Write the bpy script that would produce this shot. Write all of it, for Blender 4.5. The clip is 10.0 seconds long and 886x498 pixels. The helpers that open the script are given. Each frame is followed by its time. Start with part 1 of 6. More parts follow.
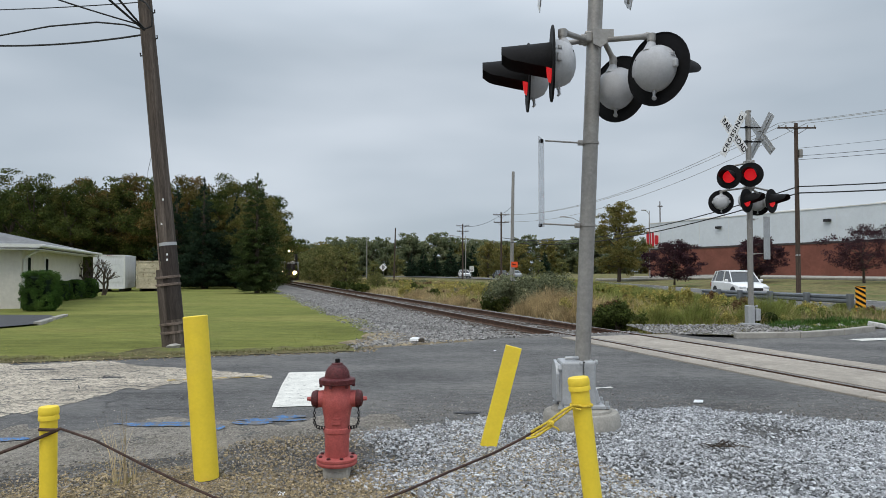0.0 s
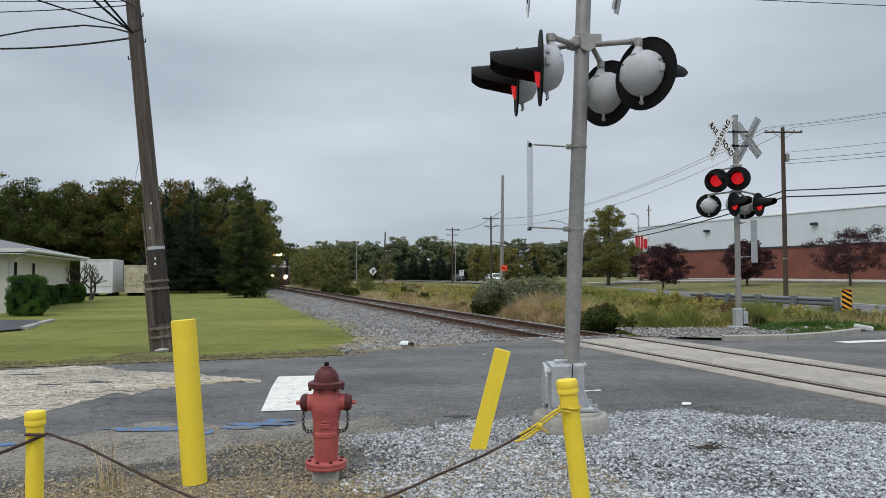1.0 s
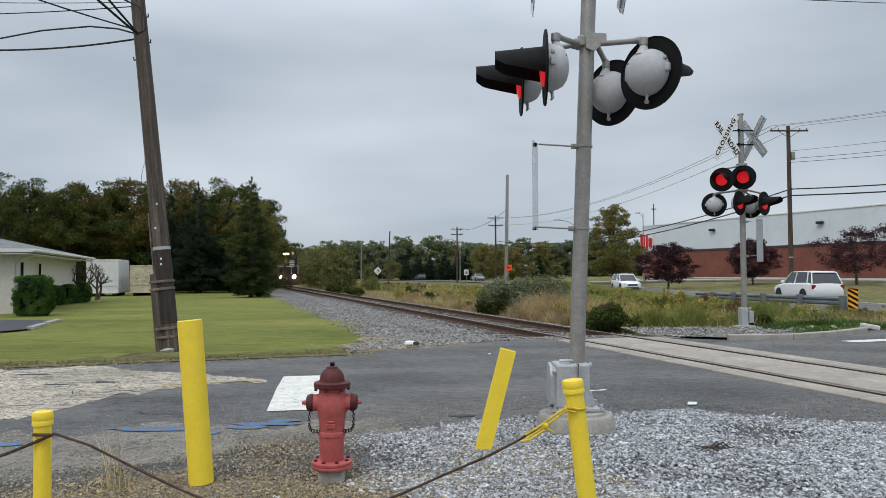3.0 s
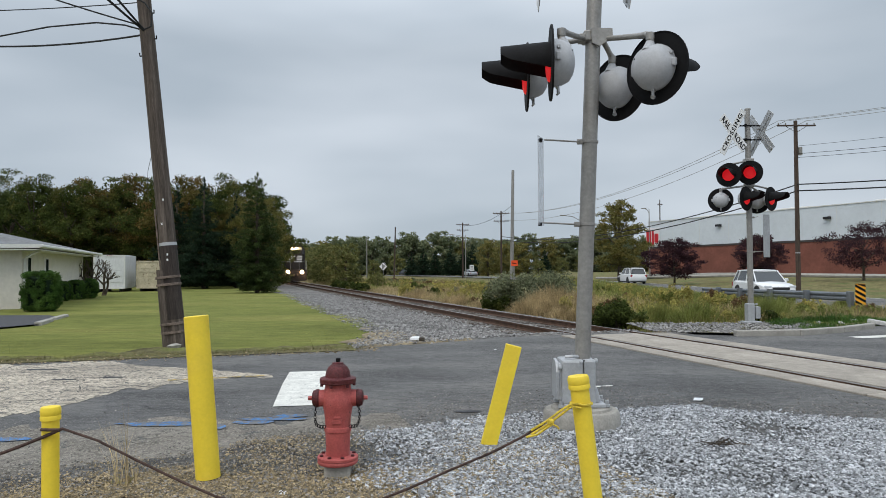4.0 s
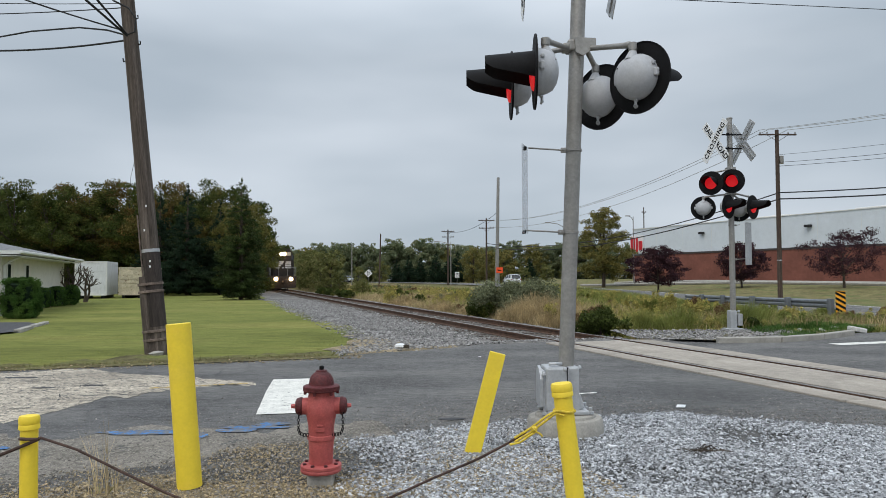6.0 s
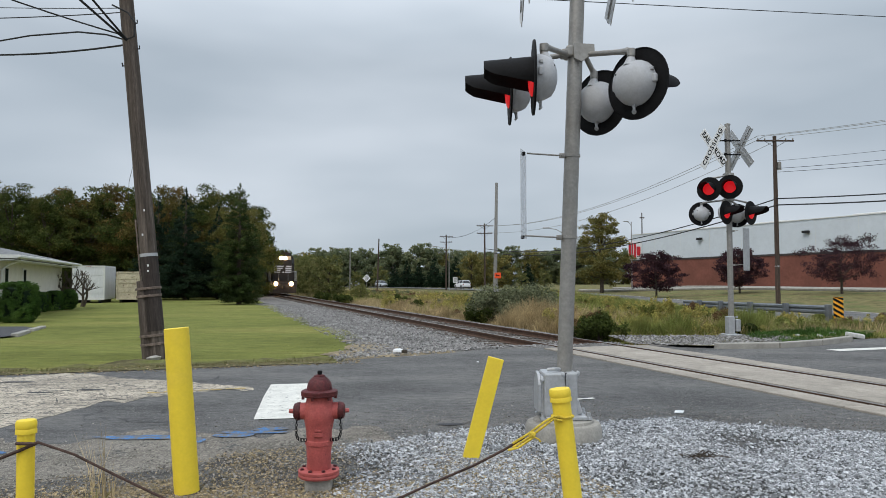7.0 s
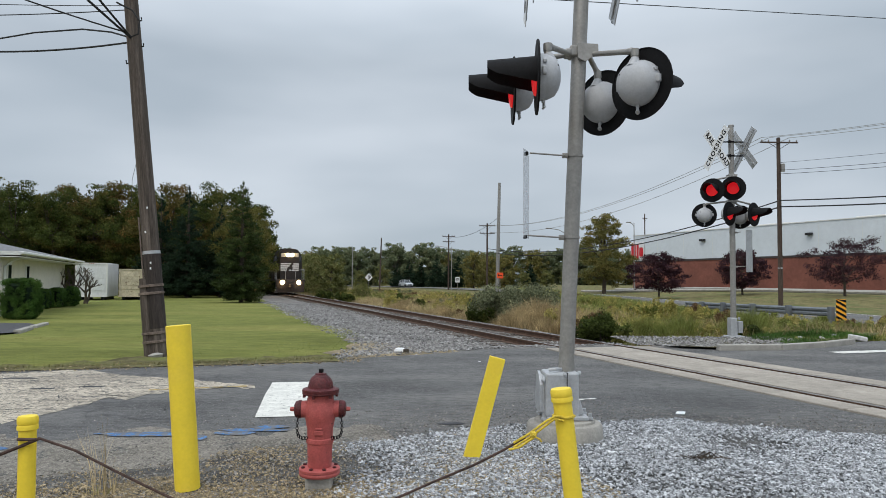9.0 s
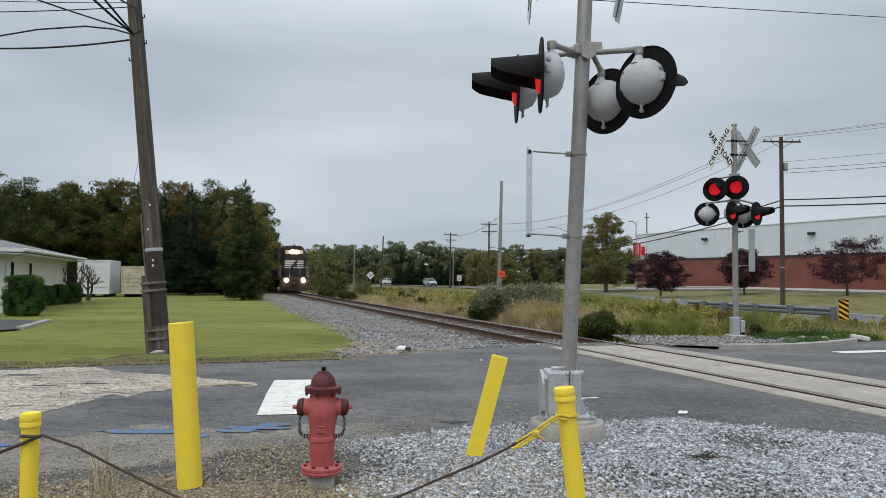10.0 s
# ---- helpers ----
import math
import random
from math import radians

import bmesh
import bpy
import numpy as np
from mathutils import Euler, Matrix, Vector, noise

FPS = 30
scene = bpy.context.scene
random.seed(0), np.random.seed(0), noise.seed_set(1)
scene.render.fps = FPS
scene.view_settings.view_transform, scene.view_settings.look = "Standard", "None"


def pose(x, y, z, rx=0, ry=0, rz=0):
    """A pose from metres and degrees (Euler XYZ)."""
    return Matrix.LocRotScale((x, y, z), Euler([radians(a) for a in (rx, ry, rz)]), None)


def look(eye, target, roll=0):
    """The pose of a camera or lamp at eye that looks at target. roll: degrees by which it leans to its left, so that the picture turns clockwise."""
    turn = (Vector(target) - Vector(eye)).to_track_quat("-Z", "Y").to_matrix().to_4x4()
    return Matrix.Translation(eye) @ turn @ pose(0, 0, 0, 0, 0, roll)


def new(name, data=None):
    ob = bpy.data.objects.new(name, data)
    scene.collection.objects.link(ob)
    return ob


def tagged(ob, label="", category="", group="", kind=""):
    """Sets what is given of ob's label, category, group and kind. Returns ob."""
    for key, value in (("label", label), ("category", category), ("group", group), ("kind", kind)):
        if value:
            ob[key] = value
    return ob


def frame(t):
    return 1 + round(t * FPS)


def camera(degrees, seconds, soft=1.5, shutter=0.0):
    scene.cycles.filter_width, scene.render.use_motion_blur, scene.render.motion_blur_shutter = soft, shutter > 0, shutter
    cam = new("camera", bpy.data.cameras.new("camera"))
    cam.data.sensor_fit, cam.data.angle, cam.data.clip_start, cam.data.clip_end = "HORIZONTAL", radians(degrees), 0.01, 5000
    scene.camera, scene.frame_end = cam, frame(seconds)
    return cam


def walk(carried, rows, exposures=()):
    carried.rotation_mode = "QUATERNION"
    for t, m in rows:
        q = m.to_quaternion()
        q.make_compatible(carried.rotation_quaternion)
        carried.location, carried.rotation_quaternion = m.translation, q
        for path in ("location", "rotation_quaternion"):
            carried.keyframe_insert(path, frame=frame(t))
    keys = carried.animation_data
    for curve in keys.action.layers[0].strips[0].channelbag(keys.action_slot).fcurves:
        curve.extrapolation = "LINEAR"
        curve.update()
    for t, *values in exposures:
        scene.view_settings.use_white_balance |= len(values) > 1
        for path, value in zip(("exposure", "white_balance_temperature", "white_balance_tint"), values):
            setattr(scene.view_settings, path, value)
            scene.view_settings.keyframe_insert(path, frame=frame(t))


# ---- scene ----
cam = camera(64.7, 10.0, 0.7)
PATH = [
    (0, (0.014, -0.042, 1.397), (0.011, 1.957, 1.461), -0.0),
    (0.5, (0.019, -0.047, 1.394), (0.032, 1.952, 1.464), -0.1),
    (1, (0.02, -0.055, 1.393), (0.046, 1.944, 1.468), -0.1),
    (1.5, (0.02, -0.055, 1.398), (0.054, 1.943, 1.474), -0.2),
    (2, (0.018, -0.059, 1.398), (0.052, 1.939, 1.474), -0.2),
    (2.5, (0.015, -0.057, 1.397), (0.041, 1.941, 1.474), -0.2),
    (4, (0.015, -0.056, 1.399), (0.012, 1.944, 1.46), -0.2),
    (4.5, (0.016, -0.048, 1.401), (0.019, 1.951, 1.461), -0.2),
    (5, (0.023, -0.05, 1.402), (0.039, 1.949, 1.465), -0.3),
    (5.5, (0.024, -0.062, 1.404), (0.056, 1.937, 1.475), -0.3),
    (7, (0.021, -0.067, 1.403), (0.065, 1.93, 1.498), -0.0),
    (7.5, (0.023, -0.065, 1.398), (0.063, 1.932, 1.496), 0.0),
    (8, (0.022, -0.058, 1.396), (0.059, 1.939, 1.496), 0.1),
    (8.5, (0.023, -0.063, 1.401), (0.06, 1.935, 1.498), 0.2),
    (9, (0.023, -0.064, 1.399), (0.06, 1.934, 1.493), 0.4),
    (9.5, (0.019, -0.064, 1.397), (0.055, 1.934, 1.487), 0.6),
    (10, (0.014, -0.055, 1.399), (0.046, 1.943, 1.488), 0.6),
]
walk(cam, [(t, look(eye, target, roll)) for t, eye, target, roll in PATH])

# ---- world and sun: an overcast sky, brighter overhead ----
world = bpy.data.worlds.new("overcast")
scene.world = world
world.use_nodes = True
wn, wl = world.node_tree.nodes, world.node_tree.links
wn.clear()


def wnode(kind, **values):
    n = wn.new(kind)
    for key, value in values.items():
        n.inputs[key].default_value = value
    return n


w_out, w_bg = wn.new("ShaderNodeOutputWorld"), wnode("ShaderNodeBackground", Strength=1.0)
w_sky = wn.new("ShaderNodeTexSky")
w_sky.sky_type, w_sky.sun_disc = "NISHITA", False
w_sky.sun_elevation, w_sky.sun_rotation = radians(48), radians(150)
w_dim = wn.new("ShaderNodeVectorMath")
w_dim.operation = "SCALE"
w_dim.inputs["Scale"].default_value = 0.08
w_co, w_sep = wn.new("ShaderNodeTexCoord"), wn.new("ShaderNodeSeparateXYZ")
w_map = wn.new("ShaderNodeMapping")
w_map.inputs["Scale"].default_value = (1.0, 1.0, 3.4)
w_big = wnode("ShaderNodeTexNoise", Scale=2.1, Detail=3.5, Roughness=0.42)
w_ramp = wn.new("ShaderNodeValToRGB")
w_ramp.color_ramp.elements[0].position, w_ramp.color_ramp.elements[1].position = 0.36, 0.65
w_ramp.color_ramp.elements[0].color = (0.445, 0.515, 0.588, 1)
w_ramp.color_ramp.elements[1].color = (0.635, 0.70, 0.775, 1)
w_up = wn.new("ShaderNodeMapRange")
w_up.inputs["From Min"].default_value, w_up.inputs["From Max"].default_value = 0.3, 0.9
w_up.inputs["To Min"].default_value, w_up.inputs["To Max"].default_value = 1.0, 2.6
w_gain = wn.new("ShaderNodeVectorMath")
w_gain.operation = "SCALE"
w_mix = wn.new("ShaderNodeMix")
w_mix.data_type = "RGBA"
w_mix.inputs["Factor"].default_value = 0.93
wl.new(w_co.outputs["Generated"], w_map.inputs["Vector"])
wl.new(w_map.outputs["Vector"], w_big.inputs["Vector"])
wl.new(w_co.outputs["Generated"], w_sep.inputs[0])
wl.new(w_sep.outputs["Z"], w_up.inputs["Value"])
wl.new(w_big.outputs["Fac"], w_ramp.inputs["Fac"])
wl.new(w_ramp.outputs["Color"], w_gain.inputs[0])
wl.new(w_up.outputs["Result"], w_gain.inputs["Scale"])
wl.new(w_sky.outputs["Color"], w_dim.inputs[0])
wl.new(w_dim.outputs["Vector"], w_mix.inputs["A"])
wl.new(w_gain.outputs["Vector"], w_mix.inputs["B"])
wl.new(w_mix.outputs["Result"], w_bg.inputs["Color"])
wl.new(w_bg.outputs["Background"], w_out.inputs["Surface"])

sun = new("sun", bpy.data.lights.new("sun", "SUN"))
sun.data.energy, sun.data.angle, sun.data.color = 1.15, radians(35), (1.0, 0.90, 0.76)
sun.matrix_world = look((-6, -10, 16), (0, 0, 0))


# ---- materials ----
def material(name, colour, rough=0.8, metal=0.0, vary=0.25, scale=8.0, fine=80.0, bump=0.15, tint=None, island=0.0, single=0.0, stretch=(1, 1, 1), spec=0.4, glow=None, wear=None, speck=None):
    """A surface: colour broken up at two scales, with fine relief. tint: a second colour in stains; wear: (colour, amount) of chipped spots; speck: (colour, share, scale) of single grains."""
    m = bpy.data.materials.new(name)
    m.use_nodes = True
    n, l = m.node_tree.nodes, m.node_tree.links
    b = n["Principled BSDF"]
    b.inputs["Roughness"].default_value, b.inputs["Metallic"].default_value = rough, metal
    b.inputs["Specular IOR Level"].default_value = spec
    co, mp = n.new("ShaderNodeTexCoord"), n.new("ShaderNodeMapping")
    mp.inputs["Scale"].default_value = stretch
    l.new(co.outputs["Object"], mp.inputs["Vector"])
    big, small = n.new("ShaderNodeTexNoise"), n.new("ShaderNodeTexNoise")
    big.inputs["Scale"].default_value, big.inputs["Detail"].default_value = scale, 5
    small.inputs["Scale"].default_value, small.inputs["Detail"].default_value = fine, 3
    for t in (big, small):
        l.new(mp.outputs["Vector"], t.inputs["Vector"])
    ramp = n.new("ShaderNodeValToRGB")
    dark = tuple(c * (1 - vary) for c in colour)
    second = tint or tuple(min(1, c * (1 + vary)) for c in colour)
    ramp.color_ramp.elements[0].position, ramp.color_ramp.elements[1].position = 0.32, 0.7
    ramp.color_ramp.elements[0].color, ramp.color_ramp.elements[1].color = (*dark, 1), (*second, 1)
    mid = ramp.color_ramp.elements.new(0.5)
    mid.color = (*colour, 1)
    l.new(big.outputs["Fac"], ramp.inputs["Fac"])
    mid_n, mid_r, mid_m = n.new("ShaderNodeTexNoise"), n.new("ShaderNodeMapRange"), n.new("ShaderNodeMix")
    mid_n.inputs["Scale"].default_value, mid_n.inputs["Detail"].default_value = (scale * fine) ** 0.5, 6
    mid_n.inputs["Roughness"].default_value = 0.65
    l.new(mp.outputs["Vector"], mid_n.inputs["Vector"])
    mid_r.inputs["From Min"].default_value, mid_r.inputs["From Max"].default_value = 0.3, 0.7
    mid_r.inputs["To Min"].default_value, mid_r.inputs["To Max"].default_value = 1 - vary * 1.1, 1 + vary * 1.1
    l.new(mid_n.outputs["Fac"], mid_r.inputs["Value"])
    mid_m.data_type, mid_m.blend_type = "RGBA", "MULTIPLY"
    mid_m.inputs["Factor"].default_value = 1.0
    l.new(ramp.outputs["Color"], mid_m.inputs["A"])
    l.new(mid_r.outputs["Result"], mid_m.inputs["B"])
    grain = n.new("ShaderNodeMix")
    grain.data_type, grain.blend_type = "RGBA", "MULTIPLY"
    grain.inputs["Factor"].default_value = 1.0
    gr = n.new("ShaderNodeMapRange")
    gr.inputs["From Min"].default_value, gr.inputs["From Max"].default_value = 0.25, 0.75
    gr.inputs["To Min"].default_value, gr.inputs["To Max"].default_value = 1 - vary, 1 + vary
    l.new(small.outputs["Fac"], gr.inputs["Value"])
    l.new(mid_m.outputs["Result"], grain.inputs["A"])
    l.new(gr.outputs["Result"], grain.inputs["B"])
    last = grain.outputs["Result"]
    if island or single:
        hsv, rv = n.new("ShaderNodeHueSaturation"), n.new("ShaderNodeMapRange")
        if island:
            src = n.new("ShaderNodeNewGeometry").outputs["Random Per Island"]
        else:
            src = n.new("ShaderNodeObjectInfo").outputs["Random"]
        s = island or single
        rv.inputs["To Min"].default_value, rv.inputs["To Max"].default_value = 1 - s, 1 + s
        l.new(src, rv.inputs["Value"])
        l.new(rv.outputs["Result"], hsv.inputs["Value"])
        l.new(last, hsv.inputs["Color"])
        last = hsv.outputs["Color"]
    if wear:
        wz, wr, wm = n.new("ShaderNodeTexNoise"), n.new("ShaderNodeMapRange"), n.new("ShaderNodeMix")
        wz.inputs["Scale"].default_value, wz.inputs["Detail"].default_value, wz.inputs["Roughness"].default_value = wear[2], 8, 0.7
        wr.inputs["From Min"].default_value, wr.inputs["From Max"].default_value = 1 - wear[1], 1.03 - wear[1]
        wm.data_type = "RGBA"
        wm.inputs["B"].default_value = (*wear[0], 1)
        l.new(co.outputs["Object"], wz.inputs["Vector"])
        l.new(wz.outputs["Fac"], wr.inputs["Value"])
        l.new(wr.outputs["Result"], wm.inputs["Factor"])
        l.new(last, wm.inputs["A"])
        last = wm.outputs["Result"]
    if speck:
        vo, vs, vr, vm = n.new("ShaderNodeTexVoronoi"), n.new("ShaderNodeSeparateColor"), n.new("ShaderNodeMapRange"), n.new("ShaderNodeMix")
        vo.inputs["Scale"].default_value = speck[2]
        vr.inputs["From Min"].default_value, vr.inputs["From Max"].default_value = 1 - speck[1], 1.02
        vm.data_type = "RGBA"
        vm.inputs["B"].default_value = (*speck[0], 1)
        l.new(co.outputs["Object"], vo.inputs["Vector"])
        l.new(vo.outputs["Color"], vs.inputs[0])
        l.new(vs.outputs["Red"], vr.inputs["Value"])
        l.new(vr.outputs["Result"], vm.inputs["Factor"])
        l.new(last, vm.inputs["A"])
        last = vm.outputs["Result"]
    l.new(last, b.inputs["Base Color"])
    if bump:
        bp = n.new("ShaderNodeBump")
        bp.inputs["Strength"].default_value, bp.inputs["Distance"].default_value = bump, 0.02
        l.new(small.outputs["Fac"], bp.inputs["Height"])
        l.new(bp.outputs["Normal"], b.inputs["Normal"])
    if glow:
        b.inputs["Emission Color"].default_value, b.inputs["Emission Strength"].default_value = (*glow[0], 1), glow[1]
    return m


def leaf_material(name, a, b_, island=0.45):
    m = material(name, a, 0.65, vary=0.3, scale=0.5, fine=3.0, bump=0, tint=b_, island=island, spec=0.1)
    n, l = m.node_tree.nodes, m.node_tree.links
    b = n["Principled BSDF"]
    tr, mx = n.new("ShaderNodeBsdfTranslucent"), n.new("ShaderNodeMixShader")
    l.new(b.inputs["Base Color"].links[0].from_socket, tr.inputs["Color"])
    mx.inputs[0].default_value = 0.3
    l.new(b.outputs[0], mx.inputs[1]), l.new(tr.outputs[0], mx.inputs[2])
    l.new(mx.outputs[0], n["Material Output"].inputs["Surface"])
    return m


ASPHALT = material("asphalt", (0.114, 0.112, 0.111), 0.9, vary=0.36, scale=0.7, fine=110, bump=0.8, tint=(0.165, 0.16, 0.152), stretch=(0.7, 1.3, 1), wear=((0.21, 0.20, 0.185), 0.36, 1.1), speck=((0.20, 0.195, 0.185), 0.26, 75.0))
PALE_ASPHALT = material("worn asphalt", (0.455, 0.40, 0.322), 0.95, vary=0.36, scale=0.9, fine=120, bump=0.5, tint=(0.54, 0.475, 0.38), stretch=(0.6, 1.4, 1), wear=((0.15, 0.143, 0.13), 0.44, 8.0), speck=((0.10, 0.095, 0.088), 0.42, 42.0))
GRITTY = material("gritty worn asphalt", (0.195, 0.176, 0.150), 0.95, vary=0.38, scale=1.2, fine=130, bump=0.9, tint=(0.25, 0.23, 0.20), wear=((0.10, 0.098, 0.095), 0.40, 2.2), speck=((0.38, 0.345, 0.29), 0.36, 75.0))
GRASS_GROUND = material("lawn", (0.150, 0.164, 0.043), 1.0, vary=0.24, scale=0.22, fine=26, bump=0.5, tint=(0.20, 0.192, 0.058), spec=0.1, stretch=(0.6, 1.5, 1))
EDGE_GROUND = material("worn lawn edge", (0.125, 0.112, 0.055), 1.0, vary=0.35, scale=1.4, fine=30, bump=0.7, tint=(0.13, 0.14, 0.045), spec=0.1)
ROUGH_GROUND = material("rough grass", (0.165, 0.145, 0.066), 1.0, vary=0.35, scale=0.35, fine=9, bump=0.7, tint=(0.09, 0.115, 0.038), spec=0.1)
GRAVEL_BED = material("gravel bed", (0.10, 0.098, 0.095), 1.0, vary=0.4, scale=3, fine=60, bump=1.0)
TAN_BED = material("tan grit", (0.25, 0.20, 0.125), 1.0, vary=0.4, scale=2, fine=90, bump=1.0)
GRIT_STONE = material("dull grit", (0.21, 0.195, 0.175), 0.95, vary=0.2, scale=10, fine=60, bump=0.2, island=0.6)
STONE = material("grey stone", (0.345, 0.355, 0.37), 0.9, vary=0.2, scale=10, fine=60, bump=0.2, island=0.62)
TAN_STONE = material("tan pebble", (0.30, 0.235, 0.14), 0.9, vary=0.2, scale=10, fine=60, bump=0.2, island=0.6)
BALLAST_STONE = material("ballast stone", (0.235, 0.228, 0.222), 0.95, vary=0.2, scale=4, fine=40, bump=0.2, island=0.5)
BALLAST_BED = material("ballast bed", (0.16, 0.15, 0.14), 1.0, vary=0.4, scale=1.2, fine=16, bump=1.0)
CONCRETE = material("concrete", (0.31, 0.295, 0.265), 0.9, vary=0.14, scale=2.5, fine=50, bump=0.25)
PANEL = material("crossing concrete", (0.30, 0.268, 0.228), 0.9, vary=0.16, scale=1.2, fine=60, bump=0.3, single=0.08)
RUBBER = material("flangeway rubber", (0.03, 0.03, 0.032), 0.7)
STEEL_TOP = material("polished rail", (0.35, 0.32, 0.30), 0.35, 1.0, vary=0.15, stretch=(1, 1, 1))
RAIL_RUST = material("rusty rail", (0.085, 0.048, 0.032), 0.9, vary=0.3, scale=6, fine=40)
TIE_WOOD = material("tie timber", (0.075, 0.062, 0.052), 0.95, vary=0.35, scale=3, fine=30, bump=0.5, single=0.3)
PAINT_WHITE = material("road paint", (0.64, 0.63, 0.585), 0.85, vary=0.12, scale=6, fine=90, bump=0.2, wear=((0.2, 0.2, 0.2), 0.40, 14.0))
PAINT_YELLOW = material("faded yellow line", (0.45, 0.32, 0.09), 0.85, vary=0.2, scale=4, fine=80, wear=((0.22, 0.21, 0.19), 0.5, 9.0))
PAINT_BLUE = material("blue marking paint", (0.06, 0.165, 0.36), 0.9, vary=0.3, scale=6, fine=70, wear=((0.135, 0.14, 0.15), 0.53, 16.0))
YELLOW = material("yellow paint", (0.84, 0.63, 0.045), 0.55, vary=0.035, scale=3, fine=60, bump=0.05, tint=(0.80, 0.59, 0.06), wear=((0.50, 0.40, 0.10), 0.31, 9.0))
RED_IRON = material("faded red cast iron", (0.40, 0.085, 0.078), 0.65, vary=0.14, scale=6, fine=70, bump=0.15, tint=(0.42, 0.11, 0.10), wear=((0.12, 0.04, 0.035), 0.36, 12.0))
DARK_RED = material("dark red cast iron", (0.085, 0.014, 0.016), 0.6, vary=0.25, scale=8, fine=70, bump=0.35)
GALVANISED = material("galvanised steel", (0.305, 0.293, 0.275), 0.45, 0.5, vary=0.1, scale=5, fine=40, bump=0.05)
ALUMINIUM = material("cast aluminium", (0.43, 0.44, 0.455), 0.5, 0.4, vary=0.08, scale=8, fine=60, bump=0.08)
GREY_PAINT = material("grey lamp housing", (0.42, 0.43, 0.45), 0.55, vary=0.06, scale=6, fine=60, bump=0.04)
BLACK = material("black paint", (0.008, 0.008, 0.009), 0.7, vary=0.2, scale=6, fine=60, bump=0.05, spec=0.15)
SIGN_WHITE = material("white sign sheeting", (0.72, 0.73, 0.74), 0.5, vary=0.05, scale=6, bump=0.0)
SIGN_BACK = material("sign back", (0.42, 0.43, 0.44), 0.45, 0.5, vary=0.1, scale=5, bump=0.0)
RED_LENS = material("red lens", (0.12, 0.004, 0.006), 0.25, vary=0.1, bump=0.0, spec=0.6)
RED_GLOW = material("lit red lamp", (0.5, 0.01, 0.01), 0.4, vary=0.0, bump=0.0, glow=((1.0, 0.018, 0.028), 0.42))
POLE_WOOD = material("weathered pole", (0.098, 0.078, 0.064), 0.95, vary=0.35, scale=2, fine=26, bump=0.7, stretch=(6, 6, 0.35), tint=(0.155, 0.128, 0.108))
FAR_POLE = material("brown pole", (0.07, 0.05, 0.04), 0.95, vary=0.3, scale=2, fine=26, stretch=(6, 6, 0.4))
BARK = material("bark", (0.07, 0.055, 0.042), 0.95, vary=0.35, scale=3, fine=20, bump=0.6)
CABLE = material("black cable", (0.015, 0.015, 0.016), 0.6, bump=0)
ROPE = material("brown wire rope", (0.065, 0.038, 0.030), 0.8, vary=0.3, scale=10, fine=90, bump=0.4)
YELLOW_ROPE = material("yellow rope", (0.62, 0.46, 0.05), 0.8, vary=0.25, scale=20, fine=120, bump=0.4)
LEAF_WOOD = leaf_material("woodland leaf", (0.062, 0.082, 0.020), (0.145, 0.125, 0.034))
LEAF_WARM = leaf_material("turning leaf", (0.12, 0.10, 0.030), (0.20, 0.115, 0.04))
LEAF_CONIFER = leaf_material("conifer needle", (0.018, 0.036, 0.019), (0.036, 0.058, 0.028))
LEAF_CEDAR = leaf_material("cedar spray", (0.046, 0.070, 0.022), (0.088, 0.108, 0.033))
LEAF_OLIVE = leaf_material("olive turning leaf", (0.125, 0.122, 0.034), (0.20, 0.155, 0.048))
LEAF_PURPLE = leaf_material("purple leaf", (0.046, 0.022, 0.029), (0.088, 0.042, 0.044))
LEAF_HEDGE = leaf_material("hedge leaf", (0.060, 0.120, 0.026), (0.125, 0.20, 0.05))
LEAF_SAGE = leaf_material("sage leaf", (0.17, 0.185, 0.105), (0.26, 0.265, 0.165))
LEAF_AUTUMN = leaf_material("thin autumn leaf", (0.18, 0.168, 0.055), (0.27, 0.205, 0.068))
GRASS_DRY = leaf_material("dry grass", (0.40, 0.305, 0.165), (0.54, 0.43, 0.25))
GRASS_GREEN = leaf_material("green weed", (0.21, 0.235, 0.066), (0.42, 0.38, 0.13))
GRASS_LAWN = leaf_material("lawn blade", (0.185, 0.205, 0.055), (0.235, 0.235, 0.072), 0.12)
GRASS_EDGE = leaf_material("straggling edge grass", (0.16, 0.15, 0.06), (0.26, 0.22, 0.10), 0.3)
# haze is put into this colour: far leaves made paler and greyer
LEAF_FAR_HAZE = leaf_material("distant leaf paled for haze", (0.155, 0.185, 0.10), (0.23, 0.23, 0.125), 0.25)
LEAF_SCRUB = leaf_material("olive scrub leaf", (0.16, 0.17, 0.06), (0.27, 0.235, 0.095))
LEAF_HERB = leaf_material("yellowing herb", (0.39, 0.34, 0.105), (0.55, 0.45, 0.175))
LEAF_BROWN = leaf_material("dead brown herb", (0.17, 0.105, 0.055), (0.27, 0.18, 0.09))


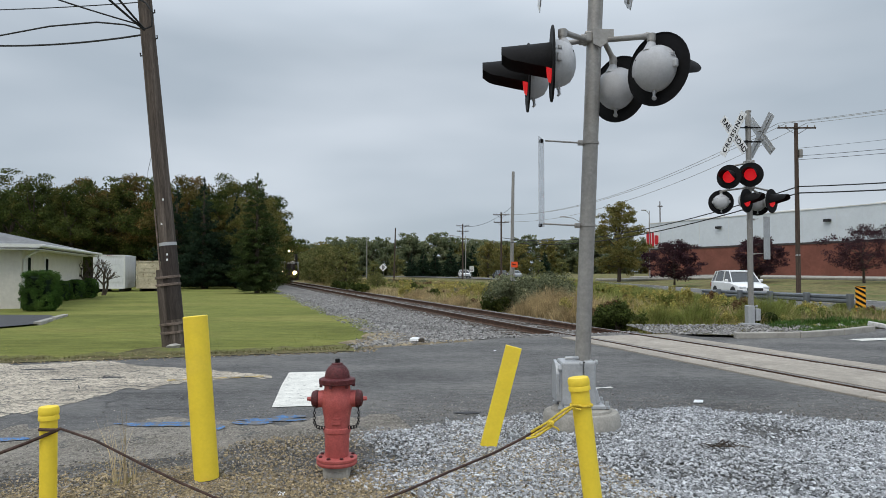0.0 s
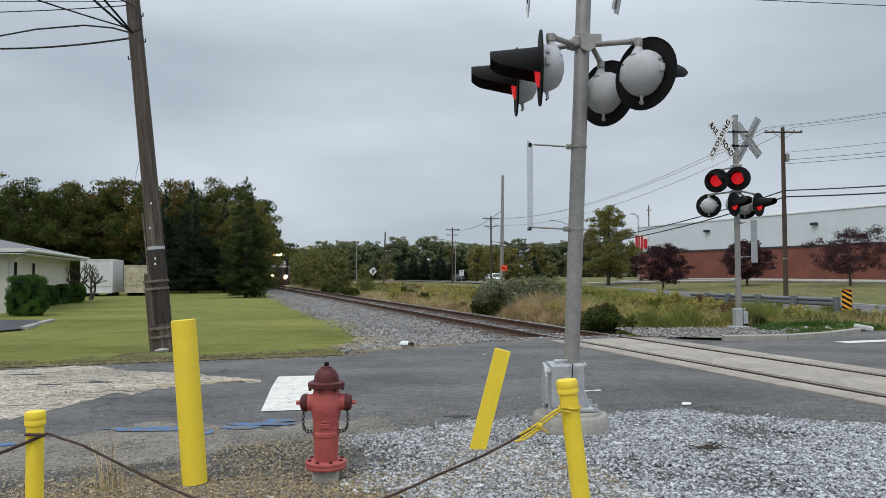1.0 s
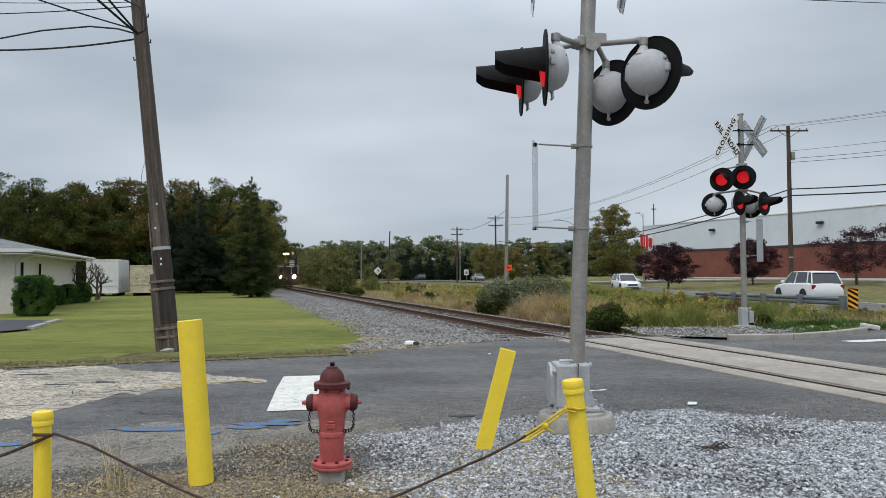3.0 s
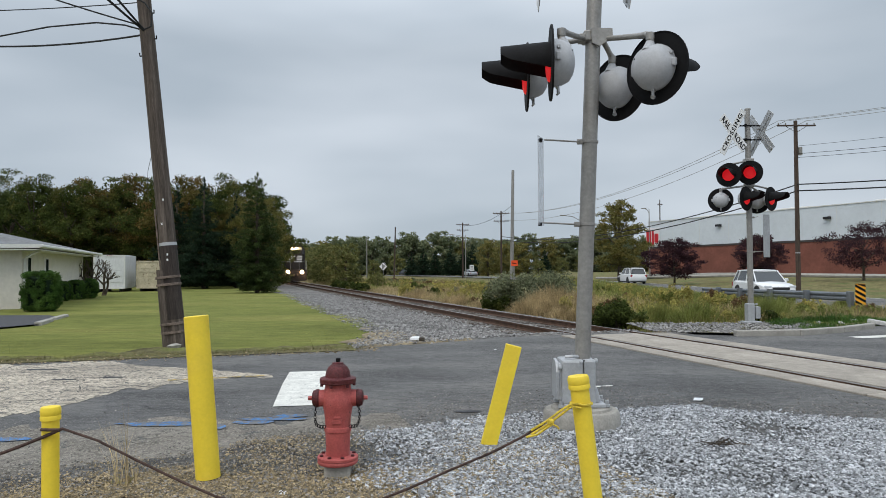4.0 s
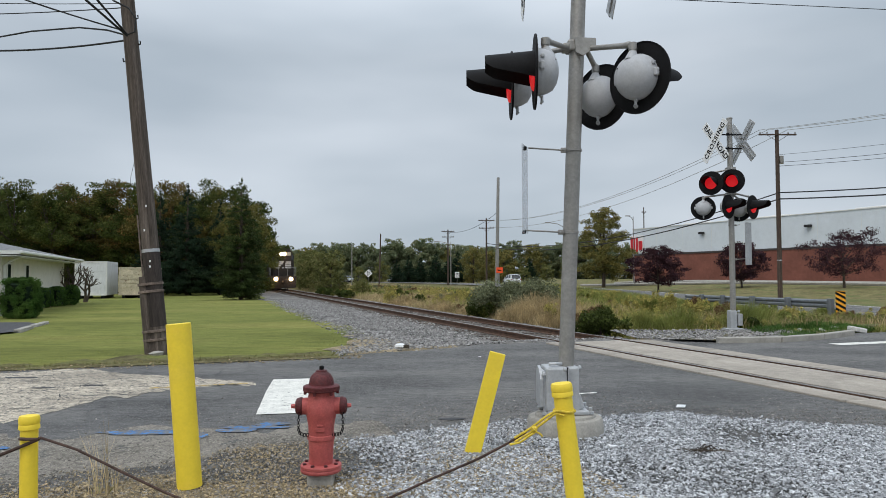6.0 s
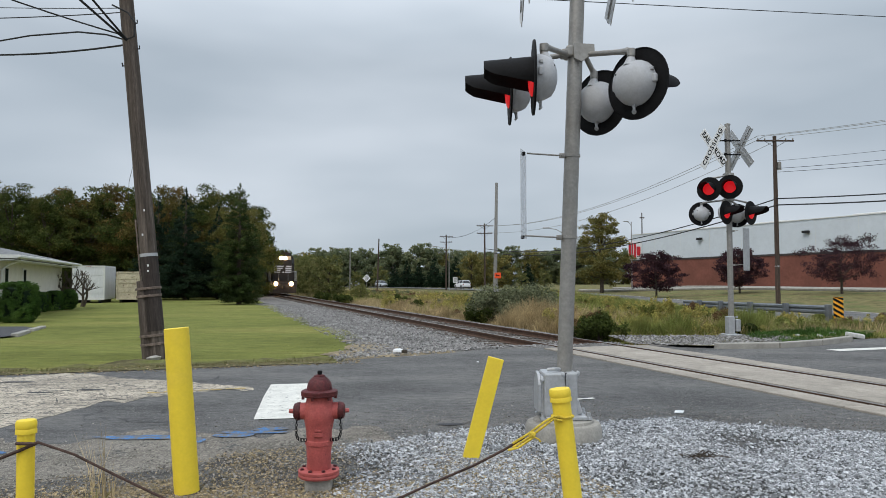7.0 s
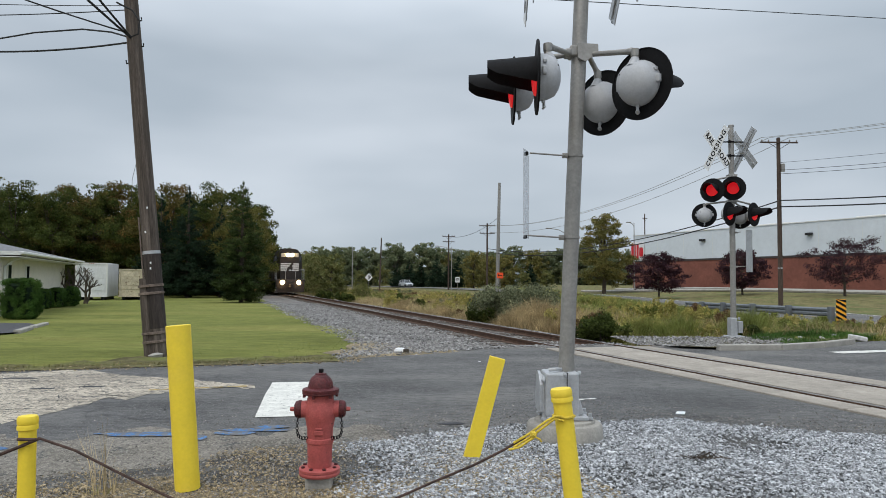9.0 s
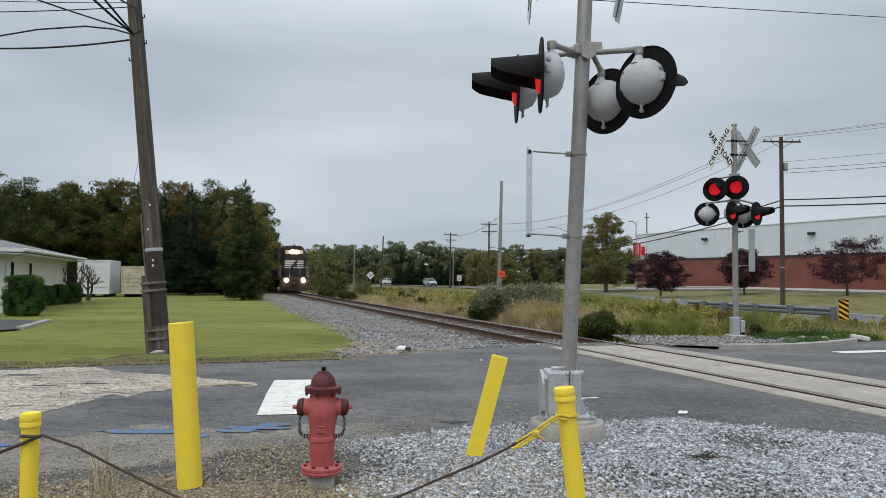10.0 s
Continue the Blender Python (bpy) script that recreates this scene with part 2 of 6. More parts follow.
# ---- geometry tools ----
class Shape:
    """Collects points and faces of one mesh."""

    def __init__(self):
        self.v, self.f, self.soft = [], [], []

    def add(self, verts, faces, smooth=False, m=None):
        k = len(self.v)
        self.v += [tuple(m @ Vector(p)) if m else tuple(p) for p in verts]
        self.f += [tuple(i + k for i in face) for face in faces]
        self.soft += [smooth] * len(faces)
        return self

    def box(self, cx, cy, cz, sx, sy, sz, m=None, bevel=0.0):
        bm = bmesh.new()
        bmesh.ops.create_cube(bm, size=1.0, matrix=Matrix.Translation((cx, cy, cz)) @ Matrix.Diagonal((sx, sy, sz, 1)))
        if bevel:
            bmesh.ops.bevel(bm, geom=bm.edges[:], offset=bevel, segments=2, affect="EDGES", profile=0.5)
        bm.verts.index_update()
        self.add([v.co[:] for v in bm.verts], [[v.index for v in f.verts] for f in bm.faces], False, m)
        bm.free()
        return self

    def tube(self, points, radii, n=10, caps=True, m=None, smooth=True):
        pts = [Vector(p) for p in points]
        if not isinstance(radii, (list, tuple)):
            radii = [radii] * len(pts)
        verts, faces = [], []
        side = None
        for i, p in enumerate(pts):
            d = (pts[min(i + 1, len(pts) - 1)] - pts[max(i - 1, 0)]).normalized()
            if side is None:
                side = d.orthogonal().normalized()
            side = (side - d * side.dot(d)).normalized()
            up = d.cross(side)
            for k in range(n):
                a = 2 * math.pi * k / n
                verts.append(p + (side * math.cos(a) + up * math.sin(a)) * radii[i])
        for i in range(len(pts) - 1):
            for k in range(n):
                faces.append((i * n + k, i * n + (k + 1) % n, (i + 1) * n + (k + 1) % n, (i + 1) * n + k))
        self.add(verts, faces, smooth, m)
        if caps:
            base = len(self.v) - len(verts)
            for ring in (range(n - 1, -1, -1), range((len(pts) - 1) * n, len(pts) * n)):
                self.f.append(tuple(base + i for i in ring))
                self.soft.append(False)
        return self

    def lathe(self, profile, n=24, m=None, smooth=True):
        """profile: (radius, z) from bottom to top, about the z axis."""
        verts, faces = [], []
        for r, z in profile:
            verts += [(r * math.cos(2 * math.pi * k / n), r * math.sin(2 * math.pi * k / n), z) for k in range(n)]
        for i in range(len(profile) - 1):
            faces += [(i * n + k, i * n + (k + 1) % n, (i + 1) * n + (k + 1) % n, (i + 1) * n + k) for k in range(n)]
        faces.append(tuple(range(n - 1, -1, -1)))
        faces.append(tuple(range((len(profile) - 1) * n, len(profile) * n)))
        return self.add(verts, faces, smooth, m)

    def prism(self, outline, depth, m=None):
        """An outline in x, z, pushed out along y from -depth/2 to depth/2."""
        n = len(outline)
        verts = [(x, -depth / 2, z) for x, z in outline] + [(x, depth / 2, z) for x, z in outline]
        faces = [tuple(range(n)), tuple(range(2 * n - 1, n - 1, -1))]
        faces += [((i + 1) % n, i, n + i, n + (i + 1) % n) for i in range(n)]
        return self.add(verts, faces, False, m)

    def mesh(self, name):
        me = bpy.data.meshes.new(name)
        me.from_pydata(self.v, [], self.f)
        me.polygons.foreach_set("use_smooth", self.soft)
        me.update()
        if any(self.soft):
            me.set_sharp_from_angle(angle=radians(38))
        return me


def part(name, shape, mat, parent=None, label="", at=None):
    me = shape if isinstance(shape, bpy.types.Mesh) else shape.mesh(name)
    if mat and not me.materials:
        me.materials.append(mat)
    ob = new(name, me)
    if parent:
        ob.parent = parent
    if at:
        ob.matrix_basis = at
    return tagged(ob, label) if label else ob


def thing(name, label, category, at=None, group="", kind=""):
    ob = new(name)
    ob.empty_display_size = 0.2
    if at:
        ob.matrix_basis = at
    return tagged(ob, label, category, group, kind)


def setting(name, shape, mat, label, category, kind="structure"):
    return tagged(part(name, shape, mat), label, category, "", kind)


def raw(name, verts, faces, mat, smooth=False):
    me = bpy.data.meshes.new(name)
    me.from_pydata(verts.tolist() if isinstance(verts, np.ndarray) else verts, [], faces.tolist() if isinstance(faces, np.ndarray) else faces)
    if smooth:
        me.polygons.foreach_set("use_smooth", [True] * len(me.polygons))
    me.materials.append(mat)
    return me


# the track: u runs along it, v across it; the crossing road runs along v
TURN = 17.35
TS, TC = math.sin(radians(TURN)), math.cos(radians(TURN))
TRACK = pose(0, 0, 0, 0, 0, TURN)  # local x = v, local y = u


def uv(u, v, z=0.0):
    return (v * TC - u * TS, v * TS + u * TC, z)


def smooth(q):
    q = min(1.0, max(0.0, q))
    return q * q * (3 - 2 * q)


def hill(x, y):
    """Height of the natural ground: a shallow ditch beyond the track, then a rise towards the store."""
    u, v = -x * TS + y * TC, x * TC + y * TS
    h = -0.40 * math.exp(-((v - 15.0) / 3.5) ** 2) * smooth((u - 13.5) / 4) if v > 10 else 0.0
    h -= 0.33 * smooth((v - 16) / 9) * smooth((u - 11) / 8) * (1 - 0.9 * smooth((y - 50) / 70))
    h -= 0.35 * smooth((v - 2.4) / 1.6) * (1 - smooth((v - 11.2) / 2.0)) * smooth((u - 12.9) / 1.5)   # track bed
    h += 0.75 * smooth((x - 24) / 16) * smooth((y - 40) / 30)
    return h


def stones(name, count, place, low, high, mat, seed, flat=0.6):
    """Many small angular stones, strewn by place(rng) -> x, y, z."""
    rng = np.random.default_rng(seed)
    ico = np.array([(1, 0, 0), (-1, 0, 0), (0, 1, 0), (0, -1, 0), (0.1, 0.1, 1), (0, 0, -1)]) * 1.05
    tri = np.array([(0, 2, 4), (2, 1, 4), (1, 3, 4), (3, 0, 4), (2, 0, 5), (1, 2, 5), (3, 1, 5), (0, 3, 5)])
    pos = place(rng, count)
    count = len(pos)
    size = (low + (high - low) * rng.random(count) ** 2.2) / 2
    p = (ico[None] + 0.9 * (rng.random((count, 6, 3)) - 0.5)) * (0.65 + 0.7 * rng.random((count, 1, 3)))
    a, b = rng.random(count) * 6.28, (rng.random(count) - 0.5) * 1.2
    ca, sa, cb, sb = np.cos(a)[:, None], np.sin(a)[:, None], np.cos(b)[:, None], np.sin(b)[:, None]
    x, y, z = p[..., 0], p[..., 1], p[..., 2] * flat
    x, z = x * cb - z * sb, x * sb + z * cb
    x, y = x * ca - y * sa, x * sa + y * ca
    v = np.stack([x, y, z], -1) * size[:, None, None] + pos[:, None, :]
    v[..., 2] += (size * flat * 0.5)[:, None]
    f = (tri[None] + 6 * np.arange(count)[:, None, None]).reshape(-1, 3)
    return raw(name, v.reshape(-1, 3), f, mat)


def blades(name, pos, height, width, lean, mat, seed, seeds_on_top=False):
    """Grass: a bent two-piece blade at each place."""
    rng = np.random.default_rng(seed)
    n = len(pos)
    h = height * (0.5 + 0.8 * rng.random(n)) if np.isscalar(height) else height * (0.6 + 0.6 * rng.random(n))
    a, b = rng.random(n) * 6.28, rng.random(n) * 6.28
    d = np.stack([np.cos(a), np.sin(a), 0 * a], -1)
    e = np.stack([np.cos(b), np.sin(b), 0 * b], -1) * (lean * h * rng.random(n))[:, None]
    up = np.stack([0 * h, 0 * h, h], -1)
    w = (width * (0.6 + 0.8 * rng.random(n)))[:, None] * d
    v = np.stack([pos - w, pos + w, pos + up * 0.55 + e * 0.35 + w * 0.8, pos + up * 0.55 + e * 0.35 - w * 0.8, pos + up + e], 1)
    k = 5 * np.arange(n)[:, None]
    quads = (k + np.array([[0, 1, 2, 3]])).tolist()
    tris = (k + np.array([[3, 2, 4]])).tolist()
    return raw(name, v.reshape(-1, 3), quads + tris, mat)


def leaf_cloud(name, centres, radii, count, size, mat, seed, droop=0.0, shell=0.55):
    """Leaves in lobes: each lobe a rough ball of small folded leaves, thicker outside."""
    rng = np.random.default_rng(seed)
    centres, radii = np.array(centres, float), np.array(radii, float)
    if radii.ndim == 1:
        radii = np.repeat(radii[:, None], 3, 1)
    weight = radii.prod(1) ** 0.67
    pick = rng.choice(len(centres), count, p=weight / weight.sum())
    d = rng.normal(size=(count, 3))
    d /= np.linalg.norm(d, axis=1)[:, None]
    r = shell + (1.08 - shell) * rng.random(count) ** 0.7
    c = centres[pick] + d * r[:, None] * radii[pick]
    c[:, 2] -= droop * rng.random(count)
    s = size * (0.55 + 0.9 * rng.random(count))
    n1 = d * 0.7 + rng.normal(size=(count, 3)) * 0.6
    n1 /= np.linalg.norm(n1, axis=1)[:, None]
    t = np.cross(n1, rng.normal(size=(count, 3)))
    t /= np.linalg.norm(t, axis=1)[:, None]
    b = np.cross(n1, t)
    s = s[:, None]
    v = np.stack([c - t * s, c - b * s * 0.55 + n1 * s * 0.15, c + t * s, c + b * s * 0.55 + n1 * s * 0.15], 1)
    f = (4 * np.arange(count)[:, None] + np.array([[0, 1, 2, 3]]))
    return raw(name, v.reshape(-1, 3), f, mat)


# ---- ground, road, track ----
def sheet(xs, ys, height, grow=None):
    verts = [(x, y, height(x, y)) for y in ys for x in xs]
    nx = len(xs)
    faces = [(j * nx + i, j * nx + i + 1, (j + 1) * nx + i + 1, (j + 1) * nx + i) for j in range(len(ys) - 1) for i in range(nx - 1)]
    return Shape().add(verts, faces, True)


def spread(inner, step, outer):
    mids = list(np.arange(-inner, inner + step / 2, step))
    far, s, d = [], step, inner
    while d < outer:
        s *= 1.35
        d += s
        far.append(d)
    return [-x for x in reversed(far)] + [float(x) for x in mids] + far


gx = spread(60, 1.5, 2500)
ground = setting("ground", sheet(gx, [y + 40 for y in gx], lambda x, y: hill(x, y) - 0.05), ROUGH_GROUND, "rough grassy ground reaching to the horizon", "ground")


def wavy(seed, p, amount, scale=1.0):
    return amount * noise.fractal(Vector((p * scale, seed * 7.3, 0.5)), 1.0, 2.0, 4)


def patch(name, top, bottom, p0, p1, step, z, mat, label, category, rows=6, swap=False, lift=None):
    """A sheet between two edges bottom(p) and top(p) in track coordinates: p runs along v (or along u if swap)."""
    verts, faces = [], []
    n = int((p1 - p0) / step) + 1
    for i in range(n):
        p = p0 + (p1 - p0) * i / (n - 1)
        a, b = bottom(p), top(p)
        for j in range(rows):
            q = a + (b - a) * j / (rows - 1)
            x, y, _ = uv(p, q) if swap else uv(q, p)
            verts.append((x, y, z + (lift(x, y) if lift else 0)))
    for i in range(n - 1):
        for j in range(rows - 1):
            k = i * rows + j
            face = (k, k + rows, k + rows + 1, k + 1)
            faces.append(face[::-1] if swap else face)
    return setting(name, Shape().add(verts, faces, True), mat, label, category)


LAWN_EDGE = 12.35
lawn = patch("ground", lambda u: 3.7 - 1.6 * max(0, 1 - (u - 12) / 3) + wavy(3, u, 0.3, 0.7), lambda u: -75, LAWN_EDGE - 0.2, 90, 0.5, 0.0, GRASS_GROUND, "mown green lawn with a worn edge", "lawn", 40, True, lambda x, y: 0.03 * noise.noise((x * 0.3, y * 0.3, 0)) - 0.02)
def road_edge(v):
    return 12.3 + 0.31 * (min(6.0, max(1.6, v)) - 1.6) if v < 9 else 13.1


road = patch("road", lambda v: road_edge(v) + wavy(1, v, 0.25, 1.1), lambda v: -22, -60, 60, 0.15, 0.0, ASPHALT, "dark grey patched asphalt road over the crossing", "road", 10)
pale = patch("pavement", lambda v: 12.0 + wavy(5, v, 0.25, 1.3) + wavy(15, v, 0.2, 5) - max(0, v + 1.8) * 1.05, lambda v: 8.9 + wavy(6, v, 0.5, 1.6) + wavy(16, v, 0.3, 5) + 0.4 * max(0, v + 1.05) - min(2.4, 1.3 * max(0, -1.05 - v)), -14, 0.6, 0.06, 0.004, PALE_ASPHALT, "pale cracked worn asphalt beside the road", "pavement", 14)


def near_edge(v):
    return 6.05 + wavy(8, v, 0.3, 0.9) - 0.9 * max(0, v - 4.6) ** 0.8 - 0.35 * max(0, 0.4 - v)


bed = patch("ground", near_edge, lambda v: -8 + wavy(18, v, 1.5, 0.5), -3.6, 12, 0.12, 0.006, GRAVEL_BED, "grey gravel bed beside the road", "gravel", 30, False, lambda x, y: 0.015 * noise.noise((x * 2, y * 2, 3)))
def bed_height(u, v):
    """Ballast: level with the lawn at its edge, sunk under the ties, falling away beyond."""
    drop = 0.16 * smooth((v - 3.6) / 1.5) + 0.03 * smooth((abs(v - 7.93) - 1.25) / 0.5) + 0.22 * smooth((v - 9.6) / 2.2)
    return -drop * smooth((u - road_edge(v) - 0.2) / 0.9) - 0.06 * (1 - smooth((u - road_edge(v) + 0.15) / 0.2))


gritty = patch("pavement", lambda v: 7.25 + wavy(21, v, 0.5, 1.5) + wavy(22, v, 0.2, 5) - 0.5 * max(0, v + 0.4), lambda v: near_edge(max(v, -3.4)) - 0.6, -9, 1.6, 0.06, 0.0025, GRITTY, "gritty worn asphalt shoulder of the road", "pavement", 8)
tan = patch("ground", lambda v: min(near_edge(v) - 0.1, 5.15 + wavy(14, v, 0.5, 1.2) - 0.5 * max(0, v - 0.8)), lambda v: -5.5 + wavy(17, v, 1.5, 0.6), -3.4, 2.6, 0.1, 0.016, TAN_BED, "tan grit and dirt by the roadside", "dirt", 16, False, lambda x, y: 0.015 * noise.noise((x * 2, y * 2, 3)))
ballast = patch("ground", lambda u: 11.9 + wavy(9, u, 0.3, 0.5), lambda u: 3.35 + wavy(10, u, 0.45, 0.5) - 1.3 * max(0, 1 - (u - 12.4) / 3.2), 11.9, 260, 0.3, 0.014, BALLAST_BED, "grey stone ballast under the railway track", "ballast", 20, True,
                lambda x, y: bed_height(-x * TS + y * TC, x * TC + y * TS))

patch("ground", lambda v: 13.25 + wavy(31, v, 0.7, 1.0) + wavy(32, v, 0.25, 4), lambda v: 12.1, -30, 2.2, 0.12, 0.012, EDGE_GROUND, "worn brownish lawn edge along the road", "lawn", 4)
patch("ground", lambda u: 4.7 + wavy(33, u, 0.6, 1.2) - 0.5 * max(0, u - 14.5), lambda u: 2.3 + wavy(34, u, 0.4, 1.5) + 0.35 * max(0, u - 13.5), 12.5, 17.0, 0.12, 0.022, TAN_BED, "tan dirt strip between lawn and ballast", "dirt", 10, True, lambda x, y: bed_height(-x * TS + y * TC, x * TC + y * TS))
RAIL_V = (7.21, 8.65)
PANEL_END = 13.3


def rail_shape(u0, u1, z):
    prof = [(-0.075, 0), (0.075, 0), (0.075, 0.012), (0.014, 0.03), (0.010, 0.10), (0.036, 0.115), (0.036, 0.150), (-0.036, 0.150), (-0.036, 0.115), (-0.010, 0.10), (-0.014, 0.03), (-0.075, 0.012)]
    n = len(prof)
    verts = [(x, u, z + h) for u in (u0, u1) for x, h in prof]
    faces = [(i, n + i, n + (i + 1) % n, (i + 1) % n) for i in range(n)] + [tuple(range(n)), tuple(range(2 * n - 1, n - 1, -1))]
    return Shape().add(verts, faces)


track = thing("railway_track", "single railway track with rusty rails on timber ties", "railway track", TRACK)
for v in RAIL_V:
    r = part("rail", rail_shape(-60, 280, -0.125), RAIL_RUST, track, "rusty steel rail", pose(v, 0, 0))
    part("rail_head", Shape().box(0, 110, 0.0275, 0.05, 340, 0.004), STEEL_TOP, r, "polished running surface")
tie_mesh = Shape().box(0, 0, 0, 2.6, 0.22, 0.14, None, 0.012).mesh("tie")
tie_mesh.materials.append(TIE_WOOD)
for i in range(190):
    part("tie", tie_mesh, None, track, "", pose(7.93 + random.uniform(-0.05, 0.05), PANEL_END + 0.35 + i * 0.54, -0.195 + random.uniform(-0.008, 0.008), 0, 0, random.uniform(-1.2, 1.2)))
crossing = thing("crossing_surface", "concrete level crossing panels between the rails", "level crossing", TRACK, "", "structure")
for (a, b) in ((6.72, 7.10), (7.34, 8.52), (8.76, 9.20)):
    pm = Shape().box(0, 0, 0, b - a, 2.42, 0.16, None, 0.012).mesh("panel")
    pm.materials.append(PANEL)
    for i in range(16):
        part("panel", pm, None, crossing, "", pose((a + b) / 2, PANEL_END - 1.25 - 2.44 * i, -0.055 + random.uniform(-0.003, 0.003)))
for a, b in ((7.10, 7.17), (7.25, 7.34), (8.52, 8.61), (8.69, 8.76)):
    part("flangeway_filler", Shape().box((a + b) / 2, -9.2, -0.05, b - a - 0.004, 44.6, 0.10), RUBBER, crossing, "black rubber flangeway filler")


# ---- crossing signals ----
def lathe_y(profile, n=24, m=None):
    """A turned shape about the y axis; profile (radius, y)."""
    turn = pose(0, 0, 0, -90)
    return Shape().lathe(profile, n, (m or Matrix()) @ turn)


def lamp_meshes():
    """A flashing lamp that faces -y: background disc, housing, lens, visor, insert."""
    made = {}
    made["background"] = (lathe_y([(0.150, -0.004), (0.300, -0.004), (0.305, 0.0), (0.305, 0.012), (0.298, 0.012), (0.296, 0.004), (0.152, 0.004)], 40).mesh("background"), BLACK)
    made["housing"] = (lathe_y([(0.185, 0.006), (0.192, 0.012), (0.192, 0.05), (0.187, 0.058), (0.185, 0.075), (0.172, 0.11), (0.15, 0.15), (0.10, 0.18), (0.045, 0.194), (0.002, 0.197)], 32).mesh("housing"), GREY_PAINT)
    made["lens"] = (lathe_y([(0.15, 0.0), (0.152, -0.008), (0.14, -0.022), (0.10, -0.034), (0.05, -0.040), (0.002, -0.042)], 28).mesh("lens"), RED_LENS)
    made["lit"] = (lathe_y([(0.15, 0.0), (0.152, -0.008), (0.14, -0.022), (0.10, -0.034), (0.05, -0.040), (0.002, -0.042)], 28).mesh("lens"), RED_GLOW)
    verts, faces, n, rows = [], [], 22, 13
    for r, thick in ((0.172, 0), (0.168, 1)):
        for j in range(rows):
            s = j / (rows - 1)
            half = radians(117 - 36 * s - 14 * max(0.0, (s - 0.75) / 0.25) ** 2)
            y = -0.004 - 0.40 * s
            rad = r * (1 - 0.10 * s)
            for i in range(n):
                a = math.pi / 2 - half + 2 * half * i / (n - 1)
                verts.append((rad * math.cos(a), y, rad * math.sin(a) - 0.012 * s))
    k = rows * n
    for j in range(rows - 1):
        for i in range(n - 1):
            a = j * n + i
            faces += [(a, a + 1, a + n + 1, a + n), (k + a + n, k + a + n + 1, k + a + 1, k + a)]
    for j in range(rows - 1):
        for i in (0, n - 1):
            a = j * n + i
            faces.append((a, a + n, k + a + n, k + a))
    for i in range(n - 1):
        a = (rows - 1) * n + i
        faces.append((a, a + 1, k + a + 1, k + a))
    made["visor"] = (Shape().add(verts, faces, True).mesh("visor"), BLACK)
    made["latch"] = (Shape().box(0, 0, 0, 0.03, 0.03, 0.03, None, 0.006).mesh("latch"), ALUMINIUM)
    made["neck_fairing"] = (Shape().tube([(0, 0.09, 0.20), (0, 0.10, 0.165), (0, 0.115, 0.12)], [0.035, 0.046, 0.058], 16).mesh("neck_fairing"), GREY_PAINT)
    made["hinge_lug"] = (Shape().box(0, 0.05, 0.0, 0.04, 0.04, 0.07, None, 0.012).mesh("hinge_lug"), GREY_PAINT)
    clips = Shape()
    clips.tube([(0, 0.06, -0.2), (0, 0.06, -0.245)], 0.012, 8)
    clips.tube([(0, 0.055, -0.245), (0, 0.065, -0.255)], 0.02, 8)
    made["drain_plug"] = (clips.mesh("drain_plug"), ALUMINIUM)
    marks = Shape()
    for x, z in ((0.10, 0.07),):
        marks.box(x, 0.178 - 0.55 * (x * x + z * z) / 0.09 * 0.2, z, 0.018, 0.02, 0.014, None, 0.003)
    made["vent_plug"] = (marks.mesh("vent_plug"), BLACK)
    return made


LAMP = lamp_meshes()


def signal_lamp(mast, at, arm_from, lit=False, label="black round background with a hooded red lamp"):
    """One lamp on the mast, hung from a pipe that comes from arm_from (in the mast's space)."""
    lamp = part("background", LAMP["background"][0], LAMP["background"][1], mast, label, at)
    for key in ("housing", "visor", "drain_plug", "vent_plug"):
        part(key, LAMP[key][0], LAMP[key][1], lamp)
    part("neck_fairing", LAMP["neck_fairing"][0], GREY_PAINT, lamp)
    for x in (-0.2, 0.2):
        part("hinge_lug", LAMP["hinge_lug"][0], GREY_PAINT, lamp, "", pose(x, 0, 0))
    for a in (25, 155, 270):
        part("latch", LAMP["latch"][0], ALUMINIUM, lamp, "", pose(0.195 * math.cos(radians(a)), 0.055, 0.195 * math.sin(radians(a))))
    part("lens", LAMP["lit" if lit else "lens"][0], LAMP["lit" if lit else "lens"][1], lamp, "glowing red lens" if lit else "dark red lens")
    top = at @ Vector((0, 0.09, 0.25))
    low = at @ Vector((0, 0.09, 0.17))
    a = Vector(arm_from)
    bend = a + (top - a) * 0.86
    bend.z = top.z + 0.035
    arm = Shape().tube([a, bend + (a - bend) * 0.15, bend, (bend + top) / 2 + Vector((0, 0, 0.012)), top, low], [0.024, 0.024, 0.027, 0.03, 0.03, 0.034], 12)
    arm.lathe([(0.036, -0.03), (0.036, 0.03)], 12, Matrix.Translation(top))
    part("lamp_arm", arm, GALVANISED, mast, "bent galvanised conduit arm")
    return lamp


def lettering(text, size, mat, parent, at):
    cu = bpy.data.curves.new("letters", "FONT")
    cu.body, cu.size, cu.align_x, cu.align_y, cu.extrude, cu.resolution_u = text, size, "CENTER", "CENTER", 0.001, 3
    cu.offset, cu.space_character = 0.004, 1.22 if len(text) > 4 else 1.02
    tmp = new("letters", cu)
    me = bpy.data.meshes.new_from_object(tmp.evaluated_get(bpy.context.evaluated_depsgraph_get()))
    bpy.data.objects.remove(tmp)
    me.materials.clear()
    return part("letters", me, mat, parent, "black capital letters", at)


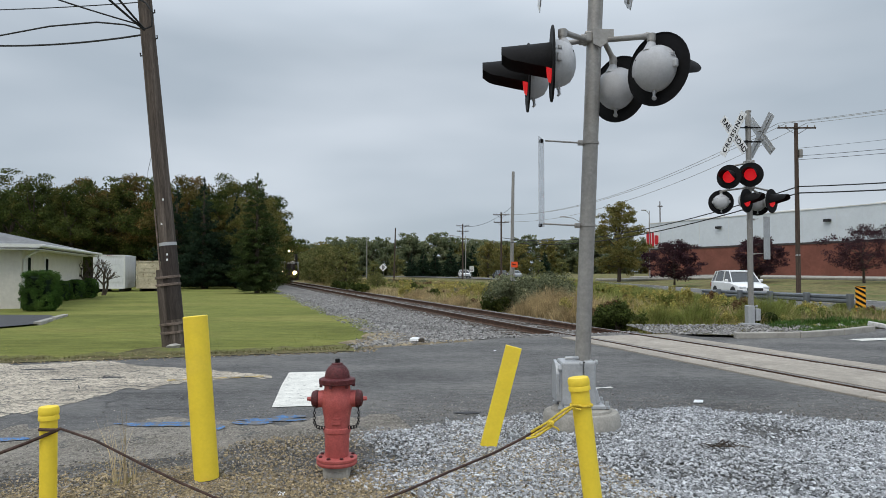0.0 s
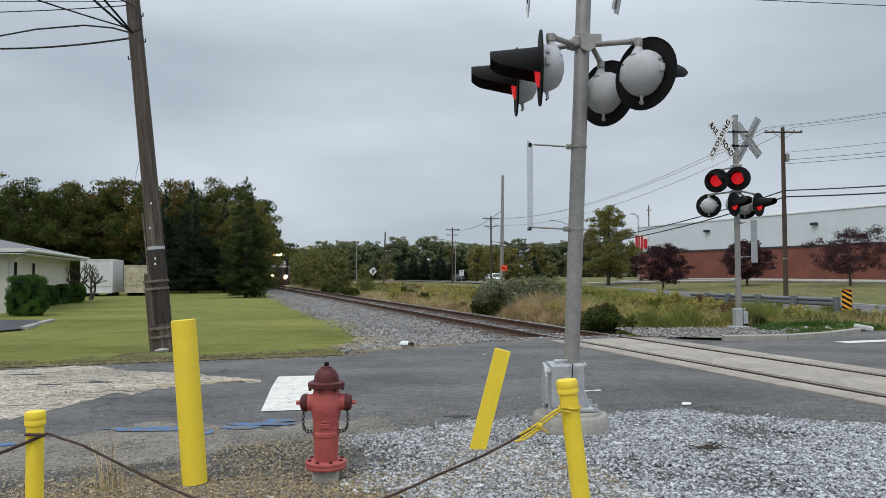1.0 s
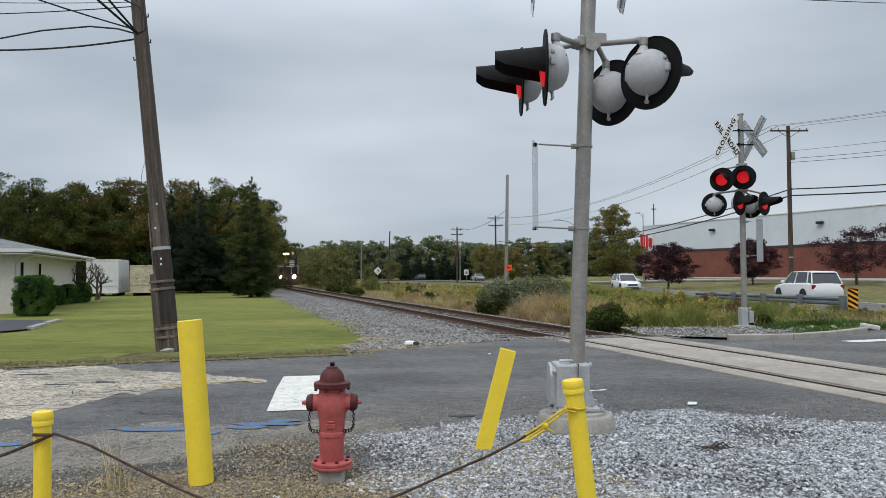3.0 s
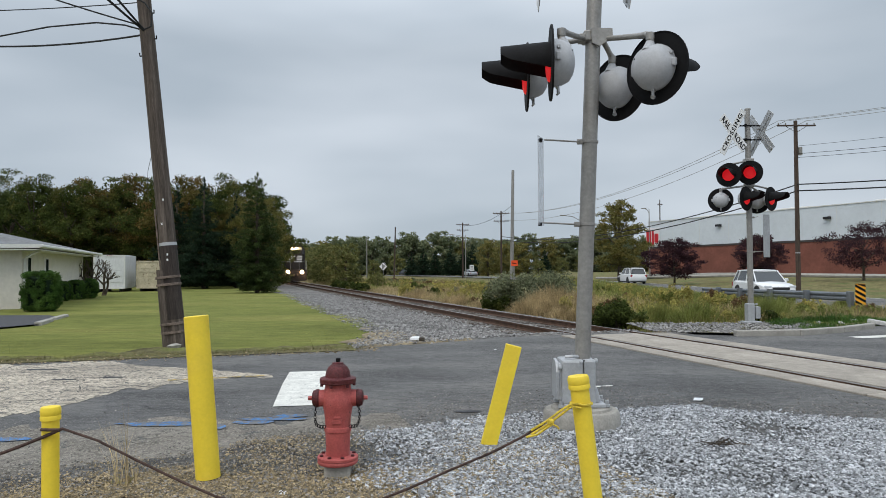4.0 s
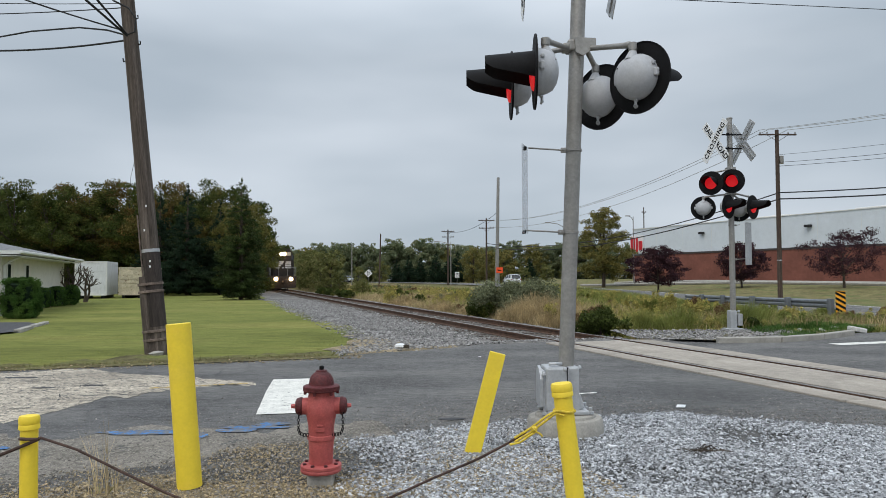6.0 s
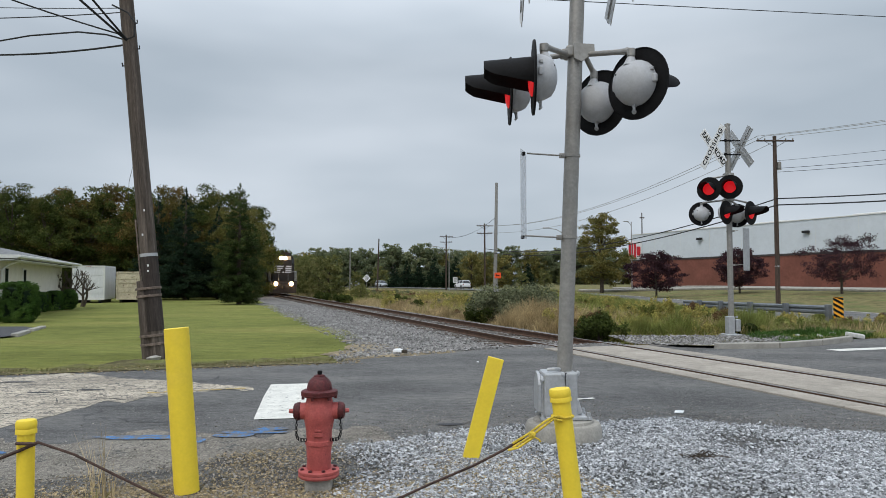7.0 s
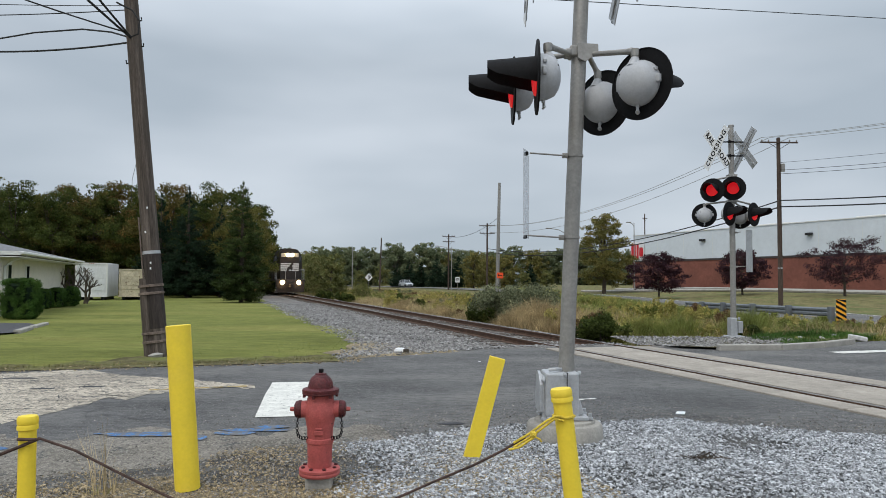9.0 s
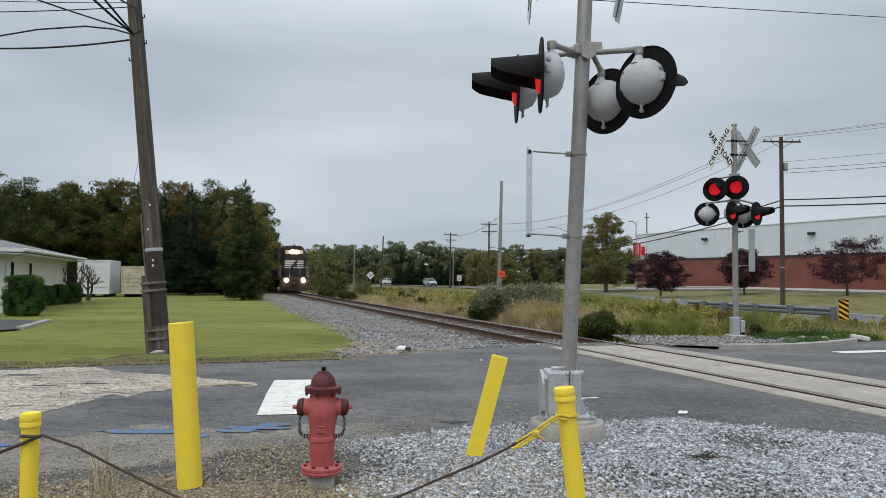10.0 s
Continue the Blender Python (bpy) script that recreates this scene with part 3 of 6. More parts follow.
def crossbuck(mast, at):
    """An X of two blades that faces -y, its centre at the origin."""
    for name, tilt, y, words in (("sign_blade", 52, 0.006, (("RAIL", -0.36), ("ROAD", 0.36))), ("sign_blade", -52, -0.006, (("CROSSING", 0.0),))):
        m = at @ pose(0, y, 0) @ pose(0, 0, 0, 0, tilt, 0)
        blade = part(name, Shape().box(0, 0, 0, 1.22, 0.005, 0.23, None, 0.0015), SIGN_WHITE, mast, "white reflective crossbuck blade", m)
        for w, x in words:
            lettering(w, 0.19 if len(words) > 1 else 0.185, BLACK, blade, pose(x, -0.0045, 0, 90, 0, 0))
        part("blade_back", Shape().box(0, 0.0045, 0, 1.215, 0.003, 0.226), SIGN_BACK, blade, "bare grey metal back")
        part("stiffener", Shape().box(0, 0.012, 0, 1.16, 0.016, 0.04), SIGN_BACK, blade)
    for z in (0.1, -0.1):
        part("sign_bracket", Shape().box(0, 0.05, z, 0.04, 0.09, 0.03), GALVANISED, mast, "", at)


def clamp(mast, z, r, lean_x, reach, side):
    """A band round the mast with a rod that holds a plate."""
    s = Shape().lathe([(r + 0.002, -0.012), (r + 0.009, -0.010), (r + 0.009, 0.010), (r + 0.002, 0.012)], 20, pose(lean_x, 0, z))
    s.box(lean_x + side * (r + 0.025), -0.02, z, 0.05, 0.03, 0.045, None, 0.004)
    s.tube([(lean_x + side * (r + 0.02), -0.02, z), (lean_x + side * reach, -0.05, z + 0.015)], 0.008, 8)
    s.tube([(lean_x + side * (r + 0.03), -0.06, z), (lean_x + side * (r + 0.03), 0.03, z)], 0.007, 6)
    part("band_clamp", s, GALVANISED, mast, "steel band clamp with a rod")


MAST_LEAN = 2.45  # degrees
near = thing("crossing_signal", "grey crossing signal mast with hooded red lamps on a concrete base", "crossing signal", pose(1.245, 6.28, 0), "crossing signals")
found = Shape().lathe([(0.345, -0.05), (0.345, 0.03), (0.335, 0.13), (0.32, 0.15), (0.27, 0.155), (0.265, 0.175), (0.25, 0.184), (0.02, 0.185)], 40)
part("foundation", found, CONCRETE, near, "round cast concrete foundation")
mm = pose(0, 0, 0.25, 0, MAST_LEAN, 0)
part("mast", Shape().tube([(0, 0, 0.05), (0, 0, 2.0), (0, 0, 4.75)], [0.069, 0.069, 0.067], 28), GALVANISED, near, "round grey steel mast", mm)
FZ = 0.185
base = Shape().box(-0.105, -0.02, 0.215, 0.20, 0.30, 0.37, None, 0.02).box(0.055, 0.0, 0.20, 0.11, 0.27, 0.40, None, 0.018)
base.box(-0.215, -0.02, 0.215, 0.03, 0.24, 0.31, None, 0.012).box(0, 0, 0.02, 0.38, 0.34, 0.035, None, 0.01)
base.box(0.002, -0.165, 0.24, 0.012, 0.03, 0.30).box(0.13, 0, 0.06, 0.08, 0.22, 0.12, pose(0, 0, 0, 0, -18, 0), 0.01)
cabinet = part("junction_base", base, ALUMINIUM, near, "cast aluminium junction base with a hatch", pose(0, 0, FZ) @ Matrix.Diagonal((0.97, 1, 1.05, 1)))
part("hatch", Shape().prism([(-0.12, 0.07), (0.12, 0.07), (0.13, 0.2), (0.10, 0.34), (0.03, 0.40), (-0.06, 0.38), (-0.13, 0.3)], 0.025, pose(-0.24, -0.02, 0, 0, 0, 90)), ALUMINIUM, cabinet, "cast hatch cover")
part("joint_gap", Shape().box(-0.002, -0.153, 0.22, 0.010, 0.02, 0.36), BLACK, cabinet, "dark joint of the split casting")
for x, y, z in ((-0.03, -0.16, 0.385), (0.115, -0.10, 0.39), (-0.22, -0.15, 0.34), (-0.232, -0.1, 0.1), (-0.232, 0.05, 0.32)):
    part("bolt", Shape().lathe([(0.02, -0.012), (0.02, 0.012), (0.01, 0.02)], 8), ALUMINIUM, cabinet, "", pose(x, y, z, 70, 0, 0))
for x, y in ((0.21, -0.12), (0.21, 0.12), (-0.21, -0.14), (-0.21, 0.14)):
    part("bolt", Shape().lathe([(0.03, 0.0), (0.03, 0.022), (0.018, 0.022), (0.018, 0.055)], 8), ALUMINIUM, cabinet, "", pose(x, y, 0.005))
hasp = Shape().tube([(-0.16, -0.08, 0.42), (-0.10, -0.10, 0.425), (-0.04, -0.06, 0.42)], 0.014, 8)
part("hasp", hasp, ALUMINIUM, cabinet)


def on_mast(z):
    return math.tan(radians(MAST_LEAN)) * (z - 0.25)


plate_z = 3.50
brk = Shape().prism([(-0.04, 0.075), (0.15, 0.075), (0.155, 0.0), (0.04, -0.09), (-0.03, -0.06)], 0.03, pose(on_mast(plate_z), -0.095, plate_z, 0, 2, 0))
brk.box(on_mast(plate_z), 0, plate_z + 0.02, 0.19, 0.16, 0.10, None, 0.015).box(on_mast(plate_z) - 0.11, -0.03, plate_z - 0.0, 0.06, 0.12, 0.07, None, 0.012)
part("arm_bracket", brk, GALVANISED, near, "cast bracket that holds the lamp arms")


def face(x, y, z, fx, fy):
    """A pose at x, y, z whose -y side faces (fx, fy)."""
    return pose(x, y, z, 0, 0, math.degrees(math.atan2(fx, -fy)))


lean_p = on_mast(plate_z)
NX, NY = 1.245, 6.28
for x, y, fx, fy, lit, k in ((0.886, 5.59, -0.995, 0.085, True, -1), (0.766, 6.22, -0.997, 0.055, True, -1), (1.80, 5.74, 0.80, 0.60, False, 1), (1.635, 6.38, 0.76, 0.65, False, 1)):
    signal_lamp(near, face(x - NX, y - NY, 3.14 if y == 6.22 else 3.08, fx, fy), (lean_p + k * 0.08, -0.02, plate_z), lit)
crossbuck(near, face(-0.33, -0.04, 4.40, -1.0, 0.04))
crossbuck(near, face(0.56, -0.05, 4.42, 0.998, 0.06))
clamp(near, 2.56, 0.069, on_mast(2.56), 0.42, -1)
clamp(near, 1.81, 0.069, on_mast(1.81), 0.41, -1)
CLEAR = material("clouded clear panel", (0.55, 0.57, 0.60), 0.25, vary=0.06, bump=0, spec=0.5)
CLEAR.node_tree.nodes["Principled BSDF"].inputs["Alpha"].default_value = 0.38
part("edge_panel", Shape().box(0, 0, 0, 0.006, 0.20, 0.80, None, 0.002), CLEAR, near, "narrow pale panel seen edge on", pose(-0.355, -0.05, 2.20, 0, 0, -22))
part("panel_clip", Shape().box(-0.355, -0.05, 2.57, 0.03, 0.05, 0.03, None, 0.004).box(-0.365, -0.05, 1.81, 0.03, 0.05, 0.03, None, 0.004), BLACK, near)

far = thing("crossing_signal", "grey crossing signal mast with crossbucks and lit red lamps", "crossing signal", pose(7.75, 17.64, 0.06), "crossing signals")
part("mast", Shape().tube([(0, 0, 0.3), (0, 0, 3.0), (-0.01, 0, 5.40)], [0.07, 0.07, 0.068], 20), GALVANISED, far, "round grey steel mast")
part("mast_cap", Shape().lathe([(0.075, 5.39), (0.075, 5.42), (0.03, 5.44)], 16), GALVANISED, far)
fb = Shape().box(-0.03, 0, 0.24, 0.18, 0.22, 0.48, None, 0.02).box(0.14, -0.02, 0.25, 0.12, 0.18, 0.30, None, 0.015).box(0, 0, 0.0, 0.4, 0.4, 0.06, None, 0.01).box(0.12, -0.05, 0.46, 0.05, 0.05, 0.06, None, 0.01)
part("junction_base", fb, ALUMINIUM, far, "cast aluminium junction base")
FLEFT, FRIGHT, FAWAY = (-0.70, -0.72), (0.62, -0.78), (0.80, 0.60)
for px, y, z, (fx, fy), lit in ((-0.55, -0.10, 3.72, (-0.62, -0.78), True), (-0.06, -0.22, 3.76, (-0.50, -0.86), True), (-0.72, 0.0, 3.09, (0.30, 0.95), False), (-0.16, -0.22, 3.11, FRIGHT, True), (0.30, 0.22, 3.07, (0.35, 0.94), False), (0.52, -0.10, 3.11, FRIGHT, True)):
    signal_lamp(far, face(px, y, z, fx, fy), (0.0, -0.07, z + 0.37), lit)
crossbuck(far, face(-0.43, -0.10, 4.80, -0.93, -0.36))
crossbuck(far, face(0.34, 0.05, 4.80, 0.86, 0.30))
for z in (4.62, 4.98):
    part("band_clamp", Shape().lathe([(0.08, -0.02), (0.08, 0.02)], 16, pose(0, 0, z)).box(0, -0.03, z, 0.6, 0.025, 0.03).box(-0.1, -0.1, z, 0.05, 0.06, 0.05), BLACK, far, "black sign clamp")
for z in (3.46, 4.10):
    part("arm_bracket", Shape().box(0, 0, z, 0.22, 0.2, 0.09, None, 0.015), GALVANISED, far)
clamp(far, 2.65, 0.07, 0, 0.2, 1)
clamp(far, 1.78, 0.07, 0, 0.35, 1)
part("edge_panel", Shape().box(0, 0, 0, 0.23, 0.006, 1.08, None, 0.002), SIGN_BACK, far, "narrow grey metal panel", pose(0.40, -0.06, 2.18, 0, 0, 25))


# ---- hydrant, posts and rope ----
hy = thing("fire_hydrant", "faded red cast-iron fire hydrant with dark red caps", "fire hydrant", pose(-0.715, 4.76, 0, 0, 0, 4) @ Matrix.Diagonal((0.93, 0.93, 0.905, 1)))
part("concrete_stub", Shape().box(0, 0, 0.03, 0.19, 0.19, 0.14, None, 0.02), CONCRETE, hy, "small concrete stub under the flange")
barrel = Shape().lathe([(0.085, 0.13), (0.088, 0.24), (0.092, 0.335), (0.099, 0.34), (0.101, 0.355), (0.099, 0.37), (0.092, 0.375), (0.094, 0.44), (0.105, 0.50), (0.115, 0.55), (0.115, 0.60), (0.100, 0.645), (0.094, 0.67), (0.094, 0.70)], 32)
part("barrel", barrel, RED_IRON, hy, "faded pinkish red barrel with chipped paint")
part("base_flange", Shape().lathe([(0.10, 0.095), (0.142, 0.10), (0.148, 0.11), (0.148, 0.122), (0.142, 0.13), (0.148, 0.134), (0.148, 0.15), (0.140, 0.157), (0.09, 0.16)], 36), RED_IRON, hy, "bolted base flange")
nut = Shape().lathe([(0.014, 0.155), (0.014, 0.168), (0.008, 0.172)], 6).mesh("flange_bolt")
for k in range(8):
    a = radians(k * 45 + 20)
    part("flange_bolt", nut, DARK_RED, hy, "", pose(0.122 * math.cos(a), 0.122 * math.sin(a), 0))
part("bonnet", Shape().lathe([(0.094, 0.695), (0.128, 0.697), (0.134, 0.705), (0.132, 0.718), (0.134, 0.722), (0.132, 0.735), (0.118, 0.742), (0.093, 0.745), (0.091, 0.76), (0.085, 0.79), (0.070, 0.818), (0.048, 0.838), (0.042, 0.842), (0.040, 0.852), (0.022, 0.856)], 36), DARK_RED, hy, "dark red domed bonnet")
bolt_mesh = Shape().tube([(0, 0, 0.675), (0, 0, 0.70)], 0.012, 6).mesh("bonnet_bolt")
for k in range(6):
    a = radians(k * 60 + 10)
    part("bonnet_bolt", bolt_mesh, DARK_RED, hy, "", pose(0.118 * math.cos(a), 0.118 * math.sin(a), 0))
part("operating_nut", Shape().lathe([(0.017, 0.85), (0.019, 0.88), (0.014, 0.885)], 5), BLACK, hy, "dark pentagonal operating nut")
for s in (-1, 1):
    m = pose(0, 0, 0.585, 0, 90 * s, 0)
    part("outlet", Shape().lathe([(0.065, 0.06), (0.062, 0.135), (0.066, 0.14)], 24, m), RED_IRON, hy)
    cap = part("hose_cap", Shape().lathe([(0.064, 0.135), (0.067, 0.14), (0.067, 0.155), (0.064, 0.16), (0.058, 0.178), (0.040, 0.186), (0.02, 0.188)], 24, m), DARK_RED, hy, "dark red hose cap")
    part("cap_nut", Shape().lathe([(0.018, 0.185), (0.016, 0.215), (0.012, 0.218)], 5, m), RED_IRON, cap)
    links = Shape()
    for k in range(15):
        q = k / 14
        x = s * (0.155 - 0.062 * q + 0.03 * math.sin(q * math.pi))
        z = 0.535 - 0.155 * q - 0.05 * math.sin(q * math.pi)
        ring = [(0.009 * math.cos(a), 0, 0.0125 * math.sin(a)) for a in [2 * math.pi * i / 8 for i in range(9)]]
        links.tube([Vector(p) for p in ring], 0.0028, 5, False, pose(x, -0.05, z, 0, 35 * s * (1 - q) + 8, 90 * (k % 2) + 20))
    part("chain", links, BLACK, hy, "hanging black chain")
part("cast_mark", Shape().box(0, -0.097, 0.425, 0.07, 0.012, 0.035, None, 0.004).box(0, -0.098, 0.455, 0.05, 0.01, 0.015, None, 0.003), RED_IRON, hy, "raised cast plate, bright red where rubbed")


def round_post(at, r, h, cap, label, rz=0):
    t = thing("bollard", label, "bollard", at, "yellow bollards")
    top = h - (0.055 if cap else 0.0)
    prof = [(r, -0.2), (r, 0.5 * h), (r, top - 0.004), (r - 0.004, top)] if not cap else [(r, -0.2), (r, 0.5 * h), (r, top)]
    part("post", Shape().lathe(prof, 32), YELLOW, t)
    if cap:
        part("cap", Shape().lathe([(r + 0.002, top - 0.03), (r + 0.009, top - 0.028), (r + 0.009, top - 0.008), (r + 0.006, top), (r + 0.009, top + 0.008), (r + 0.009, top + 0.034), (r + 0.003, top + 0.048), (0.01, top + 0.054)], 32), YELLOW, t, "moulded yellow cap")
    return t


# dirt round the post feet; also the painted shaded side of the bag
DIRT_AND_SHADE = material("damp dirt and bag shade", (0.05, 0.042, 0.033), 1.0, vary=0.4, scale=8, fine=60, bump=0.8)
tall = round_post(pose(-1.565, 4.66, 0, -0.5, -4.9, 0), 0.080, 1.102, False, "tall yellow painted steel bollard leaning over")
part("rust_ring", Shape().lathe([(0.086, -0.02), (0.086, 0.012), (0.082, 0.02)], 28), DIRT_AND_SHADE, tall, "dirt round the foot")
round_post(pose(0.905, 4.17, 0, 0, -6.6, 0), 0.056, 0.775, True, "capped yellow bollard tilting to one side")
round_post(pose(-2.29, 4.07, 0, 0, -0.6, 0), 0.047, 0.615, True, "short capped yellow bollard carrying a rope")
slab = thing("bollard", "flat yellow steel post leaning far over in gravel", "bollard", pose(0.355, 5.50, 0, 0, 14.6, 0), "yellow bollards")
part("post", Shape().box(0, 0, 0.34, 0.125, 0.05, 0.98, None, 0.004), YELLOW, slab)
part("rust_ring", Shape().box(0, 0, 0.0, 0.14, 0.065, 0.05, pose(0, 0, 0, 0, -14, 0), 0.01), DIRT_AND_SHADE, slab, "dirt round the foot")


def sag(a, b, low, n=24):
    """A rope from a to b whose middle hangs down by low."""
    a, b = Vector(a), Vector(b)
    return [a.lerp(b, i / n) - Vector((0, 0, low * 4 * (i / n) * (1 - i / n))) for i in range(n + 1)]


rope = thing("rope", "brown weathered wire rope sagging between yellow bollards", "rope")
part("strand", Shape().tube(sag((-2.21, 4.03, 0.485), (-4.6, 3.6, 0.30), 0.22), 0.0095, 8), ROPE, rope)
main = [Vector(p) for p in ((-2.21, 4.03, 0.49), (-2.0, 4.03, 0.42), (-1.75, 4.02, 0.30), (-1.5, 4.0, 0.19), (-1.3, 4.0, 0.105), (-1.05, 4.0, 0.045), (-0.7, 4.0, 0.025), (-0.45, 4.0, 0.05), (-0.2, 4.05, 0.13), (0.05, 4.1, 0.225), (0.3, 4.13, 0.32), (0.48, 4.15, 0.405), (0.60, 4.16, 0.475))]
part("strand", Shape().tube(main, 0.0078, 8), ROPE, rope)
part("strand", Shape().tube([(-2.21, 4.0, 0.487), (-2.265, 3.99, 0.49), (-2.32, 4.02, 0.485)], 0.0095, 8), ROPE, rope)
tie = Shape()
for d in (-0.012, 0.012):
    tie.tube([(0.53, 4.15, 0.43 + d), (0.62, 4.14, 0.485 + d), (0.72, 4.12, 0.565 + d), (0.77, 4.11, 0.60 + d * 0.5), (0.82, 4.10, 0.595 + d)], 0.0075, 8)
tie.tube([(0.50, 4.14, 0.405), (0.56, 4.13, 0.42), (0.63, 4.12, 0.47), (0.66, 4.12, 0.49)], 0.007, 8)
tie.lathe([(0.01, -0.02), (0.024, 0), (0.01, 0.02)], 10, pose(0.645, 4.125, 0.497, 0, 50, 0))
tie.tube([(0.645, 4.115, 0.49), (0.68, 4.10, 0.475), (0.69, 4.10, 0.46)], 0.006, 6)
part("yellow_tie", tie, YELLOW_ROPE, rope, "knotted yellow rope end")
loop = [Vector((0.835 + 0.064 * math.cos(a), 4.17 + 0.064 * math.sin(a), 0.60)) for a in [2 * math.pi * i / 20 for i in range(21)]]
part("loop", Shape().tube(loop, 0.007, 8, False), YELLOW_ROPE, rope, "yellow loop round the bollard")


# ---- leaning utility pole with its stub ----
up = thing("utility_pole", "leaning weathered timber utility pole with a strapped stub", "utility pole", pose(-5.00, 13.15, 0, 0, -6.1, 0))
part("pole", Shape().tube([(0, 0, -0.3), (0, 0, 2), (0, 0, 5), (0, 0, 9.2)], [0.160, 0.153, 0.138, 0.115], 20), POLE_WOOD, up, "round weathered timber pole")
part("stub", Shape().tube([(-0.165, -0.05, -0.25), (-0.16, -0.05, 1.0), (-0.155, -0.05, 1.45)], [0.10, 0.095, 0.088], 14), POLE_WOOD, up, "sawn stub strapped to the foot")
TARRED = material("tarred timber", (0.042, 0.033, 0.029), 0.9, vary=0.35, scale=2, fine=26, bump=0.6, stretch=(6, 6, 0.35))
STRAP = material("weathered strap", (0.15, 0.115, 0.095), 0.8, vary=0.3, scale=8, fine=40)
for z, w in ((0.26, 0.30), (0.42, 0.30), (1.16, 0.30), (1.30, 0.30)):
    part("strap", Shape().lathe([(0.165, -0.024), (0.172, -0.02), (0.172, 0.02), (0.165, 0.024)], 24, pose(-0.055, -0.01, z) @ Matrix.Diagonal((1.36, 1, 1, 1))), STRAP, up, "steel strap")
part("dark_wrap", Shape().tube([(0, 0, 0.5), (0, 0, 1.15), (0, 0, 1.9)], [0.1615, 0.1585, 0.1555], 20), TARRED, up, "dark tarred lower pole")
part("metal_band", Shape().lathe([(0.156, -0.03), (0.160, -0.03), (0.160, 0.03), (0.156, 0.03)], 24, pose(0, 0, 1.92)), ALUMINIUM, up, "bright metal band")
part("ground_guard", Shape().tube([(-0.15, -0.10, 0.1), (-0.15, -0.09, 2.6)], 0.016, 6), STRAP, up, "timber wire moulding")
for x, z in ((0.03, 1.72), (0.02, 1.62), (-0.02, 2.3), (0.05, 2.75)):
    part("pole_tag", Shape().box(x, -0.156, z, 0.03, 0.008, 0.04, None, 0.003), SIGN_WHITE, up, "small pale tag")
for x, z in ((0.13, 5.85), (-0.14, 5.55), (0.13, 6.35)):
    k = 1 if x > 0 else -1
    part("hook", Shape().tube([(x - 0.05 * k, 0, z), (x + 0.04 * k, 0, z), (x + 0.04 * k, 0, z + 0.06)], 0.014, 6), BLACK, up, "iron hook")
part("foot_stone", Shape().lathe([(0.12, -0.02), (0.14, 0.03), (0.05, 0.06)], 8, pose(0.02, -0.24, 0.0)), CONCRETE, up, "pale stone at the foot")


def cable(points, r, name="overhead_cable", label="black overhead cable strung between poles", mat=None):
    return tagged(part(name, Shape().tube(points, r, 6), mat or CABLE), label, "cable", "overhead cables")


PT = Vector((-5.64, 13.12, 5.93))
cable(sag(PT + Vector((0, 0, -0.02)), (-13.4, 15.0, 6.80), 0.35), 0.018)
cable([(-5.64, 13.1, 5.97), (-6.1, 13.2, 6.12), (-6.74, 13.4, 6.24), (-7.78, 13.6, 6.23), (-8.85, 13.9, 6.165), (-13.4, 15.0, 5.9)], 0.016)
cable(sag(PT + Vector((0, 0, 0.12)), (-13.0, 10.0, 8.6), 0.30), 0.014)
cable(sag((-5.72, 13.1, 6.52), (-14, 15.0, 7.15), 0.12), 0.010)
cable(sag((-5.72, 13.1, 6.6), (-14, 13.5, 7.05), 0.12), 0.007)
cable(sag((-5.62, 12.97, 5.93), (-7.4, 10.2, 7.7), 0.05), 0.022)
cable(sag((-5.62, 12.97, 5.95), (-6.6, 10.5, 7.6), 0.05), 0.020)
cable([(-5.63, 12.97, 5.95), (-5.48, 12.95, 6.0), (-5.46, 12.95, 6.25), (-5.60, 12.95, 6.45), (-5.9, 12.95, 6.6)], 0.016)
cable([(-5.50, 13.2, 3.85), (-5.62, 13.2, 3.3), (-5.63, 13.2, 2.7)], 0.004)


# ---- the locomotive; it faces -y in its own space, front at y = 0 ----
# black paint with a brown tint that imitates the warm headlight glow
LOCO_GLOW_BLACK = material("locomotive black tinted for glow", (0.030, 0.023, 0.019), 0.5, vary=0.25, scale=3, fine=40, bump=0.05)
LOCO_GLASS = material("cab glass", (0.02, 0.022, 0.025), 0.08, vary=0.1, bump=0, spec=0.8)
LOCO_UNDER = material("grimy underframe", (0.04, 0.032, 0.027), 0.9, vary=0.3, scale=4, fine=40)
HEADLIGHT = material("lit headlight", (1, 0.9, 0.7), 0.3, vary=0, bump=0, glow=((1.0, 0.62, 0.30), 110.0))
NUMBER_BOARD = material("lit number board", (0.5, 0.45, 0.35), 0.4, vary=0.05, bump=0, glow=((1.0, 0.80, 0.5), 0.06))
loco = thing("locomotive", "black diesel freight locomotive with white nose stripes and lit headlights", "locomotive")
part("platform", Shape().box(0, 9.0, 1.42, 3.0, 17.6, 0.22, None, 0.03).box(0, 0.6, 1.05, 2.9, 0.9, 0.6, None, 0.04), LOCO_GLOW_BLACK, loco)
part("pilot", Shape().prism([(-1.35, 0.95), (1.35, 0.95), (1.42, 0.25), (1.1, 0.16), (-1.1, 0.16), (-1.42, 0.25)], 0.25, pose(0, 0.25, 0)), LOCO_UNDER, loco, "snow plough pilot")
part("coupler", Shape().box(0, -0.25, 0.86, 0.3, 0.7, 0.28, None, 0.04).box(0.06, -0.62, 0.86, 0.34, 0.2, 0.3, None, 0.05), LOCO_UNDER, loco)
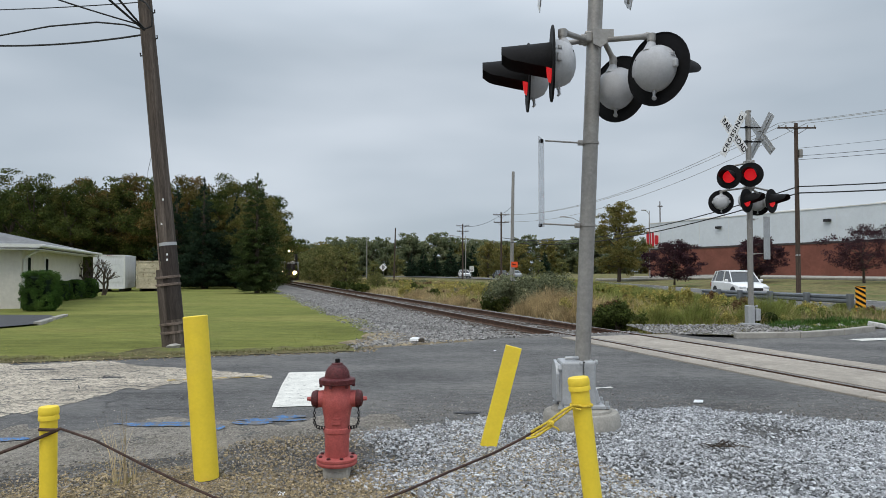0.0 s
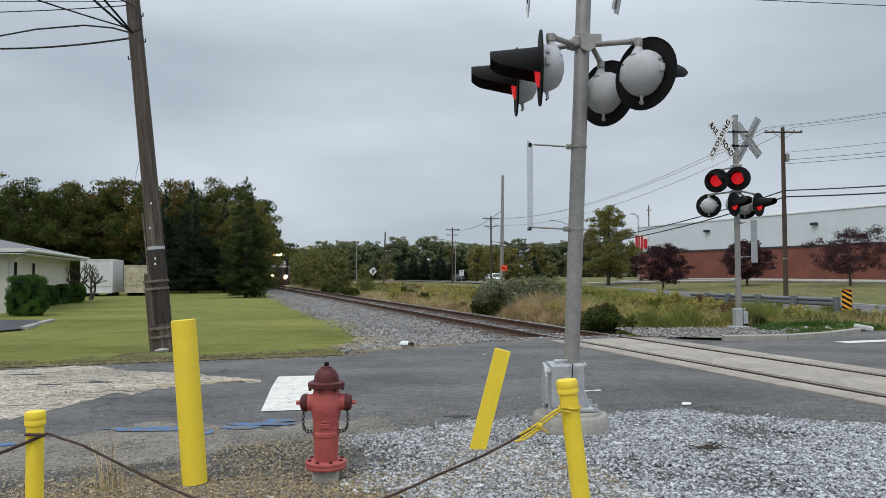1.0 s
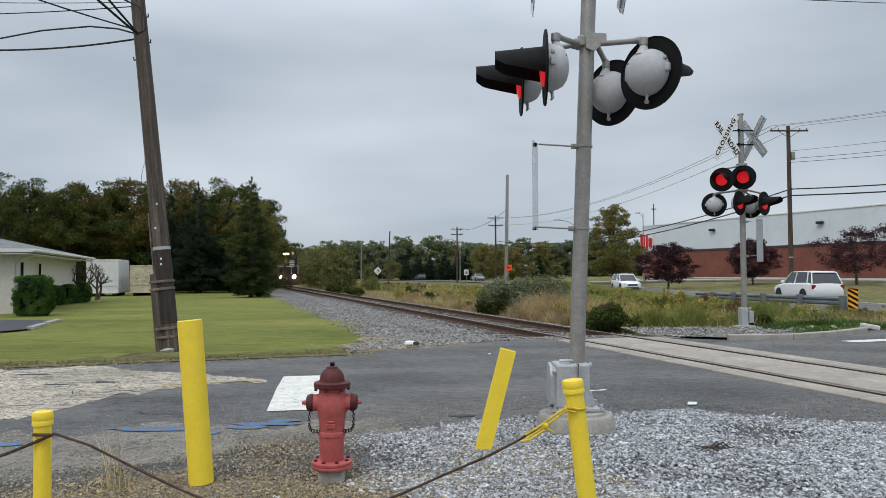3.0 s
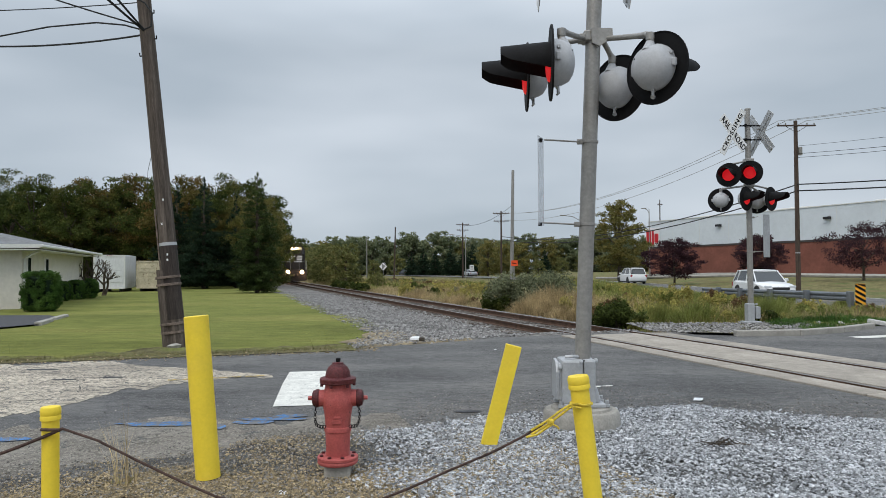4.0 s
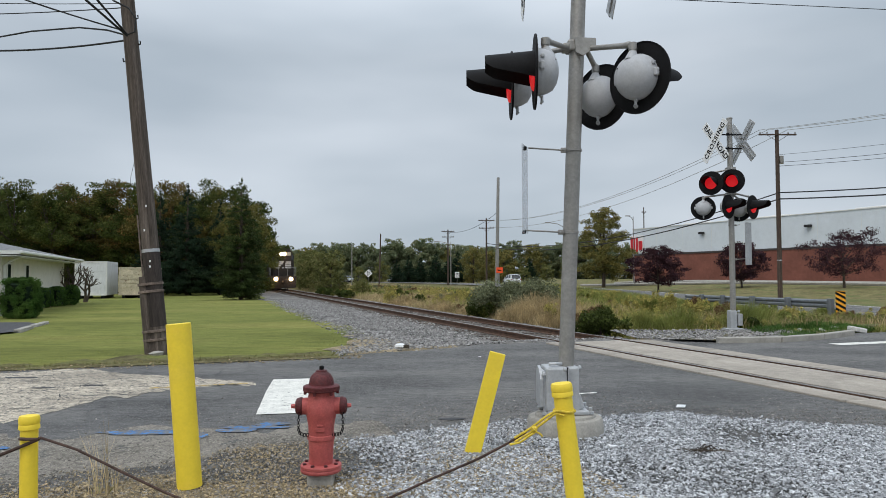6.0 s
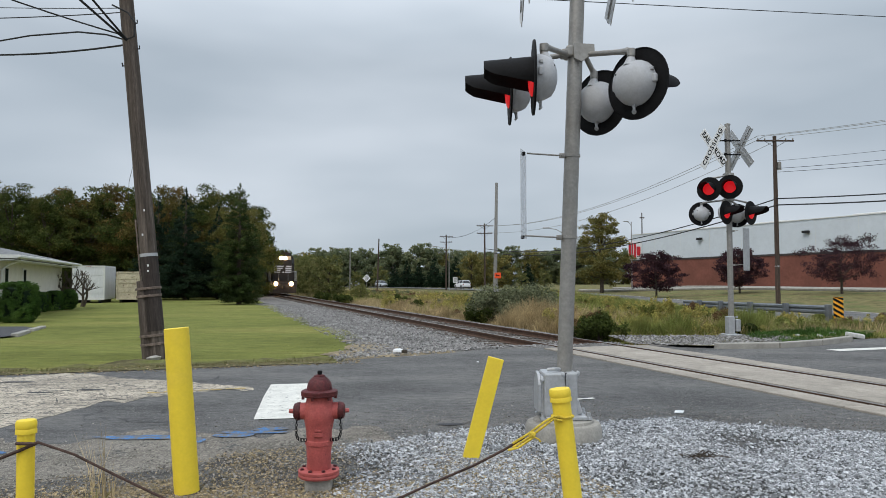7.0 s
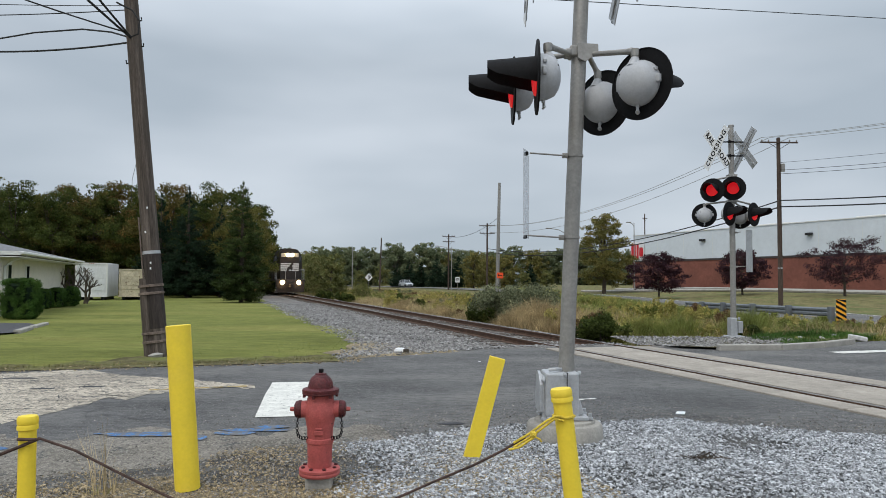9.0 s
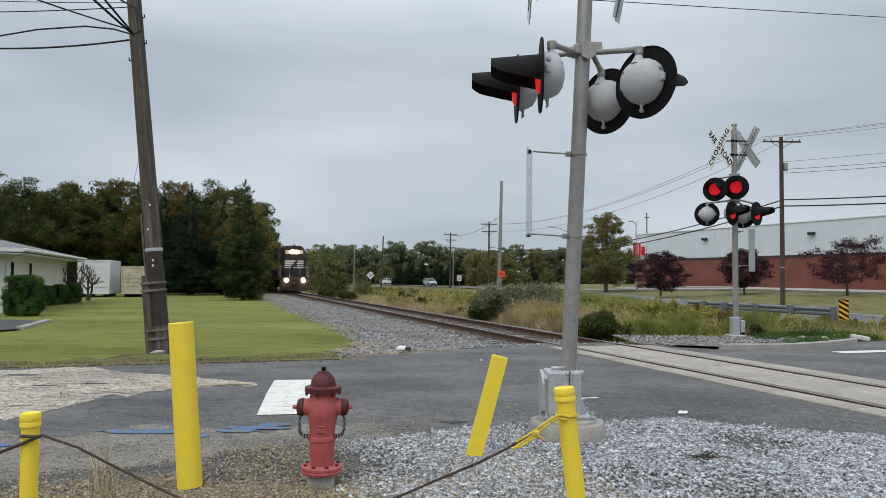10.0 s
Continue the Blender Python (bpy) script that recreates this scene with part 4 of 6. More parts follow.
nose = part("short_hood", Shape().prism([(-0.98, 1.5), (0.98, 1.5), (0.98, 4.35), (0.82, 4.62), (0.5, 4.72), (-0.5, 4.72), (-0.82, 4.62), (-0.98, 4.35)], 2.1, pose(0, 2.05, 0)), LOCO_GLOW_BLACK, loco, "high short hood")
for i in range(4):
    part("stripe", Shape().box(0, 0.992, 3.14 - 0.215 * i, 1.88, 0.012, 0.125), SIGN_WHITE, nose, "white nose stripe")
part("emblem", Shape().prism([(-0.36, 2.36), (-0.10, 2.42), (0.05, 2.62), (0.22, 2.40), (0.30, 2.66), (0.26, 2.98), (0.40, 3.12), (0.28, 3.28), (0.08, 3.12), (-0.06, 2.86), (-0.26, 2.70)], 0.012, pose(0, 0.984, 0)), LOCO_GLOW_BLACK, nose, "plain black emblem shape")
hl = part("headlight_box", Shape().box(0, 0.97, 4.07, 0.80, 0.1, 0.42, None, 0.03), LOCO_UNDER, nose)
for x in (-0.195, 0.195):
    part("headlight", lathe_y([(0.19, 0.0), (0.185, -0.03), (0.09, -0.05), (0.002, -0.055)], 20), HEADLIGHT, hl, "lit warm headlight", pose(x, 0.92, 4.07))
for x in (-0.66, 0.66):
    part("number_board", Shape().box(x, 0.985, 4.07, 0.46, 0.03, 0.40, None, 0.01), NUMBER_BOARD, nose, "pale lit number board")
cabp = [(-1.5, 1.5), (1.5, 1.5), (1.5, 3.9), (1.25, 4.45), (0.7, 4.78), (-0.7, 4.78), (-1.25, 4.45), (-1.5, 3.9)]
cab_ = part("cab", Shape().prism(cabp, 2.2, pose(0, 4.2, 0)), LOCO_GLOW_BLACK, loco, "wide black cab with slanted roof corners")
for s in (-1, 1):
    part("cab_window", Shape().box(s * 1.24, 3.09, 3.72, 0.34, 0.03, 0.62, None, 0.02), LOCO_GLASS, cab_)
    part("side_window", Shape().box(s * 1.50, 4.2, 3.55, 0.03, 1.3, 0.6, None, 0.02), LOCO_GLASS, cab_)
    dl = part("ditch_light_box", Shape().box(s * 0.83, 0.1, 1.2, 0.36, 0.2, 0.34, None, 0.03), LOCO_UNDER, loco)
    part("ditch_light", lathe_y([(0.20, 0.0), (0.19, -0.03), (0.09, -0.05), (0.002, -0.056)], 20), HEADLIGHT, dl, "lit warm ditch light", pose(s * 0.83, 0.0, 1.2))
    rail_s = Shape()
    for x, y in ((1.40, 0.25), (1.42, 1.2), (1.42, 2.2), (0.5, 0.22)):
        rail_s.tube([(s * x, y, 1.5), (s * x, y, 2.55)], 0.02, 6)
    rail_s.tube([(s * 0.5, 0.22, 2.5), (s * 1.40, 0.25, 2.55), (s * 1.42, 2.9, 2.6)], 0.022, 6)
    part("handrail", rail_s, SIGN_BACK, loco, "thin pale handrails")
    steps = Shape()
    for k in range(4):
        steps.box(s * 1.28, 0.75, 0.35 + 0.3 * k, 0.36, 0.4, 0.04, None, 0.006)
    part("steps", steps, SIGN_BACK, loco, "steps with pale edges")
    part("fuel_tank", Shape().box(s * 0.75, 9, 0.85, 1.2, 4.5, 0.8, None, 0.1), LOCO_UNDER, loco)
part("long_hood", Shape().prism([(-0.95, 1.5), (0.95, 1.5), (0.95, 4.25), (0.7, 4.5), (-0.7, 4.5), (-0.95, 4.25)], 12.3, pose(0, 11.4, 0)), LOCO_GLOW_BLACK, loco, "long engine hood")
part("horn", Shape().tube([(0.3, 4.4, 4.9), (0.3, 3.9, 4.92)], [0.04, 0.09], 10).box(0.3, 4.4, 4.84, 0.1, 0.2, 0.14), LOCO_UNDER, loco)
wheel_mesh = Shape().lathe([(0.2, -0.07), (0.50, -0.065), (0.51, -0.05), (0.51, 0.03), (0.54, 0.04), (0.54, 0.065), (0.2, 0.07)], 28, pose(0, 0, 0, 0, 90, 0)).mesh("wheel")
wheel_mesh.materials.append(LOCO_UNDER)
LOCO_WHEELS = []
for y in (2.6, 5.3, 12.6, 15.3):
    for s in (-1, 1):
        LOCO_WHEELS.append((part("wheel", wheel_mesh, None, loco, "", pose(s * 0.72, y, 0.51, 0, 0, 0 if s < 0 else 180)), pose(s * 0.72, y, 0.51)))
for y in (3.95, 13.95):
    part("truck_frame", Shape().box(-1.0, y, 0.62, 0.16, 4.1, 0.36, None, 0.04).box(1.0, y, 0.62, 0.16, 4.1, 0.36, None, 0.04).box(0, y, 0.7, 1.9, 0.5, 0.3), LOCO_UNDER, loco)


# ---- road vehicles; each faces -y, its middle at the origin ----
CAR_GLASS = material("car glass", (0.02, 0.023, 0.026), 0.06, vary=0.1, bump=0, spec=0.8)
TYRE = material("tyre", (0.015, 0.015, 0.016), 0.8, bump=0.1)
RIM = material("alloy rim", (0.30, 0.30, 0.31), 0.35, 0.8, vary=0.1, bump=0)
PLASTIC = material("dark trim", (0.02, 0.02, 0.022), 0.7, bump=0.05)
LAMP_GLASS = material("headlamp glass", (0.6, 0.62, 0.65), 0.15, vary=0.05, bump=0, spec=0.7)
TAIL_RED = material("tail lamp", (0.25, 0.01, 0.012), 0.25, vary=0.05, bump=0)


def loft(sections, caps=True):
    """Joins rings of equal length."""
    n = len(sections[0])
    verts = [p for ring in sections for p in ring]
    faces = [(i * n + k, i * n + (k + 1) % n, (i + 1) * n + (k + 1) % n, (i + 1) * n + k) for i in range(len(sections) - 1) for k in range(n)]
    if caps:
        faces += [tuple(range(n - 1, -1, -1)), tuple(range((len(sections) - 1) * n, len(sections) * n))]
    return Shape().add(verts, faces, True)


wheel_parts = {}


def vehicle(label, paint, length, width, height, suv, group="road vehicles"):
    L, W, Hh = length / 2, width / 2, height
    belt, hood = Hh * 0.60, Hh * (0.58 if suv else 0.55)
    t = thing("car", label, "car", None, group)
    rings = []
    for y, w, low, top in ((-L, 0.78, 0.42, 0.60), (-L + 0.08, 0.88, 0.30, 0.72), (-L + 0.35, 0.96, 0.24, hood - 0.10), (-L + 1.0, 0.99, 0.22, hood - 0.02), (-L * 0.42, 1.0, 0.22, belt), (0, 1.0, 0.22, belt + 0.02), (L * 0.55, 1.0, 0.22, belt + 0.04), (L - 0.35, 0.98, 0.26, belt + 0.05), (L - 0.07, 0.92, 0.34, belt - 0.02), (L, 0.84, 0.45, belt - 0.2)):
        w *= W
        mid = (low + top) / 2
        rings.append([(-w * 0.94, y, low), (w * 0.94, y, low), (w, y, low + 0.12), (w * 1.0, y, mid), (w * 0.97, y, top - 0.08), (w * 0.86, y, top), (0, y, top + 0.025), (-w * 0.86, y, top), (-w * 0.97, y, top - 0.08), (-w, y, mid), (-w, y, low + 0.12)])
    body = part("body", loft(rings), paint, t)
    rear = L - (0.12 if suv else 0.85)
    rrear = L - (0.45 if suv else 1.55)
    f0, f1 = -L * 0.47, -L * 0.14
    low, roof = belt - 0.03, Hh
    glass = [[(-W * 0.86, f0, low), (W * 0.86, f0, low), (W * 0.89, rear, low), (-W * 0.89, rear, low)], [(-W * 0.70, f1, roof - 0.05), (W * 0.70, f1, roof - 0.05), (W * 0.70, rrear, roof - 0.05), (-W * 0.70, rrear, roof - 0.05)]]
    part("windows", loft(glass), CAR_GLASS, t, "dark glass")
    rf = []
    for y, w, z in ((f1 - 0.08, 0.60, roof - 0.05), (f1 + 0.12, 0.70, roof - 0.005), ((f1 + rrear) / 2, 0.72, roof + 0.01), (rrear - 0.1, 0.70, roof - 0.01), (rrear + 0.08, 0.64, roof - 0.05)):
        rf.append([(-w * W - 0.02, y, z - 0.05), (w * W + 0.02, y, z - 0.05), (w * W, y, z), (0, y, z + 0.02), (-w * W, y, z)])
    part("roof", loft(rf), paint, t)
    for s in (-1, 1):
        for (y0, z0), (y1, z1) in (((f0, low), (f1, roof - 0.04)), ((0.12 * L, low), (0.12 * L + 0.06, roof - 0.04)), ((rear - 0.55, low), (rrear - 0.35, roof - 0.04)), ((rear, low), (rrear, roof - 0.04))):
            part("pillar", Shape().tube([(s * W * 0.885, y0, z0), (s * W * 0.715, y1, z1)], 0.035, 6), paint, t)
        mir = part("mirror", Shape().box(s * (W + 0.09), f0 + 0.35, belt + 0.09, 0.2, 0.10, 0.15, None, 0.04), paint, t)
        part("headlamp", Shape().box(s * W * 0.70, -L + 0.12, 0.70 if suv else 0.62, W * 0.36, 0.2, 0.13, pose(0, 0, 0, 0, 0, 0), 0.03), LAMP_GLASS, body)
        part("tail_lamp", Shape().box(s * W * 0.82, L - 0.06, belt - 0.18, 0.22, 0.1, 0.24, None, 0.03), TAIL_RED, body)
    part("grille", Shape().box(0, -L + 0.02, 0.60, W * 1.0, 0.05, 0.16, None, 0.02).box(0, -L + 0.05, 0.34, W * 1.3, 0.08, 0.14, None, 0.02), PLASTIC, body, "dark grille")
    part("sill", Shape().box(0, 0, 0.24, W * 1.96, length * 0.82, 0.12, None, 0.03), PLASTIC, t, "dark lower trim")
    if "tyre" not in wheel_parts:
        wheel_parts["tyre"] = Shape().lathe([(0.20, -0.10), (0.30, -0.115), (0.335, -0.09), (0.345, 0), (0.335, 0.09), (0.30, 0.115), (0.20, 0.10)], 24, pose(0, 0, 0, 0, 90, 0)).mesh("tyre")
        wheel_parts["rim"] = Shape().lathe([(0.05, -0.085), (0.19, -0.10), (0.215, -0.105), (0.215, 0.105), (0.19, 0.10), (0.05, 0.085)], 10, pose(0, 0, 0, 0, 90, 0)).mesh("rim")
    wheels = []
    for s in (-1, 1):
        for y in (-L + 0.88, L - 0.95):
            part("wheel_arch", Shape().lathe([(0.39, -0.03), (0.41, 0), (0.39, 0.03)], 24, pose(s * (W - 0.02), y, 0.36, 0, 90, 0)), PLASTIC, t)
            at = pose(s * (W - 0.10), y, 0.345)
            w = part("wheel", wheel_parts["tyre"], TYRE, t, "", at)
            part("rim", wheel_parts["rim"], RIM, w)
            wheels.append((w, at))
    return t, wheels


WHITE_PAINT = material("white car paint", (0.74, 0.75, 0.76), 0.25, vary=0.03, bump=0, spec=0.6)
SILVER_PAINT = material("silver car paint", (0.42, 0.44, 0.46), 0.3, 0.5, vary=0.04, bump=0)
DARK_PAINT = material("dark car paint", (0.05, 0.055, 0.065), 0.25, vary=0.05, bump=0, spec=0.6)
suv_white = vehicle("white compact sport utility car driving on the highway", WHITE_PAINT, 4.6, 1.86, 1.68, True)
suv_small = vehicle("pale silver boxy car driving on the highway", WHITE_PAINT, 4.3, 1.82, 1.60, True)
car_far = vehicle("grey sport utility car far off on the highway", SILVER_PAINT, 4.7, 1.88, 1.72, True)
car_grey = vehicle("grey saloon car far off on the highway", SILVER_PAINT, 4.7, 1.82, 1.45, False)
suv_far = vehicle("white sport utility car far off on the highway", WHITE_PAINT, 4.7, 1.88, 1.72, True)
car_dark = vehicle("dark hatchback far off on the highway", DARK_PAINT, 4.2, 1.78, 1.5, True)


# ---- highway beyond the ditch ----
LANE = [(17.2, -320), (17.2, -30), (17.2, 0), (17.3, 20), (17.7, 42), (16.7, 78), (10.4, 117), (4.2, 143), (-6.0, 170), (-30.0, 215), (-70, 280)]


def road_height(y):
    return -0.24 + 0.26 * smooth((24 - y) / 10) + 0.34 * smooth((y - 50) / 70)


def lane_at(y, shift=0.0):
    """The lane's place and heading at a given y, shifted to its side."""
    for (x0, y0), (x1, y1) in zip(LANE, LANE[1:]):
        if y0 <= y <= y1:
            q = (y - y0) / (y1 - y0)
            return x0 + (x1 - x0) * q + shift, math.atan2(x1 - x0, y1 - y0)
    return LANE[-1][0] + shift, 0.0


hv, hf = [], []
ys = list(np.arange(-320, 20, 20.0)) + list(np.arange(20, 280, 4.0))
for y in ys:
    x, _ = lane_at(y)
    hv += [(x - 2.6, y, road_height(y) - 0.02), (x + 2.0, y, road_height(y)), (x + 6.8, y, road_height(y) - 0.02)]
for i in range(len(ys) - 1):
    for j in range(2):
        k = i * 3 + j
        hf.append((k, k + 1, k + 4, k + 3))
setting("road", Shape().add(hv, hf, True), ASPHALT, "grey asphalt highway beyond the ditch", "road")
for off, mat, lab in ((-2.1, PAINT_WHITE, "white edge line of the highway"), (6.2, PAINT_WHITE, "white edge line of the highway"), (2.0, PAINT_YELLOW, "yellow centre line of the highway")):
    lv, lf = [], []
    for y in ys:
        x, _ = lane_at(y)
        lv += [(x + off - 0.07, y, road_height(y) + 0.006), (x + off + 0.07, y, road_height(y) + 0.006)]
    lf = [(2 * i, 2 * i + 1, 2 * i + 3, 2 * i + 2) for i in range(len(ys) - 1)]
    setting("trim", Shape().add(lv, lf), mat, lab, "road marking")


# ---- markings, kerbs and small things on the road ----
def marking(u0, u1, v0, v1, mat, label, rough=0.02, z=0.008):
    verts, faces, n = [], [], 14
    for i in range(n + 1):
        v = v0 + (v1 - v0) * i / n
        verts += [uv(u0 + random.uniform(-rough, rough), v, z), uv(u1 + random.uniform(-rough, rough), v, z)]
    faces = [(2 * i, 2 * i + 2, 2 * i + 3, 2 * i + 1) for i in range(n)]
    return setting("trim", Shape().add(verts, faces), mat, label, "road marking")


FADED = material("faded white line", (0.27, 0.265, 0.255), 0.9, vary=0.2, scale=4, fine=90, wear=((0.135, 0.132, 0.128), 0.505, 6.0))
setting("trim", Shape().add([(-1.75, 7.17, 0.008), (-1.12, 7.27, 0.008), (-1.16, 7.9, 0.008), (-1.50, 9.74, 0.008), (-2.12, 9.63, 0.008), (-1.98, 8.6, 0.008)], [(0, 1, 2, 3, 4, 5)]), PAINT_WHITE, "worn white stop bar on the asphalt", "road marking")
marking(9.55, 9.63, -0.7, 0.5, PAINT_YELLOW, "faded yellow line on the asphalt")
for v0, v1 in ((-6.2, -4.5), (-4.2, -3.5), (-2.9, -2.4)):
    marking(7.34, 7.41, v0, v1, FADED, "faded white line on the asphalt", 0.03)
marking(7.39, 7.45, 3.75, 4.45, PAINT_WHITE, "worn white line on the asphalt", 0.012)
marking(10.9, 11.25, 12.2, 24, PAINT_WHITE, "white stop line on the far road", 0.02)


def blob(x, y, rx, ry, mat, label, z=0.009, seed=1):
    ring = []
    for k in range(22):
        a = 2 * math.pi * k / 22
        r = 1 + 0.35 * noise.noise((math.cos(a) * 1.5, math.sin(a) * 1.5, seed * 3.1))
        ring.append((x + rx * r * math.cos(a), y + ry * r * math.sin(a), z))
    return setting("trim", Shape().add(ring, [tuple(range(22))]), mat, label, "paint mark")


for i, (x, y, rx, ry) in enumerate(((-2.05, 6.22, 0.14, 0.10), (-1.75, 6.42, 0.2, 0.07), (-2.5, 6.37, 0.5, 0.085), (-1.62, 6.55, 0.3, 0.07), (-3.6, 5.8, 0.18, 0.08), (-1.47, 6.70, 0.15, 0.09), (-2.0, 4.65, 0.07, 0.18))):
    blob(x, y, rx, ry, PAINT_BLUE, "blue utility marking sprayed on the asphalt", 0.010, i)
TAR = material("tar patch", (0.045, 0.045, 0.05), 0.75, vary=0.25, scale=5, fine=90, bump=0.4)
for i, (x, y, rx, ry) in enumerate(((-5.75, 9.95, 0.26, 0.07), (-4.35, 9.2, 0.16, 0.06), (0.25, 6.9, 0.13, 0.05), (-4.9, 9.0, 0.14, 0.05))):
    blob(x, y, rx, ry, TAR, "dark tar patch and crack in the asphalt", 0.0075, i + 20)
for k in range(150):
    # cracks: thin broken lines that wander over the worn asphalt
    x, y = random.uniform(-9.5, -2.6), random.uniform(6.6, 11.6)
    pts, d = [], random.choice((0.0, 0.0, 0.3, -0.3, 1.2, 1.9)) + random.uniform(-0.3, 0.3)
    for i in range(13):
        pts.append((x, y))
        e = d + random.uniform(-0.9, 0.9)
        x, y = x + 0.065 * math.cos(e), y + 0.065 * math.sin(e)
    w = random.uniform(0.003, 0.010)
    cv, cf = [], []
    for i, (a, b) in enumerate(pts):
        q = w * math.sin(math.pi * i / 12) * random.uniform(0.5, 1.4) + 0.0008
        cv += [(a - q * math.sin(d), b - q * math.cos(d), 0.0085), (a + q * math.sin(d), b + q * math.cos(d), 0.0085)]
        if i:
            cf.append((2 * i - 2, 2 * i, 2 * i + 1, 2 * i - 1))
    setting("trim", Shape().add(cv, cf), TAR, "dark crack in the worn asphalt", "crack")


def kerb(points, label, w=0.16, h=0.15):
    t = thing("kerb", label, "kerb", None, "", "structure")
    for (x0, y0), (x1, y1) in zip(points, points[1:]):
        d = math.hypot(x1 - x0, y1 - y0)
        a = math.degrees(math.atan2(y1 - y0, x1 - x0))
        part("kerb_stone", Shape().box(d / 2, 0, h / 2 - 0.05, d - 0.012, w, h + 0.1, None, 0.02), CONCRETE, t, "", pose(x0, y0, 0, 0, 0, a))
    return t


kerb([(6.1, 14.65), (7.5, 14.8), (8.8, 15.5), (10.1, 16.5)], "worn concrete kerb along the far side of the road", 0.16, 0.12)
VERGE = [(5.45, 15.0), (6.1, 14.75), (7.5, 14.9), (8.8, 15.6), (10.1, 16.6), (11.4, 17.9), (12.8, 19.6)]
back = [(4.6, 16.9), (5.6, 17.6), (7.4, 18.2), (8.6, 18.4), (9.6, 18.6), (10.6, 19.2), (11.8, 20.4)]
rows_v = [[(a[0] + (b[0] - a[0]) * q, a[1] + (b[1] - a[1]) * q, 0.05 - 0.13 * q ** 2) for a, b in zip(VERGE, back)] for q in (0.0, 0.35, 0.7, 1.0)]
setting("ground", Shape().add([p for row in rows_v for p in row], [(7 * j + i, 7 * j + i + 1, 7 * j + i + 8, 7 * j + i + 7) for j in range(3) for i in range(6)], True), EDGE_GROUND, "worn grassy verge behind the kerb", "ground")
kerb([(-10.75, 18.5), (-11.2, 19.9)], "broken pale concrete kerb at the parking lot", 0.18, 0.07)
kerb([(-11.35, 20.3), (-11.8, 21.8)], "broken pale concrete kerb at the parking lot", 0.18, 0.07)
lot = [(-40, 14.0), (-11.2, 16.9), (-10.7, 18.6), (-11.7, 21.3), (-12.6, 22.3), (-40, 22.8)]
setting("pavement", Shape().add([(x, y, 0.014) for x, y in lot], [tuple(range(len(lot)))]), TAR, "small dark asphalt parking lot by the house", "parking lot")

for k, (x, y, s) in enumerate(((10.65, 17.2, 0.24), (10.95, 17.8, 0.15), (10.0, 17.6, 0.09), (10.75, 18.3, 0.12), (9.3, 16.9, 0.07), (9.0, 17.2, 0.06), (9.6, 17.9, 0.07), (8.7, 16.3, 0.06))):
    t = tagged(part("rubble", Shape().box(0, 0, s * 0.25, s * 1.6, s, s * 0.5, None, s * 0.12), material("broken concrete", (0.55, 0.54, 0.52), 0.9, vary=0.15) if k == 0 else rubble_mat, None, "", pose(x, y, 0.02, random.uniform(-15, 15), random.uniform(-18, 18), k * 47)), "pale broken concrete lump beside the kerb", "rubble", "rubble by the kerb")
    rubble_mat = t.data.materials[0]
litter = thing("litter", "crumpled white plastic bag on the gravel edge", "litter", pose(-0.55, 13.7, 0.02))
part("bag", Shape().lathe([(0.10, 0), (0.17, 0.03), (0.15, 0.08), (0.08, 0.11), (0.02, 0.10)], 9, Matrix.Diagonal((0.7, 0.5, 0.8, 1))), SIGN_WHITE, litter)
# dark box added to paint the shaded side of the white bag
part("bag_shadow_side", Shape().box(0.12, -0.02, 0.03, 0.12, 0.10, 0.08, None, 0.02), DIRT_AND_SHADE, litter, "dark box standing for the bag's shaded side")
for x, y, s in ((0.9, 12.2, 0.05), (2.72, 7.45, 0.10), (4.15, 5.62, 0.09), (1.52, 5.72, 0.06), (-1.0, 4.35, 0.05)):
    tagged(part("scrap", Shape().box(0, 0, 0.012, s * 1.2, s * 0.9, 0.010, None, 0.003), SIGN_WHITE, None, "", pose(x, y, 0.004, 2, 2, x * 90)), "small pale scrap lying on the ground", "litter", "scraps")
twig = thing("twig_clump", "dead brown weed clump on the gravel", "weed", pose(2.17, 5.42, 0.03))
tw = Shape()
for k in range(26):
    a, r = random.uniform(0, 6.28), random.uniform(0.06, 0.22)
    tw.tube([(0.08 * math.cos(a * 3), 0.03, 0.0), (r * 0.6 * math.cos(a), r * 0.4 * math.sin(a), random.uniform(0.02, 0.06)), (r * math.cos(a), r * math.sin(a) * 0.6, 0.015)], 0.003, 4)
part("stems", tw, BARK, twig)

# ---- guardrail and hazard marker by the highway ----
STEEL_GREY = material("dull guardrail steel", (0.17, 0.185, 0.205), 0.55, 0.4, vary=0.15, scale=3, fine=40)
GP = [(14.75, 25.4), (14.2, 27.4), (13.75, 29.5), (13.45, 31.8), (13.35, 36.5)]
guard = thing("guardrail", "grey steel guardrail with blocked-out posts", "guardrail")
wprof = [(0.0, -0.16), (0.05, -0.11), (0.05, -0.05), (0.0, 0.0), (0.05, 0.05), (0.05, 0.11), (0.0, 0.16)]
sect = []
for i, (x, y) in enumerate(GP):
    a, b = GP[max(0, i - 1)], GP[min(len(GP) - 1, i + 1)]
    d = Vector((b[0] - a[0], b[1] - a[1], 0)).normalized()
    side = Vector((-d.y, d.x, 0)) * 1.0
    z = hill(x, y) + 0.62 if y > 27 else hill(x, y) + 0.62
    c = Vector((x, y, z)) - side * 0.14
    sect.append([tuple(c + side * o + Vector((0, 0, h))) for o, h in wprof] + [tuple(c + side * (o - 0.008) + Vector((0, 0, h))) for o, h in reversed(wprof)])
part("rail_beam", loft(sect), STEEL_GREY, guard, "corrugated steel beam")
post = Shape().box(0, 0, 0.40, 0.16, 0.20, 0.96, None, 0.01).mesh("post")
post.materials.append(STEEL_GREY)
